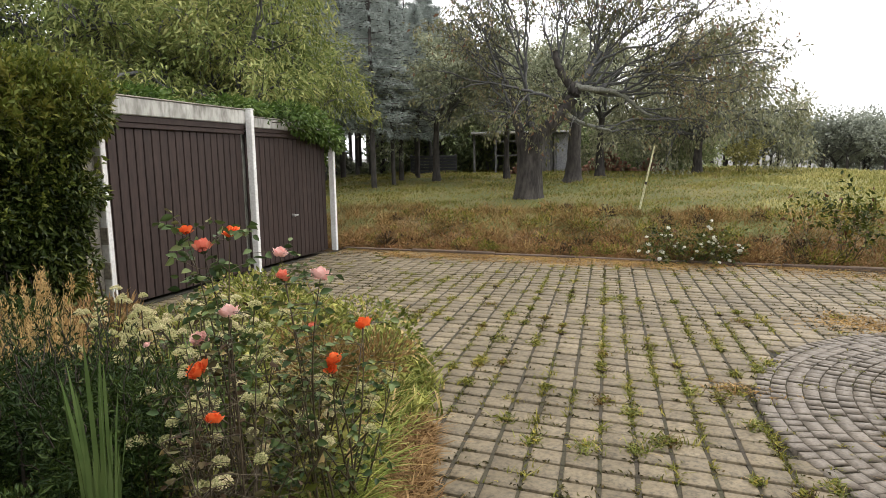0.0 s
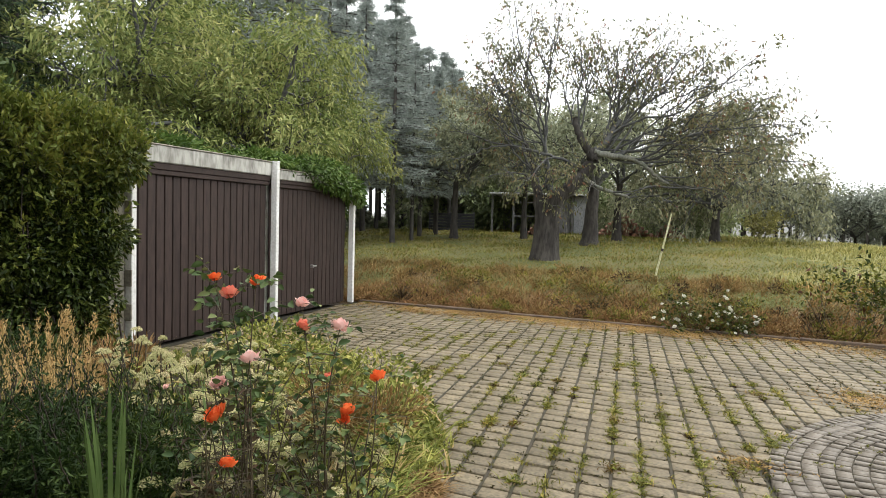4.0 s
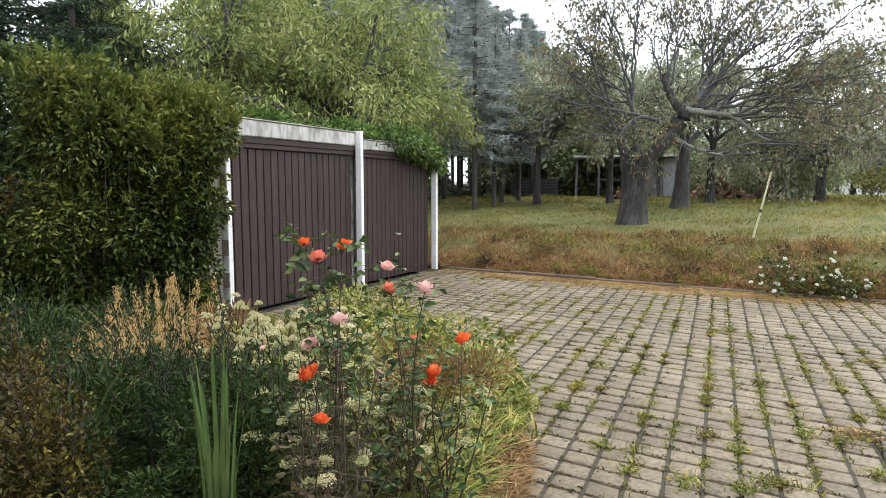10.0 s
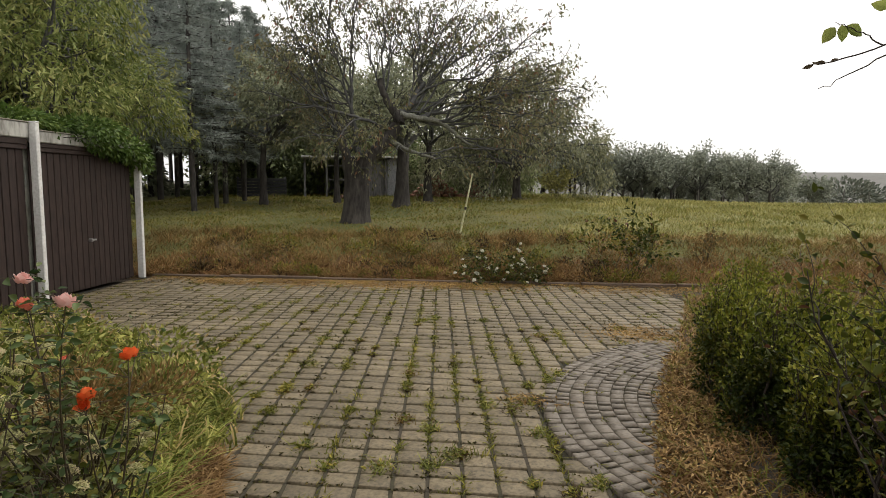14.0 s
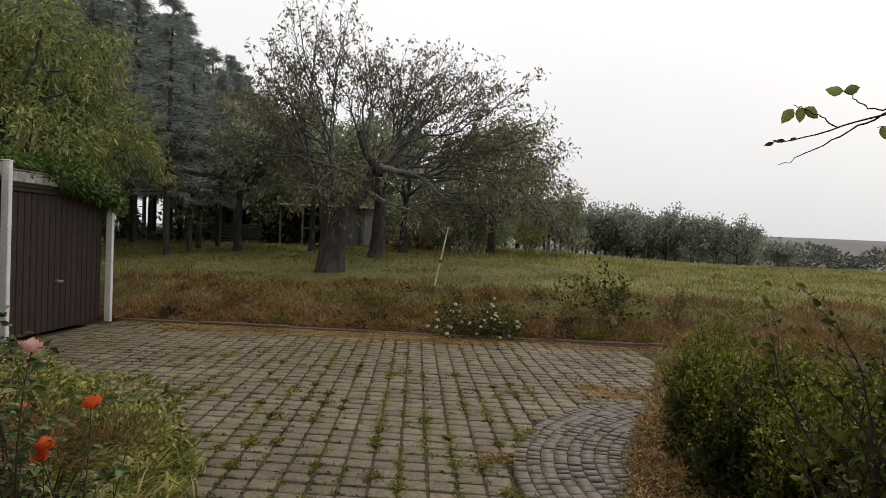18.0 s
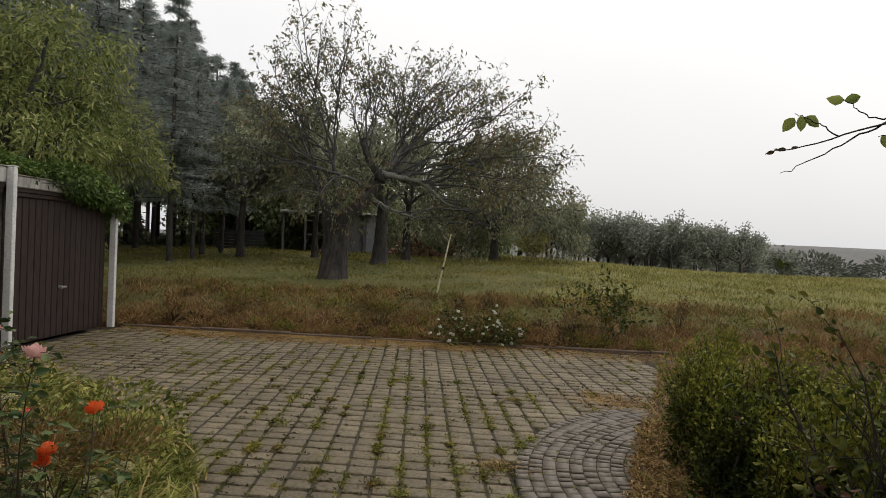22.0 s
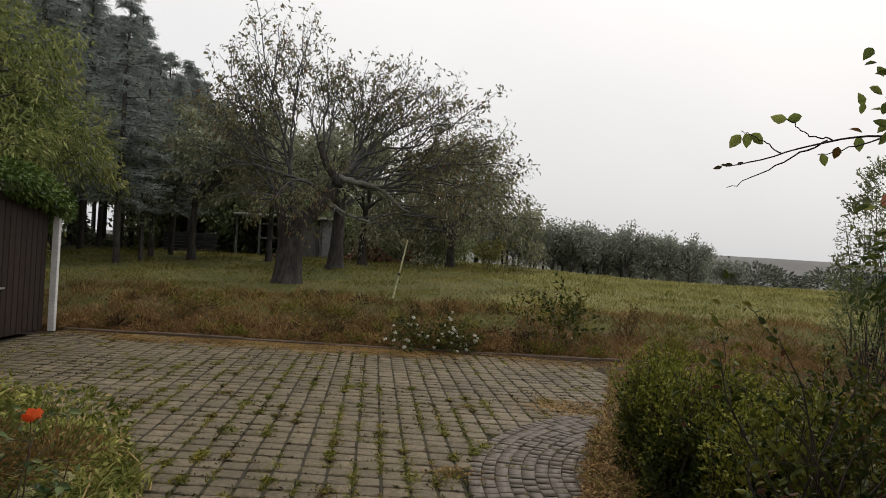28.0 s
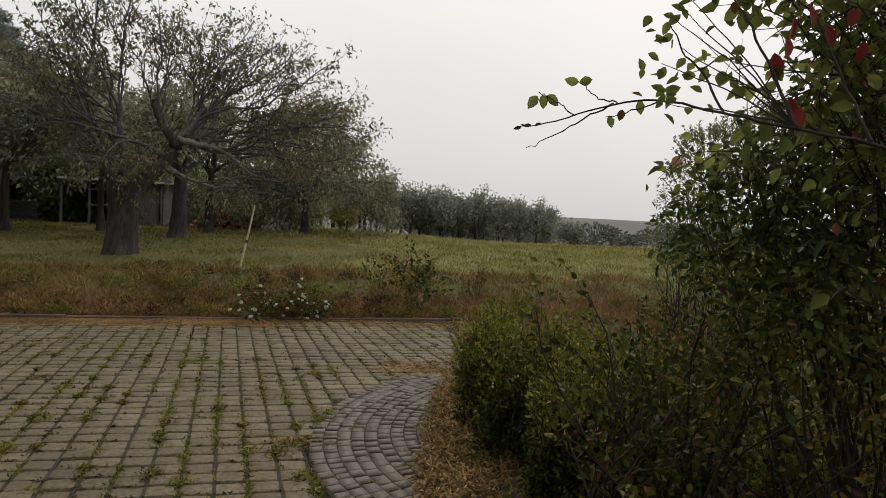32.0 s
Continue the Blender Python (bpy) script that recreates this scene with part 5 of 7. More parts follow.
def rose_bloom(parent, p, r, material):
    """A bloom of overlapping cupped petals."""
    n = 46
    P, D, N, L = [], [], [], []
    turn = Matrix.Rotation(random.uniform(-0.6, 0.6), 3, "X") @ Matrix.Rotation(random.uniform(-0.6, 0.6), 3, "Y")
    for i in range(n):
        f = i / n
        a = i * 2.4 + random.uniform(-0.25, 0.25)
        tilt = 0.05 + 0.95 * f ** 1.3 + random.uniform(-0.12, 0.12)
        d = Vector((math.cos(a) * math.sin(tilt), math.sin(a) * math.sin(tilt), math.cos(tilt)))
        P.append(Vector(p) + turn @ (Vector((math.cos(a), math.sin(a), 0)) * r * (0.08 + 0.42 * f) - Vector((0, 0, r * (0.3 + 0.3 * f)))))
        D.append(turn @ d)
        N.append(turn @ Vector((-math.cos(a) * math.cos(tilt), -math.sin(a) * math.cos(tilt), math.sin(tilt))))
        L.append(r * random.uniform(0.55, 0.85))
    L = np.array(L)
    return link("bloom", leaves_mesh("bloom", np.array(P), np.array(D), L, L * 0.95, 0.2, True, -0.22, np.array(N)), M[material], parent)


def rose(x, y, blooms, label, leafmat="l_rose", bare=3, n_leaf=5, foot_r=0.06, z0=0.02):
    """A rose bush: canes from one stool, each bloom on its own cane, sprays of leaflets."""
    t = thing("rose_bush", pose(x, y, z0), label, "rose", "garden roses")
    sites = []
    ends = [(b[0] - x, b[1] - y, b[2] - z0) for b in blooms]
    ends += [(random.gauss(0, 0.18), random.gauss(0, 0.18), random.uniform(0.35, 0.9)) for i in range(bare)]
    for i, e in enumerate(ends):
        tb = Tubes(6)
        p0 = Vector((random.gauss(0, foot_r), random.gauss(0, foot_r), 0))
        e = Vector(e)
        mid = p0.lerp(e, 0.5) + Vector((random.gauss(0, 0.05), random.gauss(0, 0.05), 0.02))
        pts = [p0.lerp(mid, s).lerp(mid.lerp(e, s), s) for s in [k / 9 for k in range(10)]]
        tb.add([tuple(q) for q in pts], np.linspace(0.0058, 0.0018, 10), 6)
        tall = e.z > 0.95
        for k in range(5 if tall else 2, 10):
            for _ in range(4 if tall else 2):
                d = Vector((random.gauss(0, 1), random.gauss(0, 1), random.uniform(0.0, 0.6))).normalized()
                q0 = pts[k]
                tb.add([tuple(q0), tuple(q0 + d * 0.06), tuple(q0 + d * 0.12 - Vector((0, 0, 0.012)))], [0.002, 0.0016, 0.001], 3)
                side = d.cross(Vector((0, 0, 1))).normalized()
                for s, w in ((0.055, 1), (0.055, -1), (0.09, 1), (0.09, -1), (0.12, 0)):
                    sites.append((tuple(q0 + d * s), tuple(d * 0.6 + side * w)))
        link("cane", tb.mesh("cane"), M["cane"], t)
    size = 0.04 if leafmat == "l_dead" else 0.042
    leaves_on("foliage", sites, 1, size, size * 0.62, M[leafmat], t, spread=0.25, droop=0.25, six=True, jit=0.004, keep=n_leaf / 5)
    for (bx, by, bz, r, mat) in blooms:
        rose_bloom(t, (bx - x, by - y, bz - z0 + 0.01), r, mat)
    return t


random.seed(14)
rose(-1.93, 1.68, [(-2.01, 1.55, 1.357, 0.032, "petal_o"), (-1.95, 1.57, 1.3, 0.043, "petal_s"), (-1.84, 1.61, 1.353, 0.038, "petal_o")], "tall rose bush with orange-red and salmon blooms", bare=1, n_leaf=5)
rose(-1.75, 1.95, [(-1.56, 1.78, 1.19, 0.052, "petal_p"), (-1.89, 1.91, 1.234, 0.042, "petal_p"), (-1.83, 1.86, 1.15, 0.045, "petal_s")], "rose bush with pale pink blooms", bare=1, n_leaf=2.6)
rose(-1.72, 2.1, [(-1.70, 2.20, 0.885, 0.05, "petal_o"), (-1.62, 1.90, 0.818, 0.045, "petal_o"), (-1.62, 1.88, 0.78, 0.035, "petal_o"), (-1.82, 2.0, 0.9, 0.03, "petal_s")], "low leafy rose bush with bright orange blooms", bare=5, n_leaf=1.8)
rose(-1.85, 1.55, [(-1.77, 1.52, 1.08, 0.045, "petal_p"), (-2.04, 1.6, 0.92, 0.045, "petal_p"), (-2.0, 1.54, 0.82, 0.055, "petal_o"), (-1.8, 1.45, 0.7, 0.042, "petal_o")], "half-bare rose bush with withered leaves and a few blooms", "l_dead", 24, 0.5, 0.11)
rose(-2.15, 1.75, [(-2.6, 1.75, 0.78, 0.02, "petal_p")], "green rose shoots without open blooms", bare=6, n_leaf=2)


def sedum(x, y, h, label, heads=5):
    """A stonecrop: fleshy stems with flat heads of tiny pale flowers."""
    t = thing("stonecrop", pose(x, y, 0.02), label, "stonecrop", "stonecrops")
    leaf = []
    for i in range(heads):
        e = Vector((random.gauss(0, 0.15), random.gauss(0, 0.15), h * random.uniform(0.75, 1.1)))
        pts = [Vector((e.x * 0.3 * k, e.y * 0.3 * k, e.z * k / 3)) for k in range(3)] + [e]
        tb = Tubes(5)
        tb.add([tuple(q) for q in pts], [0.006, 0.005, 0.005, 0.004], 5)
        link("stem", tb.mesh("stem"), M["cane"], t)
        for k in range(9):
            q = pts[0].lerp(e, 0.2 + 0.07 * k)
            a = random.uniform(0, 6.283)
            leaf.append((tuple(q), (math.cos(a), math.sin(a), 0.5)))
        n = 420
        r = random.uniform(0.022, 0.042)
        a, rr = RNG.uniform(0, 6.283, n), r * np.sqrt(RNG.random(n))
        P = np.stack([np.cos(a) * rr, np.sin(a) * rr, 0.02 - (rr / r) ** 2 * 0.022 + RNG.normal(size=n) * 0.004], 1) + np.array(e)
        D = RNG.normal(size=(n, 3)) * [1, 1, 0.35]
        link("flower_head", leaves_mesh("flower_head", P, D, 0.008, 0.0075, 0.2, N=RNG.normal(size=(n, 3)) * 0.5 + np.array([0, -0.2, 1.0])), M["sedum"], t)
    leaves_on("foliage", leaf, 1, 0.06, 0.032, M["l_grass"], t, spread=0.2, droop=0, six=True, jit=0.004)
    return t


for x, y, h, n in ((-4.17, 2.54, 0.5, 12), (-3.78, 2.41, 0.5, 14), (-3.37, 2.26, 0.5, 16), (-3.48, 2.46, 0.5, 14), (-3.35, 2.68, 0.5, 12), (-2.92, 2.48, 0.52, 14), (-3.22, 2.9, 0.5, 12), (-3.0, 2.25, 0.5, 10), (-2.7, 2.2, 0.5, 9), (-2.31, 1.55, 0.4, 4), (-2.01, 1.52, 0.38, 4), (-1.84, 1.78, 0.4, 3),
                   (-1.92, 2.09, 0.4, 7), (-2.09, 2.33, 0.42, 9), (-2.31, 2.49, 0.45, 9), (-2.3, 2.25, 0.45, 7), (-2.25, 1.88, 0.42, 5), (-2.52, 1.88, 0.45, 5), (-1.72, 1.45, 0.36, 3)):
    sedum(x, y, h + 0.15 if x < -2.6 else h + 0.1, "stonecrop with flat greenish-cream flower heads", n if x < -2.6 or y < 1.8 else n * 2)
tuft("iris", -2.15, 1.22, 22, 1.18, 0.025, "l_iris", "clump of tall sword-shaped iris leaves", "iris", 0.06, 0.085, "irises", bend=0.45, segs=5)
tuft("iris", -3.35, 1.1, 34, 0.85, 0.026, "l_iris", "loose clump of iris leaves bending aside", "iris", 0.16, 0.4, "irises")
tuft("iris", -2.95, 2.3, 30, 0.85, 0.022, "l_iris", "clump of upright iris leaves", "iris", 0.15, 0.2, "irises")
tuft("iris", -2.55, 2.0, 30, 0.9, 0.022, "l_iris", "clump of upright iris leaves", "iris", 0.2, 0.25, "irises")
tuft("dry_grass", -4.5, 2.2, 260, 0.85, 0.005, "l_straw", "tuft of straw-coloured dry grass", "grass", 0.34, 0.42, "dry grasses")
tuft("dry_grass", -4.05, 1.75, 120, 0.7, 0.005, "l_straw", "tuft of straw-coloured dry grass", "grass", 0.3, 0.45, "dry grasses")
tuft("dry_grass", -5.2, 2.6, 200, 0.6, 0.006, "l_straw", "tuft of straw-coloured dry grass", "grass", 0.3, 0.3, "dry grasses")
for gx, gy, gz, gr, gn in ((-4.5, 2.2, 0.66, 0.32, 22), (-4.05, 1.75, 0.5, 0.3, 10), (-5.1, 2.5, 0.45, 0.35, 12)):
    lump = [(gx + random.gauss(0, gr * 0.6), gy + random.gauss(0, gr * 0.6), gz + random.uniform(-0.18, 0.16), 0.03, 0.03, 0.12) for i in range(gn)]
    P, D = mound(gn * 45, lump, 1.2)
    link("seed_heads", leaves_mesh("seed_heads", P, np.array([0, 0, 1.0]) + RNG.normal(size=P.shape) * 0.4, RNG.uniform(0.02, 0.045, len(P)), 0.008), M["l_straw"], None, "fluffy straw-coloured seed heads of dry grass", "stuff")
P, D = mound(1800, [(-5.35, 3.35, 0.15, 0.3, 0.25, 0.28), (-5.0, 2.95, 0.15, 0.25, 0.25, 0.25), (-5.7, 3.3, 0.12, 0.2, 0.2, 0.25)], 0.7)
link("rusty_perennials", leaves_mesh("rusty_perennials", P, D + np.array([0, 0, 0.5]), RNG.uniform(0.05, 0.11, len(P)), 0.02), M["l_rust"], None, "rust-red withered perennials at the hedge's foot", "stuff")
hedge("catmint", lobes([(-3.0, 1.5, 0.35, 0.5, 0.45, 0.38), (-2.75, 1.2, 0.3, 0.45, 0.4, 0.35), (-3.3, 1.75, 0.25, 0.4, 0.35, 0.32), (-2.6, 1.6, 0.3, 0.4, 0.35, 0.35), (-3.5, 1.45, 0.3, 0.4, 0.4, 0.3)], 150, 0.07, 0.13), 36000, "l_catmint", 0.036, "low dark green bushy perennial", "shrub", stems=60, sprigs=160, width=0.25)
hedge("potentilla", lobes([(-3.3, 0.6, 0.42, 0.5, 0.4, 0.42), (-3.0, 0.3, 0.4, 0.5, 0.4, 0.4), (-3.6, 0.85, 0.42, 0.4, 0.35, 0.4), (-2.9, 0.75, 0.3, 0.4, 0.4, 0.3), (-2.6, 0.4, 0.25, 0.4, 0.4, 0.28)], 150, 0.06, 0.13), 28000, "l_pot", 0.03, "low shrub turning yellow and rust brown", "shrub", stems=80, sprigs=160, width=0.5)
hedge("potentilla", [(-4.6, 1.3, 0.35, 0.5, 0.4, 0.35), (-5.2, 1.6, 0.35, 0.5, 0.5, 0.35), (-5.6, 2.4, 0.3, 0.5, 0.5, 0.3)], 13000, "l_catmint", 0.042, "low dark green perennials before the hedge", "shrub", stems=30, sprigs=40, width=0.3)

# grass and weeds of the bed
pts = []
rngb = np.random.default_rng(4)
while len(pts) < 900:
    x, y = rngb.uniform(-6.3, -1.3), rngb.uniform(0.0, 5.4)
    if in_poly(x, y, LEFT_BED) and in_poly(x + 0.13, y, LEFT_BED):
        e = -2.1 - 0.45 * (y - 1.0) if y < 4 else -3.2
        if rngb.random() < (1.0 if x > e - 0.2 else 0.2):
            pts.append((x, y, 0.02))
P = np.repeat(np.array(pts), 28, 0)
P[:, :2] += rngb.normal(size=(len(P), 2)) * 0.045
H = np.where(P[:, 0] > -3.2, 0.19, 0.19) * RNG.uniform(0.5, 1.4, len(P))
link("bed_grass", blades_mesh("bed_grass", P, H * np.repeat(rngb.uniform(0.4, 1.15, 900), 28), 0.016, 0.9, 0.8, 3), M["l_grass"], None, "long tangled grass and weeds along the bed's edge", "stuff")
s = RNG.random(5200)
pts = np.stack([-1.95 + 0.62 * s, 3.0 - 1.1 * s, np.full(5200, 0.02)], 1) + RNG.normal(size=(5200, 3)) * [0.05, 0.06, 0]
pts[:, 2] += RNG.uniform(0, 0.05, 5200)
link("dry_litter", blades_mesh("dry_litter", pts, RNG.uniform(0.04, 0.09, 5200), 0.014, 1.6, 1.2, 2), M["l_rust"], None, "rust-brown withered leaves at the bed's edge", "stuff")
P, D = mound(6500, [(-2.6, 3.5, 0.2, 0.4, 0.35, 0.25), (-3.0, 3.9, 0.25, 0.5, 0.4, 0.28), (-2.7, 2.9, 0.3, 0.5, 0.5, 0.32), (-3.5, 3.4, 0.3, 0.6, 0.5, 0.35), (-4.2, 4.1, 0.28, 0.6, 0.5, 0.32), (-4.8, 4.4, 0.25, 0.6, 0.5, 0.3), (-1.55, 1.35, 0.1, 0.35, 0.4, 0.2), (-1.9, 1.1, 0.1, 0.4, 0.35, 0.2)])
link("bed_weeds", leaves_mesh("bed_weeds", P, D + RNG.normal(size=P.shape) * 0.6, RNG.uniform(0.03, 0.075, len(P)), 0.028), M["l_grass"], None, "low leafy weeds along the bed", "stuff")

spots = [(-1.95, 1.95, 0.3), (-2.2, 2.3, 0.32), (-1.78, 2.3, 0.22), (-2.0, 2.6, 0.28), (-2.4, 2.75, 0.3), (-2.35, 3.1, 0.28), (-1.65, 1.95, 0.2), (-2.7, 3.4, 0.3), (-1.6, 1.6, 0.2), (-1.75, 2.0, 0.2), (-3.0, 2.9, 0.3)]
a = RNG.integers(0, len(spots), 9000)
c = np.array(spots)[a]
P = np.stack([c[:, 0], c[:, 1], np.full(9000, 0.02)], 1) + RNG.normal(size=(9000, 3)) * np.stack([c[:, 2] * 0.5, c[:, 2] * 0.5, np.zeros(9000)], 1)
P = P[in_poly(P[:, 0] + 0.1, P[:, 1], LEFT_BED)]
link("bed_greenery", blades_mesh("bed_greenery", P, RNG.uniform(0.07, 0.24, len(P)), 0.013, 1.0, 1.1, 4), M["l_fill"], None, "tangled yellow-green grass between the roses", "stuff")
P, D = mound(1700, [(-2.05, 2.35, 0.62, 0.25, 0.25, 0.12), (-1.9, 2.55, 0.6, 0.2, 0.25, 0.12), (-2.3, 2.5, 0.65, 0.2, 0.2, 0.12)], 0.9)
link("rusty_seed_stalks", leaves_mesh("rusty_seed_stalks", P, D + np.array([0, 0, 0.8]), RNG.uniform(0.02, 0.05, len(P)), 0.012), M["l_bank"], None, "rusty seed stalks among the roses", "stuff")

# ---- bank and meadow ----
random.seed(15)


def shrub(name, x, y, h, r, leaf, n, label, category, per=4, size=0.06, flowers=None):
    t = thing(name, base(x, y), label, category)
    tb, sites = Tubes(5), []
    for i in range(n):
        a = random.uniform(0, 6.283)
        ramify(tb, sites, (random.gauss(0, r * 0.25), random.gauss(0, r * 0.25), 0), (math.cos(a) * r, math.sin(a) * r, h * 0.9), h * random.uniform(0.7, 1.15), 0.008, 1, 0.8, 0.25, 5, 0.15, 5, 0.3, 0.5)
    link("twig_work", tb.mesh("twig_work"), M["cane"], t)
    leaves_on("foliage", sites, per, size, size * 0.5, M[leaf], t, jit=0.03)
    for i in range(flowers or 0):
        p = random.choice(sites)[0]
        rose_bloom(t, (p[0], p[1] - 0.03, max(0.05, p[2]) + 0.02), random.uniform(0.026, 0.046), "petal_w")
    return t


shrub("white_rose_bush", -1.45, 10.15, 0.6, 0.75, "l_shrub", 30, "straggling rose bush with small white blooms on the bank", "rose", per=3, flowers=60)
shrub("wild_shrub", 0.25, 10.6, 0.95, 0.5, "l_shrub", 7, "thin young shrub with sparse leaves on the bank", "shrub", per=2, size=0.08)
shrub("wild_shrub", 0.55, 10.75, 1.0, 0.25, "l_shrub", 6, "slender upright sapling on the bank", "shrub", per=4, size=0.09)
shrub("wild_shrub", 1.7, 11.8, 0.6, 0.2, "l_bank", 8, "small dry upright weed", "weed", per=2, size=0.06)
shrub("wild_shrub", -2.2, 27.0, 1.2, 0.4, "l_hay", 14, "yellow bush beside the fruit tree", "shrub", per=5, size=0.12)
shrub("wild_shrub", 9.0, 33.0, 1.2, 0.9, "l_orchard", 18, "bush at the meadow's edge, painted hazy grey-green", "shrub", per=5, size=0.14)


def scatter(n, u0, u1, v0, v1, seed, power=1.0):
    r = np.random.default_rng(seed)
    u, v = r.uniform(u0, u1, n), v0 + (v1 - v0) * r.random(n) ** power
    x = KERB0[0] + u * math.cos(KERB_YAW) - v * math.sin(KERB_YAW)
    y = KERB0[1] + u * math.sin(KERB_YAW) + v * math.cos(KERB_YAW)
    return np.stack([x, y, land(x, y) - 0.01], 1), u, v


P, u, v = scatter(38000, -1.5, 14, 0.13, 3.4, 41, 1.9)
path = np.abs(u - (7.2 + 0.25 * v)) < 0.1 * RNG.random(len(u))
P, v = P[~path], v[~path]
clump = 0.55 + 0.9 * sstep(0.3, 1.2, np.sin(P[:, 0] * 3.1 + 2 * np.sin(P[:, 1] * 2.3)) * np.sin(P[:, 1] * 4.3 + np.sin(P[:, 0] * 5.0)) + 0.7)
link("bank_grass", blades_mesh("bank_grass", P, clump * (0.075 + 0.03 * v) * RNG.uniform(0.4, 1.6, len(P)), 0.013, 1.1, 0.8, 2), M["l_bank"], None, "dry rusty grass and weeds on the bank", "stuff")
P, u, v = scatter(10000, -0.5, 14, 0.11, 1.3, 44, 1.5)
path = np.abs(u - (7.2 + 0.25 * v)) < 0.1 * RNG.random(len(u))
P = P[~path]
link("bank_grass", blades_mesh("bank_grass", P, 0.13 * RNG.uniform(0.4, 1.5, len(P)), 0.014, 1.1, 0.8, 2), M["l_bankred"], None, "red-brown withered growth at the foot of the bank", "stuff")
P, u, v = scatter(45000, 7.0, 30, 3.6, 30, 45, 1.4)
P, v = P[u > 8.5 + 1.2 * np.sin(v * 0.9)], v[u > 8.5 + 1.2 * np.sin(v * 0.9)]
link("hay_grass", blades_mesh("hay_grass", P, (0.1 + 0.004 * v) * RNG.uniform(0.5, 1.3, len(P)), 0.014 + 0.0012 * v, 0.6, 0.5, 2), M["l_hay"], None, "tall pale hay grass", "stuff")
P, u, v = scatter(150000, -9, 24, 0.5, 30, 42, 1.7)
gs = (u > -1.0) | (v > 3.0)
P, v = P[gs], v[gs]
link("meadow_grass", blades_mesh("meadow_grass", P, (0.06 + 0.0035 * v) * (0.6 + 0.8 * sstep(-0.2, 0.8, np.sin(P[:, 0] * 1.7 + np.sin(P[:, 1] * 0.9)) * np.sin(P[:, 1] * 1.3 + np.sin(P[:, 0] * 1.1)))) * RNG.uniform(0.4, 1.5, len(P)), 0.014 + 0.0012 * v, 1.0, 0.7, 2), M["l_meadow"], None, "long green meadow grass", "stuff")

rb = random.Random(77)
for key, n_l, name, lab in (("l_bank", 150, "bank_weeds", "tangled rusty weeds on the bank"), ("l_dead", 40, "bank_weeds", "dark withered weeds on the bank"), ("l_weed", 120, "bank_weeds", "low green weeds on the bank"), ("l_rust", 70, "bank_weeds", "withered brown weeds at the foot of the bank")):
    lump = []
    for i in range(n_l):
        uu, vv = rb.uniform(0.1, 13.5 if key == "l_weed" else 8.0), 0.12 + 2.9 * rb.random() ** 1.6 if key != "l_rust" else rb.uniform(0.1, 0.8)
        x = KERB0[0] + uu * math.cos(KERB_YAW) - vv * math.sin(KERB_YAW)
        y = KERB0[1] + uu * math.sin(KERB_YAW) + vv * math.cos(KERB_YAW)
        s = rb.uniform(0.06, 0.2)
        lump.append((x, y, float(land(x, y)) + s * 0.4, s, s, s * 0.8))
    P, D = mound(n_l * 65, lump, 0.7)
    link(name, leaves_mesh(name, P, D + np.array([0, 0, 0.4]) + RNG.normal(size=P.shape) * 0.4, RNG.uniform(0.04, 0.1, len(P)), 0.02), M[key], None, lab, "stuff")

# ---- right bed ----
random.seed(16)
hedge("box_bush", lobes([(1.12, 4.95, 0.3, 0.34, 0.42, 0.36), (1.2, 4.35, 0.25, 0.32, 0.36, 0.33), (1.42, 4.3, 0.25, 0.3, 0.3, 0.34), (1.2, 5.5, 0.3, 0.32, 0.36, 0.34), (1.6, 4.95, 0.32, 0.36, 0.4, 0.36)], 120, 0.07, 0.13), 30000, "l_bush", 0.032, "dense dark green box bush with yellow-green shoots", "bush", stems=90, sprigs=420, width=0.55, tip="l_boxtip")
hedge("box_bush", lobes([(1.55, 4.0, 0.28, 0.36, 0.36, 0.36), (1.9, 4.5, 0.3, 0.36, 0.36, 0.36), (1.45, 3.6, 0.2, 0.3, 0.3, 0.3)], 90, 0.07, 0.13), 22000, "l_bush", 0.032, "loose yellowing box bush beside the roses", "bush", stems=70, sprigs=420, width=0.55, tip="l_boxtip")
hedge("low_shrub", lobes([(2.1, 4.0, 0.35, 0.5, 0.5, 0.42), (2.0, 3.3, 0.35, 0.5, 0.5, 0.4), (2.6, 4.6, 0.4, 0.6, 0.6, 0.42), (1.75, 3.3, 0.25, 0.4, 0.4, 0.35), (2.4, 5.4, 0.3, 0.5, 0.5, 0.35)], 110, 0.1, 0.2), 6500, "l_shrub", 0.05, "loose low shrub behind the clipped bush", "shrub", stems=80, sprigs=90, width=0.5)
pts = np.stack([RNG.uniform(0.45, 2.2, 16000), RNG.uniform(2.2, 9.5, 16000), np.full(16000, 0.02)], 1)
ex = np.interp(pts[:, 1], [3.0, 3.8, 4.6, 5.8, 7.6, 9.3], [0.5, 0.52, 0.58, 0.72, 1.0, 1.2])
pts = pts[(pts[:, 0] > ex) & (pts[:, 0] < ex + np.where(pts[:, 1] < 5.2, 1.1, 0.42))]
half = RNG.random(len(pts)) < 0.72
link("edge_grass", blades_mesh("edge_grass", pts[half], RNG.uniform(0.05, 0.13, int(half.sum())), 0.011, 1.5, 1.0, 3), M["l_rust"], None, "withered rusty grass along the paving's edge", "stuff")
link("edge_grass", blades_mesh("edge_grass", pts[~half], RNG.uniform(0.06, 0.15, int((~half).sum())), 0.01, 1.2, 0.9, 3), M["l_weed"], None, "olive green grass along the paving's edge", "stuff")
lit = np.stack([RNG.uniform(0.4, 1.9, 14000), RNG.uniform(2.2, 6.2, 14000), RNG.uniform(0.03, 0.06, 14000)], 1)
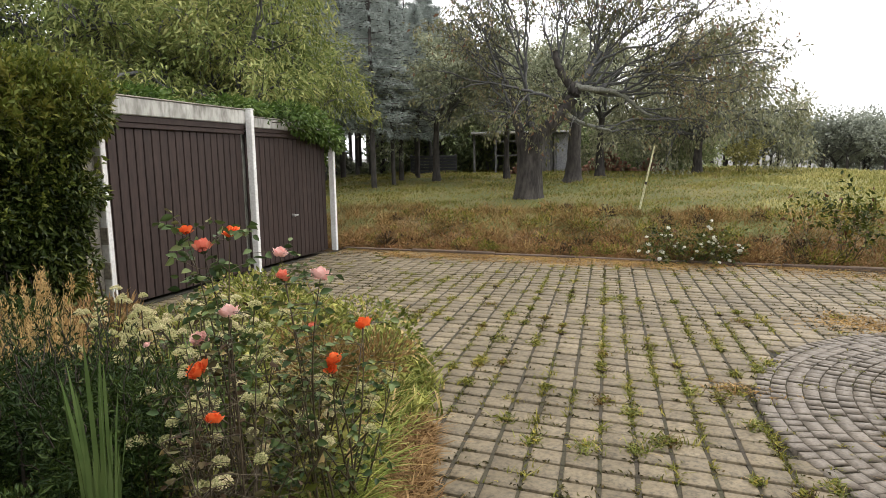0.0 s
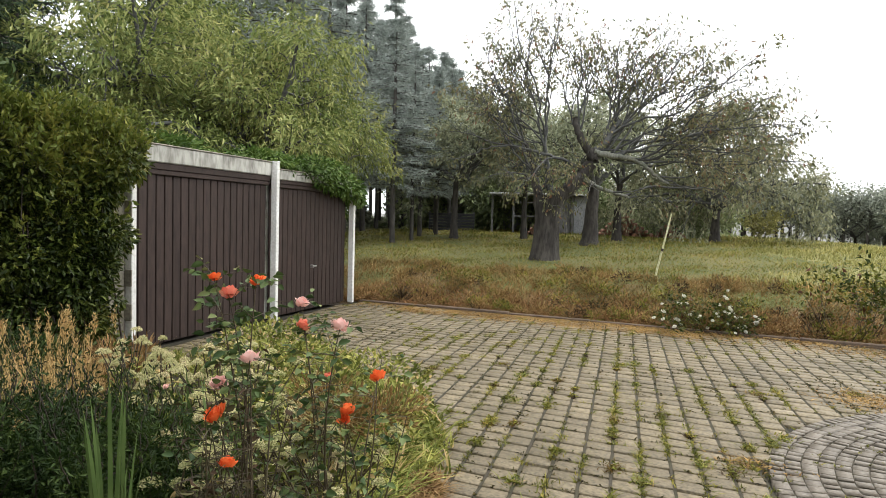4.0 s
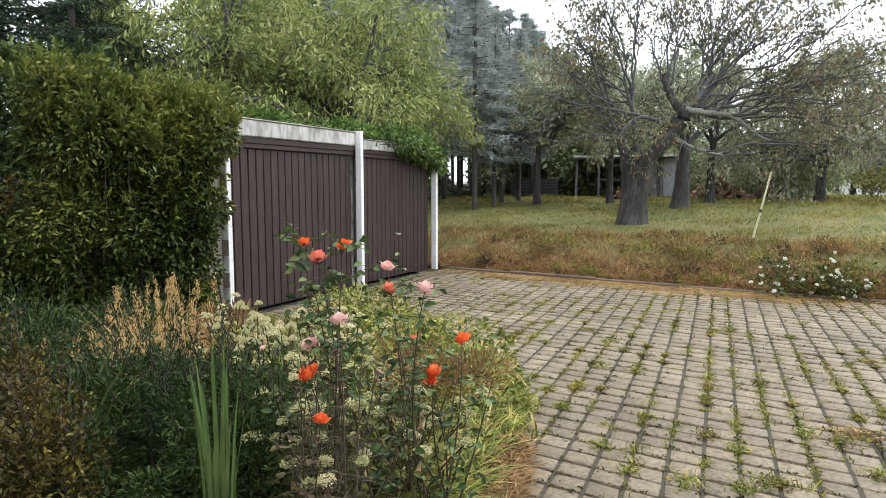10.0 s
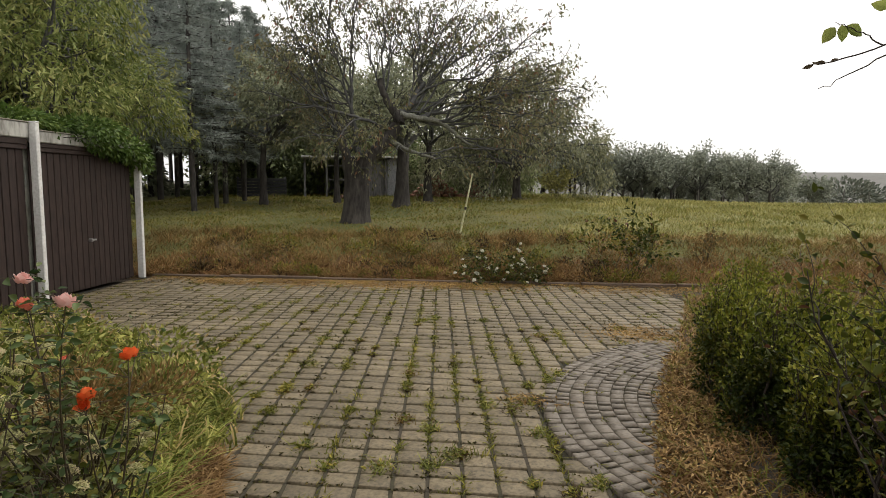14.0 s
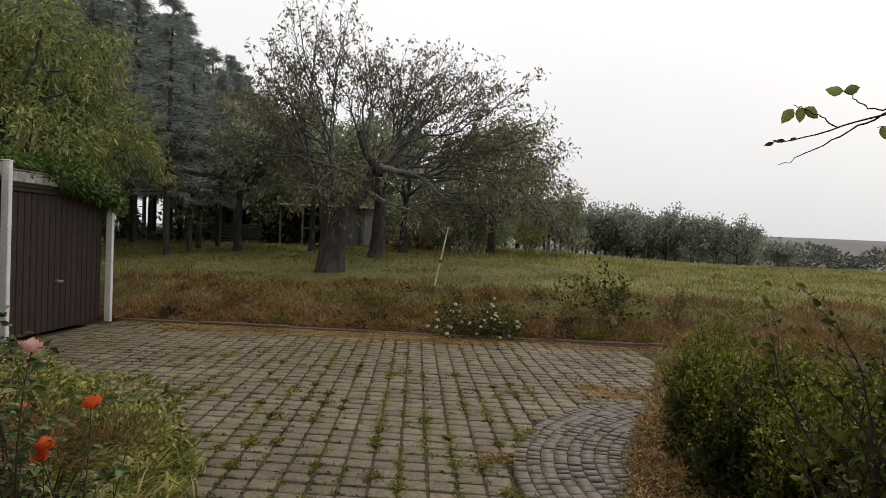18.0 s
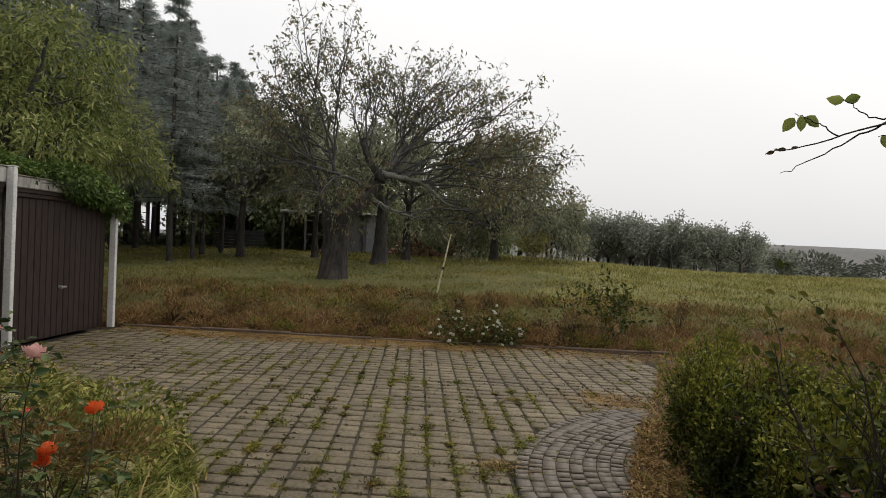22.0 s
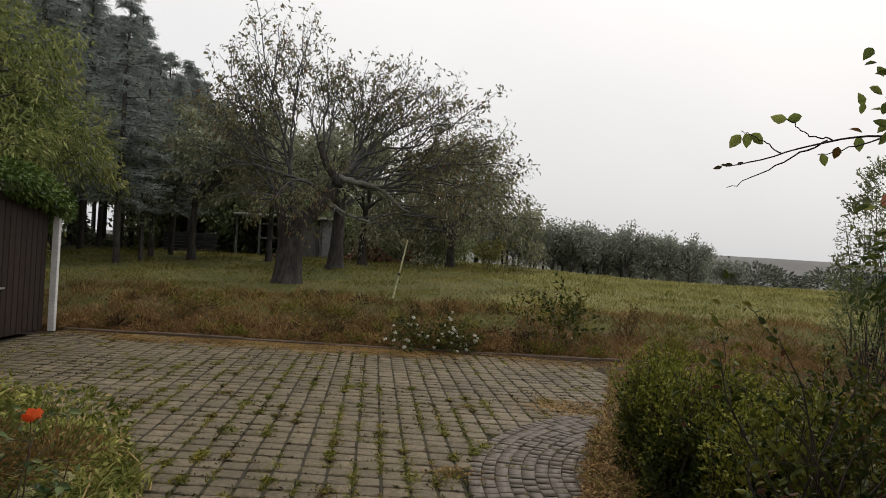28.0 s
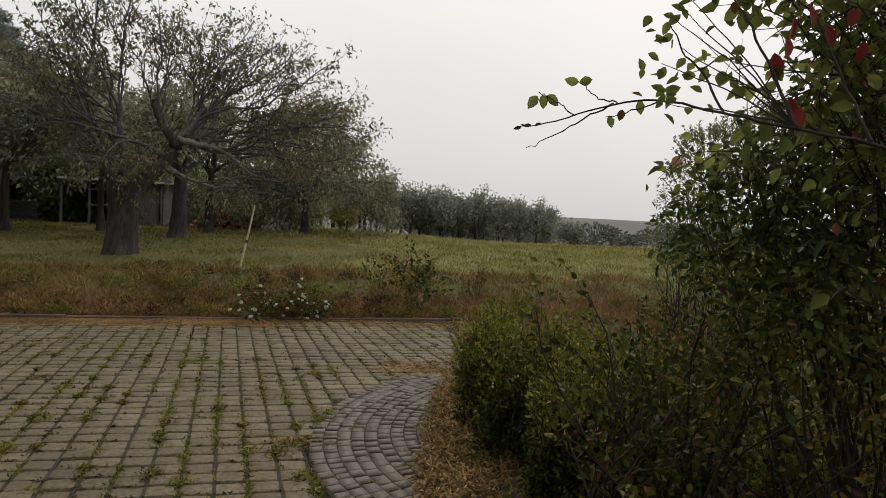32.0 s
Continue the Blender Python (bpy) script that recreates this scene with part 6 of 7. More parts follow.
lx = np.interp(lit[:, 1], [3.0, 3.8, 4.6, 5.8, 7.6], [0.5, 0.52, 0.58, 0.72, 1.0])
lit = lit[(lit[:, 0] > lx - 0.06 * RNG.random(14000)) & (lit[:, 0] < lx + 0.45)]
link("leaf_litter", leaves_mesh("leaf_litter", lit, RNG.normal(size=lit.shape) * [1, 1, 0.3] + np.array([0, 0, 0.15]), RNG.uniform(0.02, 0.055, len(lit)), 0.016, curl=0.35), M["l_rust"], None, "matted rusty fallen leaves along the paving", "stuff")
pale = RNG.random(len(lit)) < 0.3
link("leaf_litter", leaves_mesh("leaf_litter", lit[pale] + [0, 0, 0.012], RNG.normal(size=(int(pale.sum()), 3)) * [1, 1, 0.3] + np.array([0, 0, 0.2]), RNG.uniform(0.02, 0.05, int(pale.sum())), 0.016, curl=0.35), M["l_straw"], None, "pale dry fallen leaves along the paving", "stuff")
P, u, v = scatter(14000, 8.6, 17, -4.5, 0.5, 43)
sel = (P[:, 0] > np.interp(P[:, 1], [5, 7.6, 9.3, 11], [0.9, 1.1, 1.3, 1.4]) + 0.1)
link("bed_grass", blades_mesh("bed_grass", P[sel], 0.22, 0.011, 0.8, 0.6, 2), M["l_bank"], None, "rough grass behind the clipped bush", "stuff")


def stem_rose(x, y, h, r, n, label, leaf="l_shrub", size=0.032, blooms=0, foot=0.1):
    """An old leggy shrub with dark stems."""
    t = thing("rose_bush", pose(x, y, 0.02), label, "rose", "leggy roses")
    tb, sites = Tubes(6), []
    for i in range(n):
        a = random.uniform(0, 6.283)
        ramify(tb, sites, (random.gauss(0, foot), random.gauss(0, foot), 0), (math.cos(a) * r, math.sin(a) * r, h), h * random.uniform(0.75, 1.1), 0.011, 1, 0.75, 0.3, 6, 0.2, 7, 0.25, 0.4)
    link("twig_work", tb.mesh("twig_work"), M["twig"], t)
    leaves_on("foliage", sites, 2, size, size * 0.6, M[leaf], t, six=True, jit=0.02, keep=0.85)
    return t


stem_rose(1.38, 2.75, 1.3, 0.45, 8, "leggy old rose bush with dark bare stems", size=0.042)
stem_rose(1.85, 2.6, 1.4, 0.5, 7, "leggy old rose bush with sparse leaves", size=0.042)
stem_rose(1.75, 3.1, 1.3, 0.4, 7, "leggy old rose bush leaning over the box", size=0.042)

hedge("golden_shrub", lobes([(2.9, 3.6, 0.35, 0.5, 0.5, 0.45), (3.3, 4.4, 0.4, 0.6, 0.6, 0.5), (2.5, 2.9, 0.25, 0.4, 0.4, 0.35)], 60, 0.1, 0.2), 9000, "l_fill", 0.05, "low yellow-green shrub behind the tall one", "shrub", stems=50, sprigs=120, width=0.45)

# the overhanging shrub
BIG = thing("tall_shrub", pose(2.35, 2.25, 0.0), "tall spreading shrub with thinning green and red leaves", "shrub")
sites = []
for i in range(13):
    tb = Tubes(6)
    a = random.uniform(-1.2, 1.5)
    ramify(tb, sites, (random.gauss(0, 0.1), random.gauss(0, 0.1), 0), (math.cos(a) * 0.4 + 0.02, math.sin(a) * 0.4, 1.2), random.uniform(1.7, 2.4), 0.011, 2, 0.8, 0.1, 5, 0.1, 7, 0.35, 0.4)
    link("stem", tb.mesh("stem"), M["twig"], BIG)
arch = []
for pts in ([(2.35, 2.2, 1.2), (2.1, 2.1, 1.7), (1.8, 1.95, 2.05), (1.55, 1.9, 2.22), (1.35, 1.95, 2.35)], [(2.4, 2.3, 1.0), (2.25, 2.4, 1.5), (2.05, 2.45, 1.75), (1.85, 2.5, 1.85)], [(2.4, 2.2, 1.4), (2.2, 2.0, 1.9), (1.95, 1.9, 2.25), (1.65, 1.85, 2.42)], [(2.5, 2.1, 1.3), (2.3, 1.9, 1.8), (2.05, 1.8, 2.1), (1.75, 1.78, 2.2)], [(2.4, 2.3, 1.3), (2.2, 2.1, 1.65), (1.95, 2.0, 1.85), (1.7, 1.95, 1.98)], [(2.4, 2.4, 1.3), (2.3, 2.5, 1.9), (2.15, 2.5, 2.3), (1.9, 2.45, 2.6)], [(2.3, 2.2, 1.6), (2.1, 2.1, 2.1), (1.9, 2.1, 2.35), (1.6, 2.15, 2.45)], [(2.3, 2.1, 1.5), (2.05, 1.9, 1.95), (1.85, 1.85, 2.15), (1.6, 1.9, 2.3)], [(2.3, 2.3, 1.6), (2.15, 2.25, 2.0), (1.95, 2.2, 2.2), (1.75, 2.2, 2.2)]):
    tb = Tubes(6)
    pts = [Vector(((p[0] - 2.35) * 0.78, p[1] - 2.25, p[2])) for p in pts]
    k = np.linspace(0, len(pts) - 1, 14)
    tb.add(np.stack([np.interp(k, np.arange(len(pts)), [p[i] for p in pts]) for i in range(3)], 1), np.linspace(0.009, 0.003, 14))
    for p, q in zip(pts[1:], pts[2:] + [pts[-1] * 2 - pts[-2]]):
        for _ in range(4):
            ramify(tb, arch, p.lerp(q, random.random()), (random.gauss(0, 0.6) - 0.2, random.gauss(0, 0.6), random.gauss(0.5, 0.5)), random.uniform(0.25, 0.45), 0.004, 1, 0.8, 0.1, 4, 0.15, 4, 0.3, 0.5)
    link("stem", tb.mesh("stem"), M["twig"], BIG)
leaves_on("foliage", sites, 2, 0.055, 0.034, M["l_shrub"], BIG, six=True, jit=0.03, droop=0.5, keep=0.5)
# leaves against the sky take the lighter, back-lit tone
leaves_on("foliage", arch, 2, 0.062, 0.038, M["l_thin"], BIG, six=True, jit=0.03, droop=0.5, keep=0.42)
P, D = mound(420, [(1.72, 2.5, 1.2, 0.28, 0.3, 0.5), (1.95, 2.4, 1.7, 0.3, 0.3, 0.45), (1.78, 2.6, 0.7, 0.32, 0.3, 0.45), (2.1, 2.3, 2.2, 0.35, 0.3, 0.4)], 0.9)
link("outer_foliage", leaves_mesh("outer_foliage", P - np.array([2.35, 2.25, 0]), D + RNG.normal(size=P.shape) * 0.8 + np.array([0, 0, -0.3]), RNG.uniform(0.03, 0.06, len(P)), 0.026, six=True), M["l_shrub"], BIG)
P, D = mound(1300, [(2.15, 3.0, 1.15, 0.35, 0.4, 0.5), (2.5, 3.2, 1.3, 0.5, 0.5, 0.55), (2.4, 2.5, 0.8, 0.5, 0.5, 0.6), (3.0, 3.4, 1.5, 0.6, 0.6, 0.7), (2.25, 2.95, 1.65, 0.3, 0.3, 0.25)], 0.6)
link("inner_foliage", leaves_mesh("inner_foliage", P - np.array([2.35, 2.25, 0]), D + RNG.normal(size=P.shape) * 0.8 + np.array([0, 0, -0.3]), RNG.uniform(0.035, 0.075, len(P)), 0.03, six=True), M["l_shrub"], BIG)

P, D = mound(170, [(1.95, 2.1, 2.3, 0.22, 0.25, 0.22), (2.15, 2.25, 2.55, 0.3, 0.3, 0.3), (1.85, 2.0, 1.95, 0.2, 0.2, 0.2)], 0.9)
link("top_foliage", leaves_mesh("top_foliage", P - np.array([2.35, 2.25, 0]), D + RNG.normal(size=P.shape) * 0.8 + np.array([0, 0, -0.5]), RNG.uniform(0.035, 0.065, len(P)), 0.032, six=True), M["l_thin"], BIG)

# thin arching shoots over the bed
upper = []
for e in ((1.4, 1.85, 2.24), (1.46, 1.85, 2.1), (1.5, 1.82, 2.28), (1.58, 1.84, 2.1), (1.6, 1.8, 2.26), (1.7, 1.84, 2.1), (1.58, 1.92, 2.0), (1.7, 1.85, 1.97), (1.5, 2.0, 2.36), (1.66, 1.9, 2.4), (1.36, 1.95, 2.06)):
    e = Vector(e) - Vector((2.35, 2.25, 0))
    b = Vector((random.gauss(-0.1, 0.08), random.gauss(0, 0.08), random.uniform(1.2, 1.7)))
    ctl = b.lerp(e, 0.5) + Vector((0.05, 0, 0.18))
    pts = [b.lerp(ctl, k / 11).lerp(ctl.lerp(e, k / 11), k / 11) + Vector((random.gauss(0, 0.006), random.gauss(0, 0.006), random.gauss(0, 0.006))) for k in range(12)]
    tb = Tubes(6)
    tb.add([tuple(q) for q in pts], np.linspace(0.006, 0.0018, 12), 6)
    for k in range(3, 12):
        for _ in range(2):
            ramify(tb, upper, pts[k], (random.gauss(-0.3, 0.6), random.gauss(0, 0.6), random.gauss(0.3, 0.6)), random.uniform(0.1, 0.26), 0.0022, 0, 0.8, 0.1, 3, 0.16, 4)
    link("stem", tb.mesh("stem"), M["twig"], BIG)
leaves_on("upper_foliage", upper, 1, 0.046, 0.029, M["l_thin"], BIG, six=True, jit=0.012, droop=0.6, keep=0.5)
# its leafy lower side
near = [(1.74, 3.06, 1.6, 0.2, 0.2, 0.25), (1.84, 2.99, 1.84, 0.22, 0.2, 0.22), (1.9, 2.84, 1.95, 0.2, 0.2, 0.2), (1.86, 2.88, 1.5, 0.25, 0.25, 0.25), (1.95, 2.74, 1.66, 0.25, 0.25, 0.25), (2.05, 2.6, 1.85, 0.25, 0.25, 0.25), (2.05, 2.5, 1.55, 0.25, 0.25, 0.25), (1.93, 2.55, 1.34, 0.25, 0.25, 0.25), (2.0, 2.4, 1.3, 0.3, 0.3, 0.3), (2.1, 2.66, 2.05, 0.2, 0.2, 0.16), (2.3, 2.7, 1.6, 0.35, 0.35, 0.5), (2.35, 2.6, 1.1, 0.35, 0.35, 0.3), (2.1, 2.85, 2.06, 0.2, 0.2, 0.16), (2.24, 2.76, 2.16, 0.22, 0.2, 0.18), (2.36, 2.7, 2.24, 0.22, 0.2, 0.2), (2.3, 2.76, 1.9, 0.25, 0.22, 0.22), (2.14, 2.86, 1.8, 0.22, 0.2, 0.22)]
P, D = mound(5600, near, 0.9)
link("lower_foliage", leaves_mesh("lower_foliage", P - np.array([2.35, 2.25, 0]), D + RNG.normal(size=P.shape) * 0.8 + np.array([0, 0, -0.3]), RNG.uniform(0.026, 0.056, len(P)), 0.025, six=True), M["l_fresh"], BIG)
tb = Tubes(5)
for x, y, z, a, b, c in near * 2:
    e = Vector((x - 2.35 + random.gauss(0, a * 0.6), y - 2.25 + random.gauss(0, a * 0.6), z + c * 0.9))
    f = Vector((random.gauss(-0.05, 0.1), random.gauss(0.1, 0.1), 0.0))
    tb.add([tuple(f.lerp(e, k / 6) + Vector((random.gauss(0, 0.015), random.gauss(0, 0.015), 0))) for k in range(7)], np.linspace(0.009, 0.002, 7), 5)
link("stem", tb.mesh("stem"), M["twig"], BIG)

# the long twig that reaches out against the sky
TW = thing("overhanging_twig", pose(1.9, 1.5, 1.7), "thin dark twig with a few green leaves against the sky", "branch")
o = Vector((1.9, 1.5, 1.7))


def twig(pts, r0, r1):
    pts = [Vector(p) - o for p in pts]
    k = np.linspace(0, len(pts) - 1, len(pts) * 4)
    f = np.stack([np.interp(k, np.arange(len(pts)), [p[i] for p in pts]) for i in range(3)], 1) + RNG.normal(size=(len(k), 3)) * 0.002
    tb = Tubes(6)
    tb.add(f, np.linspace(r0, r1, len(k)), 6)
    link("stem", tb.mesh("stem"), M["twig"], TW)


twig([(1.9, 1.5, 1.7), (1.54, 1.62, 1.85), (1.33, 1.75, 1.91), (1.2, 1.82, 1.955), (1.07, 1.87, 1.985), (0.94, 1.92, 1.965), (0.8, 1.95, 1.915), (0.7, 1.97, 1.895)], 0.0055, 0.0014)
twig([(0.98, 1.91, 1.975), (0.9, 1.94, 1.93), (0.8, 1.96, 1.87), (0.74, 1.97, 1.84)], 0.003, 0.001)
twig([(0.87, 1.94, 1.94), (0.83, 1.94, 1.965), (0.79, 1.94, 1.99), (0.76, 1.94, 2.0)], 0.002, 0.001)
twig([(0.99, 1.91, 1.977), (0.95, 1.93, 1.985), (0.91, 1.94, 2.01), (0.88, 1.94, 2.038)], 0.0025, 0.001)
twig([(1.1, 1.86, 1.98), (1.02, 1.9, 1.95), (0.96, 1.93, 1.935)], 0.0025, 0.001)
twig([(1.25, 1.8, 1.94), (1.2, 1.83, 2.05), (1.15, 1.86, 2.12), (1.12, 1.88, 2.2)], 0.004, 0.0015)
twig([(1.4, 1.7, 1.89), (1.35, 1.75, 2.05), (1.3, 1.8, 2.2), (1.26, 1.85, 2.3)], 0.005, 0.002)
twig([(1.54, 1.62, 1.85), (1.5, 1.68, 2.02), (1.45, 1.72, 2.18), (1.38, 1.74, 2.26)], 0.004, 0.002)
twig([(1.4, 1.72, 1.9), (1.265, 1.8, 2.000), (1.090, 1.86, 2.081)], 0.003, 0.001)
twig([(1.4, 1.72, 1.9), (1.292, 1.8, 2.023), (1.144, 1.86, 2.126)], 0.003, 0.001)
twig([(1.4, 1.72, 1.9), (1.276, 1.8, 2.068), (1.112, 1.86, 2.216)], 0.003, 0.001)
twig([(1.4, 1.72, 1.9), (1.296, 1.8, 2.098), (1.151, 1.86, 2.276)], 0.003, 0.001)
twig([(1.4, 1.72, 1.9), (1.274, 1.8, 1.944), (1.109, 1.86, 1.968)], 0.003, 0.001)
twig([(1.4, 1.72, 1.9), (1.285, 1.8, 2.083), (1.131, 1.86, 2.246)], 0.003, 0.001)


def leaf_part(p, d, ln, material="l_thin", wide=0.55, label=""):
    face = np.array([[random.gauss(0, 0.35), -1.0, 0.35 + random.gauss(0, 0.35)]])
    me = leaves_mesh("leaf", np.array([Vector(p) - o]), np.array([d]), np.array([ln]), np.array([ln * wide]), 0.18, True, 0.15, face)
    return link("leaf", me, M[material], TW, label)


for p, d in (((0.76, 1.94, 1.99), (-0.55, 0, -0.75)), ((0.775, 1.94, 1.995), (0.1, 0, -0.9)), ((0.785, 1.94, 1.992), (0.75, 0.1, -0.45)), ((0.88, 1.94, 2.035), (-0.8, 0, 0.1)), ((0.88, 1.94, 2.035), (0.8, 0, 0.2)),
             ((0.97, 1.93, 1.94), (0.2, 0, -0.5)), ((1.12, 1.88, 2.15), (-0.9, 0.1, 0.1)), ((1.13, 1.88, 2.17), (-0.8, 0.2, -0.4)), ((1.16, 1.86, 2.1), (-0.6, 0, -0.7)),
             ((1.2, 1.83, 2.0), (-0.8, 0, 0.4)), ((1.24, 1.82, 2.02), (0.2, 0, 0.9)), ((1.3, 1.8, 2.12), (-0.7, 0, -0.3)), ((1.32, 1.78, 2.2), (-0.4, 0, 0.8)), ((1.36, 1.76, 2.06), (0.5, 0, -0.6)), ((1.28, 1.8, 1.98), (0.4, 0, 0.6)), ((1.42, 1.72, 2.0), (-0.5, 0, 0.6)), ((1.46, 1.7, 2.1), (0.6, 0, 0.3))):
    leaf_part(p, d, random.uniform(0.034, 0.05), wide=0.68)
for p, d in (((0.75, 1.96, 1.905), (-0.9, 0.1, 0.1)), ((0.735, 1.96, 1.9), (-0.6, 0.1, 0.35)), ((0.76, 1.96, 1.905), (0.5, 0.1, 0.35)), ((0.72, 1.96, 1.9), (-0.8, 0, -0.2))):
    leaf_part(p, d, random.uniform(0.018, 0.026), "l_dead", 0.5, "shrivelled brown leaf")
for p in ((1.09, 1.86, 2.081), (1.135, 1.86, 2.021), (1.144, 1.86, 2.126), (1.179, 1.86, 1.962), (1.112, 1.86, 2.216), (1.07, 1.86, 2.216), (1.151, 1.86, 2.276), (1.062, 1.86, 2.088), (1.109, 1.86, 1.968), (1.154, 1.86, 2.059), (1.131, 1.86, 2.246), (1.122, 1.86, 1.999)):
    for _ in range(3):
        q = (p[0] + random.gauss(0, 0.022), p[1] + random.gauss(0, 0.03), p[2] + random.gauss(0, 0.02))
        leaf_part(q, (random.gauss(-0.3, 0.6), random.gauss(0, 0.3), random.gauss(-0.3, 0.6)), random.uniform(0.03, 0.046), wide=0.62)
for p, d in (((1.0, 1.9, 1.955), (-0.2, 0, -0.9)), ((1.05, 1.88, 1.99), (-0.7, 0, 0.3)), ((1.27, 1.82, 2.25), (0.2, 0, -0.9))):
    leaf_part(p, d, 0.034, "l_gold", 0.7, "orange-brown autumn leaf")
for p in ((1.42, 1.72, 2.22), (1.46, 1.7, 2.16), (1.38, 1.74, 2.14), (1.52, 1.68, 2.2), (1.4, 1.74, 1.98), (1.55, 1.68, 2.12), (1.36, 1.76, 2.1), (1.39, 1.73, 2.19), (1.42, 1.75, 1.96)):
    leaf_part(p, (random.gauss(0, 0.4), random.gauss(0, 0.3), -1), random.uniform(0.052, 0.078), "l_red", 0.6, "dark red autumn leaf")

lil = [(4.95, 10.0, 0.7, 0.75, 0.7, 0.7), (5.1, 10.1, 1.5, 0.8, 0.7, 0.7), (5.0, 10.0, 2.2, 0.62, 0.6, 0.6), (5.35, 10.2, 2.75, 0.6, 0.6, 0.55), (5.9, 10.2, 1.0, 0.8, 0.8, 0.9), (6.0, 10.2, 2.2, 0.8, 0.8, 0.8), (6.6, 10.4, 3.0, 0.8, 0.8, 0.8), (4.6, 9.6, 1.0, 0.4, 0.4, 0.4), (7.0, 10.2, 1.5, 0.9, 0.9, 1.3)]
hedge("lilac_bush", lil, 15000, "l_lilac", 0.055, "tall loose grey-green bush beyond the flower bed", "bush", stems=70, sprigs=420, width=0.42)

# ---- paving ----
COL = Vector((-math.sin(radians(15.5)), math.cos(radians(15.5)), 0)) * 0.161
ROW = Vector((math.cos(radians(8.5)), math.sin(radians(8.5)), 0)) * 0.19
ORIG = Vector((-0.84, 3.69, 0))
ARC = (2.15, 4.85)
ARC_R = 2.33

bm = bmesh.new()
slab = [bm.verts.new((x, y, -0.012)) for x, y in ((-7.6, 9.2), (1.4, 10.5), (1.2, -3.2), (-1.6, -3.2), (-2.2, 2.0), (-7.0, 3.4))]
bm.faces.new(slab)
bmesh.ops.recalc_face_normals(bm, faces=bm.faces)
if bm.faces[:][0].normal.z < 0:
    bmesh.ops.reverse_faces(bm, faces=bm.faces[:])
pavement = part("pavement", bm, M["joint"], None, "worn grey paving with mossy weed-grown joints", "structure")


def paver_data(sx, sy, bev=0.007, seed=0):
    """Corner rows and faces of one softened block, top at z = 0, sheared like the laying pattern."""
    r = np.random.default_rng(seed)
    ex, ey = np.array(ROW.normalized()) * sx / 2, np.array(COL.normalized()) * sy / 2
    V = []
    for z, s in ((-0.05, 1.0), (-bev, 1.0), (0.0, 1 - bev * 2.2 / min(sx, sy))):
        for a, b in ((-1, -1), (1, -1), (1, 1), (-1, 1)):
            V.append(ex * a * s + ey * b * s + np.array([0, 0, z]) + r.normal(size=3) * [0.0025, 0.0025, 0.0008])
    F = [(8, 9, 10, 11)]
    for k in (0, 4):
        for i in range(4):
            j = (i + 1) % 4
            F.append((k + i, k + j, k + 4 + j, k + 4 + i))
    return np.array(V), np.array(F)


variants = [paver_data(0.168, 0.136, 0.004, seed=i) for i in range(8)]
paver_meshes = [mesh_np("paver", V, F) for V, F in variants]
for me in paver_meshes:
    me.materials.append(M["paver"])
rp = random.Random(17)
near, rest, centres = [], [], []
for i in range(-44, 18):
    for j in range(-46, 48):
        q = ORIG + ROW * (i + 0.5) + COL * (j + 0.5)
        x, y = q.x, q.y
        u, v = kerb_uv(x, y)
        if v > -0.12 or y < -3 or not garage_side(x - 0.12, y) or in_poly(x + 0.12, y, LEFT_BED) or in_poly(x, y, RIGHT_BED):
            continue
        rr = math.hypot(x - ARC[0], y - ARC[1])
        if rr < ARC_R + 0.075 and 2.4 < y < 6.75:
            continue
        tilt = (rp.gauss(0, 0.012), rp.gauss(0, 0.012))
        item = (x, y, rp.gauss(0, 0.0025) + 0.012, tilt, rp.randrange(8))
        centres.append((x, y))
        near.append(item)
near.sort(key=lambda a: (a[0] + 0.6) ** 2 + (a[1] - 3.2) ** 2)
near, rest = [a for a in near if a[1] > 1.6][:300], [a for a in near if a[1] <= 1.6] + [a for a in near if a[1] > 1.6][300:]
for x, y, z, tilt, k in near:
    ob = new("paver", paver_meshes[k])
    ob.parent = pavement
    ob.location, ob.rotation_euler = (x, y, z), (tilt[0], tilt[1], 0)
VV, FF, nb = [], [], 0
for x, y, z, tilt, k in rest:
    V, F = variants[k]
    W = V + np.array([x, y, z])
    W[:, 2] += V[:, 1] * tilt[0] - V[:, 0] * tilt[1]
    VV.append(W)
    FF.append(F + nb)
    nb += len(V)
soil, side = [], np.array(COL.normalized()) * 0.083
wide = np.array(ROW.normalized()) * 0.0115
for x, y in centres:
    c = np.array([x, y, 0.0075]) + np.array(ROW) * 0.5
    soil += [c - wide - side, c + wide - side, c + wide + side, c - wide + side]
link("joint_soil", mesh_np("joint_soil", np.array(soil), np.arange(len(soil)).reshape(-1, 4)), M["sand"], pavement, "", "stuff")
link("far_pavers", mesh_np("far_pavers", np.concatenate(VV), np.concatenate(FF)), M["paver"], pavement, "", "stuff")

# setts laid in arcs, bedded in grey sand
fan = [(ARC[0], ARC[1], 0.012)] + [(ARC[0] + (ARC_R + 0.06) * math.cos(radians(a)), ARC[1] + (ARC_R + 0.06) * math.sin(radians(a)), 0.012) for a in range(128, 262, 3)]
link("sett_bed", mesh_np("sett_bed", np.array(fan), np.array([(0, i, i + 1) for i in range(1, len(fan) - 1)])), M["sand"], pavement)
SETT_L = (0.07, 0.085, 0.1, 0.115, 0.132)
setts = []
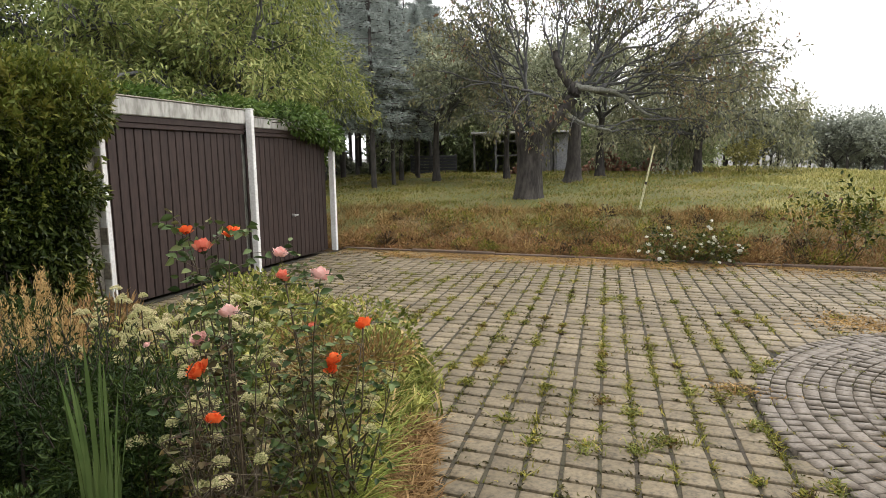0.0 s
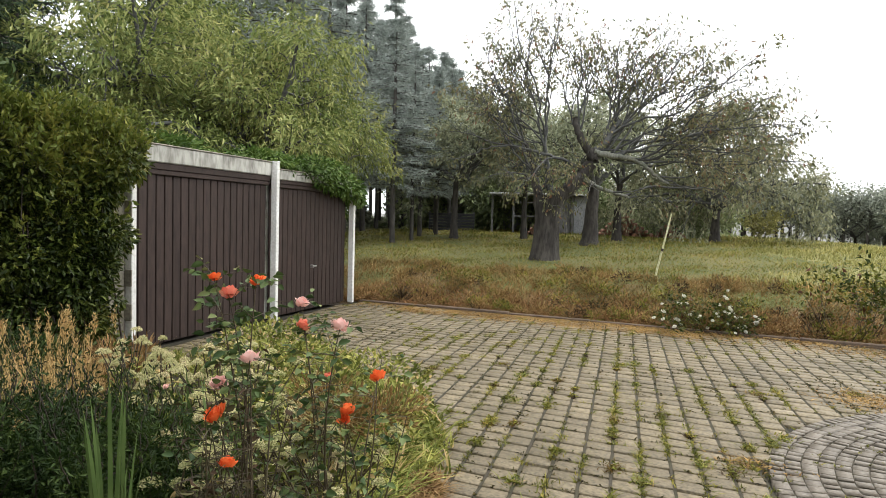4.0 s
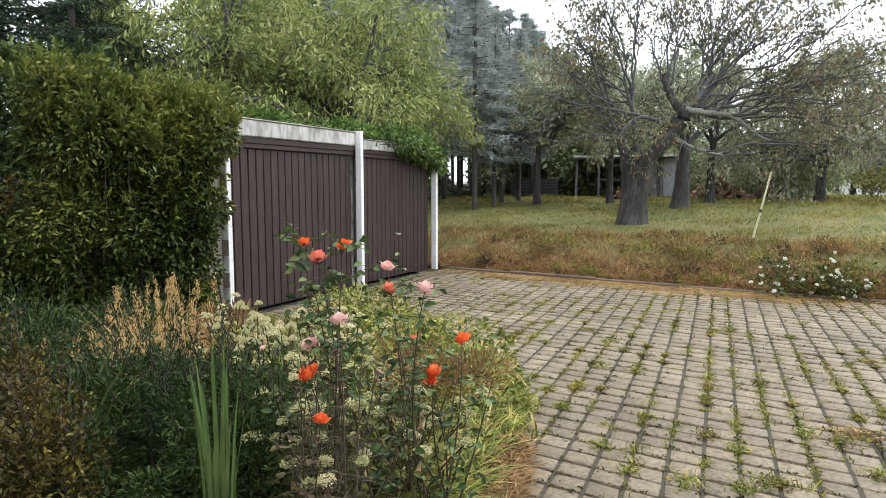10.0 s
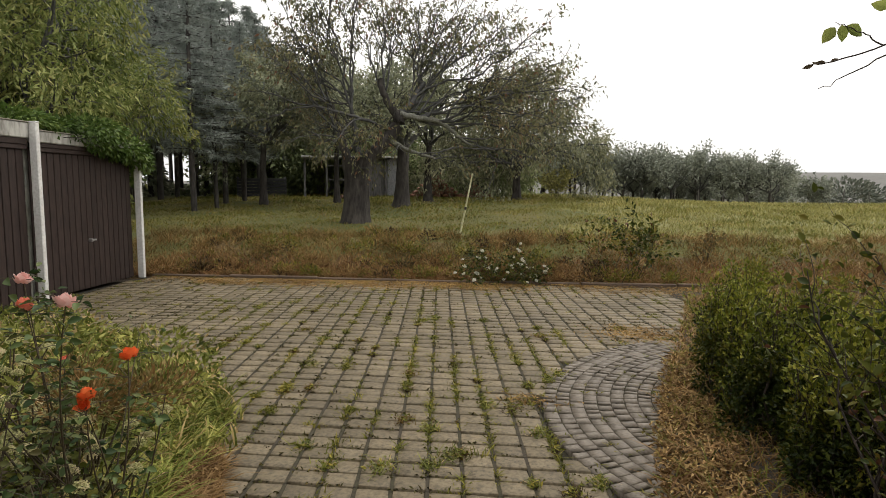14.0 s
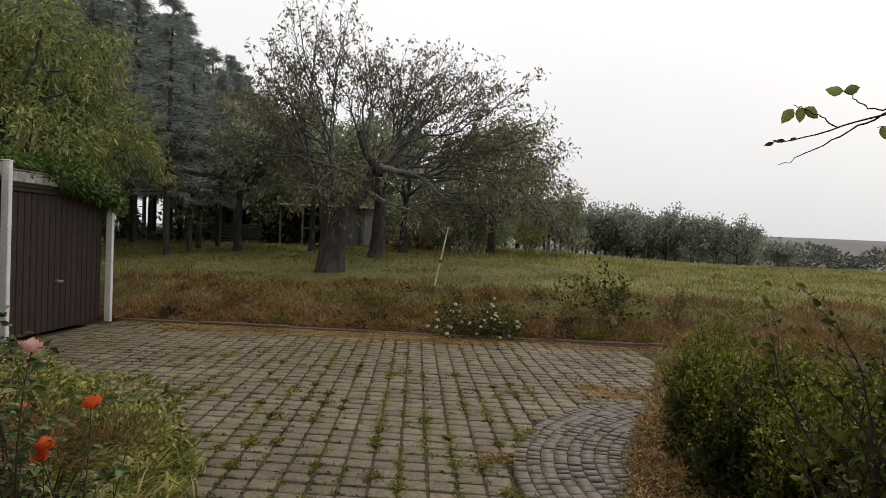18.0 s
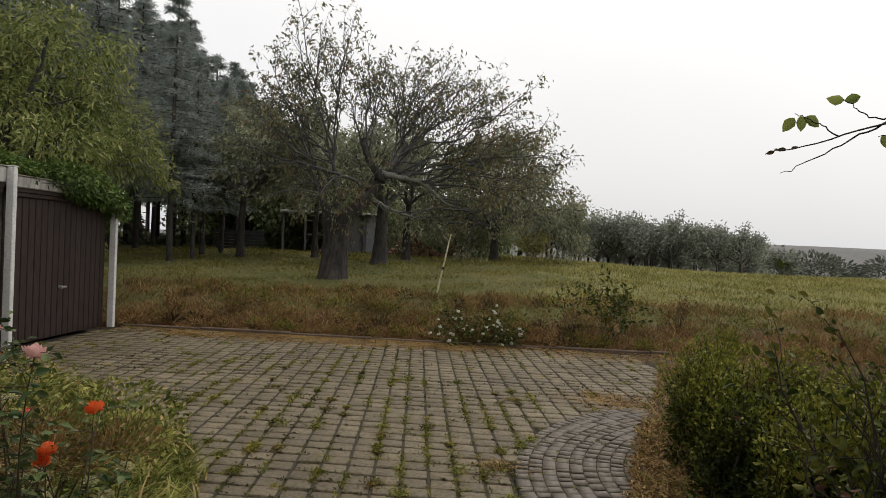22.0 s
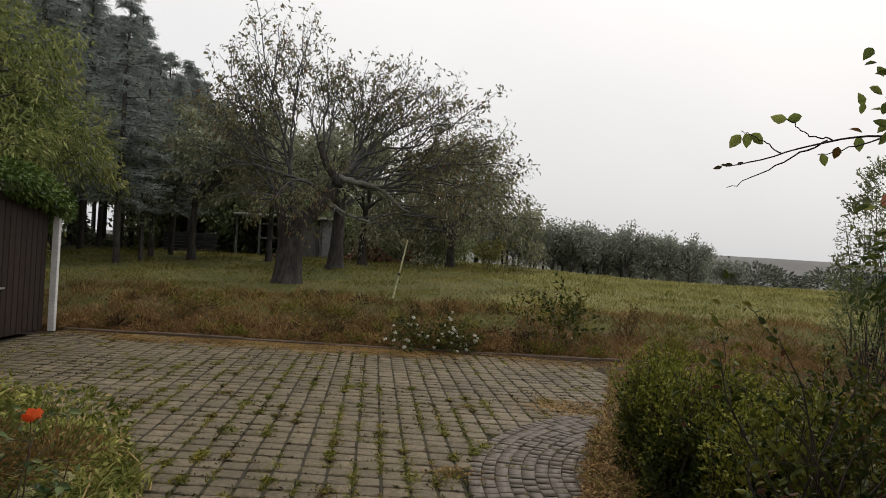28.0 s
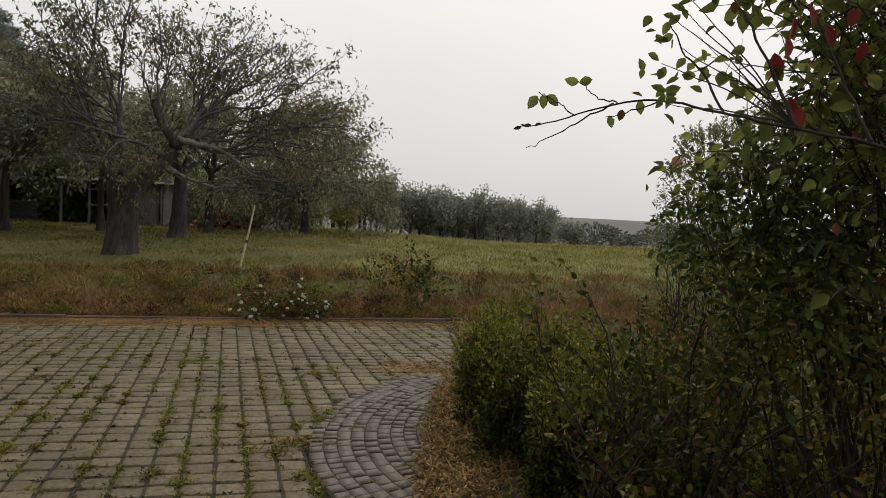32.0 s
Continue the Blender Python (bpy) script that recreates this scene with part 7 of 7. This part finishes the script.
for s, ln in enumerate(SETT_L):
    rr = np.random.default_rng(50 + s)
    V = []
    for z, f in ((-0.05, 1.0), (-0.003, 1.0), (0.0, 0.965)):
        for a, b in ((-1, -1), (1, -1), (1, 1), (-1, 1)):
            V.append(np.array([0.0455 * a * f, (ln / 2 - 0.0055) * b * f, z]) + rr.normal(size=3) * [0.003, 0.003, 0.0002])
    me = mesh_np("sett", np.array(V), variants[0][1])
    me.materials.append(M["cobble"])
    setts.append(me)
sett = []
r = ARC_R + 0.03
while r > 0.5:
    a = rp.uniform(0, 0.2)
    while a < 2 * math.pi:
        k = rp.choice((0, 1, 2, 2, 3, 3, 4))
        a += SETT_L[k] / r
        am = a - SETT_L[k] / r / 2
        x, y = ARC[0] + r * math.cos(am), ARC[1] + r * math.sin(am)
        if x < np.interp(y, [3.0, 3.8, 4.6, 5.8, 7.6], [0.5, 0.52, 0.58, 0.72, 1.0]) + 0.08 and 2.4 < y < 6.75:
            sett.append((x, y, am))
            ob = new("sett", setts[k])
            ob.parent = pavement
            ob.location, ob.rotation_euler = (x, y, 0.0175 + rp.gauss(0, 0.0012)), (rp.gauss(0, 0.005), rp.gauss(0, 0.005), am)
    r -= 0.098

# weeds in the joints
rw = np.random.default_rng(61)
P, H = [], []
C = np.array(centres)
patchy = 0.5 + 0.5 * np.sin(C[:, 0] * 1.9 + 1.0) * np.sin(C[:, 1] * 1.3 + C[:, 0])
for idx in np.nonzero(rw.random(len(C)) < 0.16 + 0.6 * patchy ** 2)[0]:
    x, y = C[idx]
    s = rw.choice([-1, 1])
    big = rw.random() ** 3
    n = int(8 + 40 * big)
    if rw.random() < 0.8:
        q = np.array([x, y]) + np.array(ROW)[:2] * 0.5 * s + np.array(COL)[:2] * rw.uniform(-0.5, 0.5)
        spread = np.array([0.012 + 0.03 * big, 0.03 + 0.03 * big])
    else:
        q = np.array([x, y]) + np.array(COL)[:2] * 0.5 * s + np.array(ROW)[:2] * rw.uniform(-0.5, 0.5)
        spread = np.array([0.035 + 0.03 * big, 0.008 + 0.02 * big])
    P.append(np.concatenate([q + rw.normal(size=(n, 2)) * spread, np.full((n, 1), 0.004)], 1))
    H.append(rw.uniform(0.02, 0.035 + 0.05 * big, n))
for k in range(60):
    i0, j0, m = rw.integers(-16, 8), rw.integers(-6, 26), rw.integers(2, 9)
    for j in np.arange(j0, j0 + m, 0.5):
        q = np.array((ORIG + ROW * int(i0) + COL * float(j))[:2])
        if rw.random() < 0.25 or in_poly(*q, LEFT_BED) or in_poly(*q, RIGHT_BED) or math.hypot(q[0] - ARC[0], q[1] - ARC[1]) < ARC_R or kerb_uv(*q)[1] > -0.1:
            continue
        n = rw.integers(6, 26)
        P.append(np.concatenate([q + rw.normal(size=(n, 2)) * [0.014, 0.035], np.full((n, 1), 0.0)], 1))
        H.append(rw.uniform(0.02, 0.055, n))
for x, y, a in sett:
    if rw.random() < 0.16:
        n = rw.integers(4, 16)
        P.append(np.concatenate([np.array([x + 0.05 * math.cos(a), y + 0.05 * math.sin(a)]) + rw.normal(size=(n, 2)) * 0.018, np.full((n, 1), 0.01)], 1))
        H.append(rw.uniform(0.015, 0.035, n))
P, H = np.concatenate(P), np.concatenate(H)
link("joint_weeds", blades_mesh("joint_weeds", P, H, 0.01, 1.2, 0.9, 2), M["l_weed"], pavement, "", "stuff")


# scraps of leaf and dark tufts caught in the joints
pick = C[rw.integers(0, len(C), 5200)]
way = rw.random((5200, 1)) < 0.55
cr = pick + np.where(way, np.array(COL)[:2] * 0.5 + np.array(ROW)[:2] * rw.uniform(-0.5, 0.5, (5200, 1)), np.array(ROW)[:2] * 0.5 + np.array(COL)[:2] * rw.uniform(-0.5, 0.5, (5200, 1))) + rw.normal(size=(5200, 2)) * 0.008
keep = rw.random(5200) < 0.35 + 0.65 * sstep(0.0, 0.5, np.sin(cr[:, 0] * 2.3 + 1) * np.sin(cr[:, 1] * 1.9 + cr[:, 0]))
keep &= ~(in_poly(cr[:, 0], cr[:, 1], LEFT_BED) | in_poly(cr[:, 0], cr[:, 1], RIGHT_BED)) & (np.hypot(cr[:, 0] - ARC[0], cr[:, 1] - ARC[1]) > ARC_R)
cr = np.repeat(cr[keep], 4, 0)
cr = np.concatenate([cr + rw.normal(size=cr.shape) * [0.022, 0.01], np.full((len(cr), 1), 0.012)], 1)
link("leaf_scraps", leaves_mesh("leaf_scraps", cr, rw.normal(size=cr.shape) * [1, 1, 0.4] + np.array([0, 0, 0.35]), rw.uniform(0.012, 0.034, len(cr)), 0.011, curl=0.3), M["l_scrap"], None, "dark withered scraps and seedlings in the paving joints", "stuff")


def weed(x, y, r, leaf, label, n=60):
    """A low tuft that has spread along its joint: narrow blades with a few broad leaves."""
    t = thing("weed", pose(x, y, 0.005, 0, 0, random.uniform(8, 22)), label, "weed", "weeds in the paving")
    P = np.concatenate([RNG.normal(size=(n, 2)) * [r * 0.42, r * 0.55], np.zeros((n, 1))], 1)
    link("leaf_tuft", blades_mesh("leaf_tuft", P, RNG.uniform(0.02, 0.035 + 0.3 * r, n), 0.008, 1.4, 0.9, 3), M[leaf], t, "", "stuff")
    k = n // 3
    Q = np.concatenate([RNG.normal(size=(k, 2)) * [r * 0.4, r * 0.5], RNG.uniform(0.008, 0.03, (k, 1))], 1)
    D = RNG.normal(size=(k, 3)) * [1, 1, 0.25] + np.array([0, 0, 0.3])
    link("foliage", leaves_mesh("foliage", Q, D, RNG.uniform(0.016, 0.04, k), 0.014, six=True), M["l_weed"], t, "", "stuff")


spots = [(-0.36, 4.54, 0.16, "l_bank"), (-0.61, 4.4, 0.08, "l_grass"), (-1.1, 3.98, 0.09, "l_gold"), (-0.19, 5.3, 0.09, "l_grass"), (-0.66, 3.5, 0.1, "l_grass"), (-1.0, 3.25, 0.1, "l_grass"), (-1.45, 5.2, 0.06, "l_grass"), (-0.2, 4.0, 0.08, "l_grass"), (-1.3, 3.2, 0.07, "l_grass"),
         (-2.3, 5.0, 0.07, "l_grass"), (-3.0, 6.2, 0.08, "l_gold"), (-4.2, 7.2, 0.1, "l_grass"), (-1.9, 7.0, 0.07, "l_grass"), (-0.5, 6.6, 0.1, "l_bank"), (0.3, 7.2, 0.12, "l_bank"), (0.2, 3.4, 0.08, "l_grass"), (-5.0, 8.4, 0.1, "l_grass"), (-1.55, 3.4, 0.07, "l_grass")]
random.seed(71)
for k in range(70):
    q = ORIG + ROW * random.randint(-14, 7) + COL * random.uniform(-6, 24)
    if not (in_poly(q.x, q.y, LEFT_BED) or in_poly(q.x, q.y, RIGHT_BED)) and math.hypot(q.x - ARC[0], q.y - ARC[1]) > ARC_R:
        spots.append((q.x, q.y, random.uniform(0.035, 0.085), random.choice(["l_grass", "l_weed", "l_weed", "l_dead", "l_gold"])))
for x, y, r, leaf in spots:
    weed(x, y, r, leaf, {"l_grass": "green weed", "l_weed": "olive weed", "l_dead": "dark withered weed", "l_gold": "yellowing weed", "l_bank": "dry rusty weed"}[leaf] + " growing between the paving stones", int(40 + r * 450))
P, u, v = scatter(26000, 0.2, 9.4, -1.3, 0.05, 62, 1.0)
sel = np.random.default_rng(63).random(len(P)) < np.clip(1.25 + v, 0, 1) ** 2 * (0.35 + 0.65 * (np.sin(u * 2.1) * np.sin(u * 0.9 + v * 3) > -0.2))
P = P[sel]
Q = np.random.default_rng(64).normal(size=(1100, 3)) * [0.3, 0.2, 0] + [0.55, 7.0, 0]
S = scatter(9000, 1.2, 6.6, -0.75, -0.08, 66, 0.8)
keep = np.random.default_rng(67).random(9000) < 0.25 + 0.75 * (np.sin(S[1] * 3.1) * np.sin(S[1] * 1.3 + S[2] * 6) > -0.1)
P = np.concatenate([P, S[0][keep]])
R = np.random.default_rng(65).normal(size=(140, 3)) * [0.14, 0.06, 0] + [-0.35, 4.6, 0]
P = np.concatenate([P, Q[~in_poly(Q[:, 0], Q[:, 1], RIGHT_BED)], R])
P[:, 2] = 0.012
link("kerb_litter", blades_mesh("kerb_litter", P, 0.022, 0.014, 2.2, 1.4, 2), M["l_moss"], None, "dry moss and rusty litter lying over the paving", "stuff")
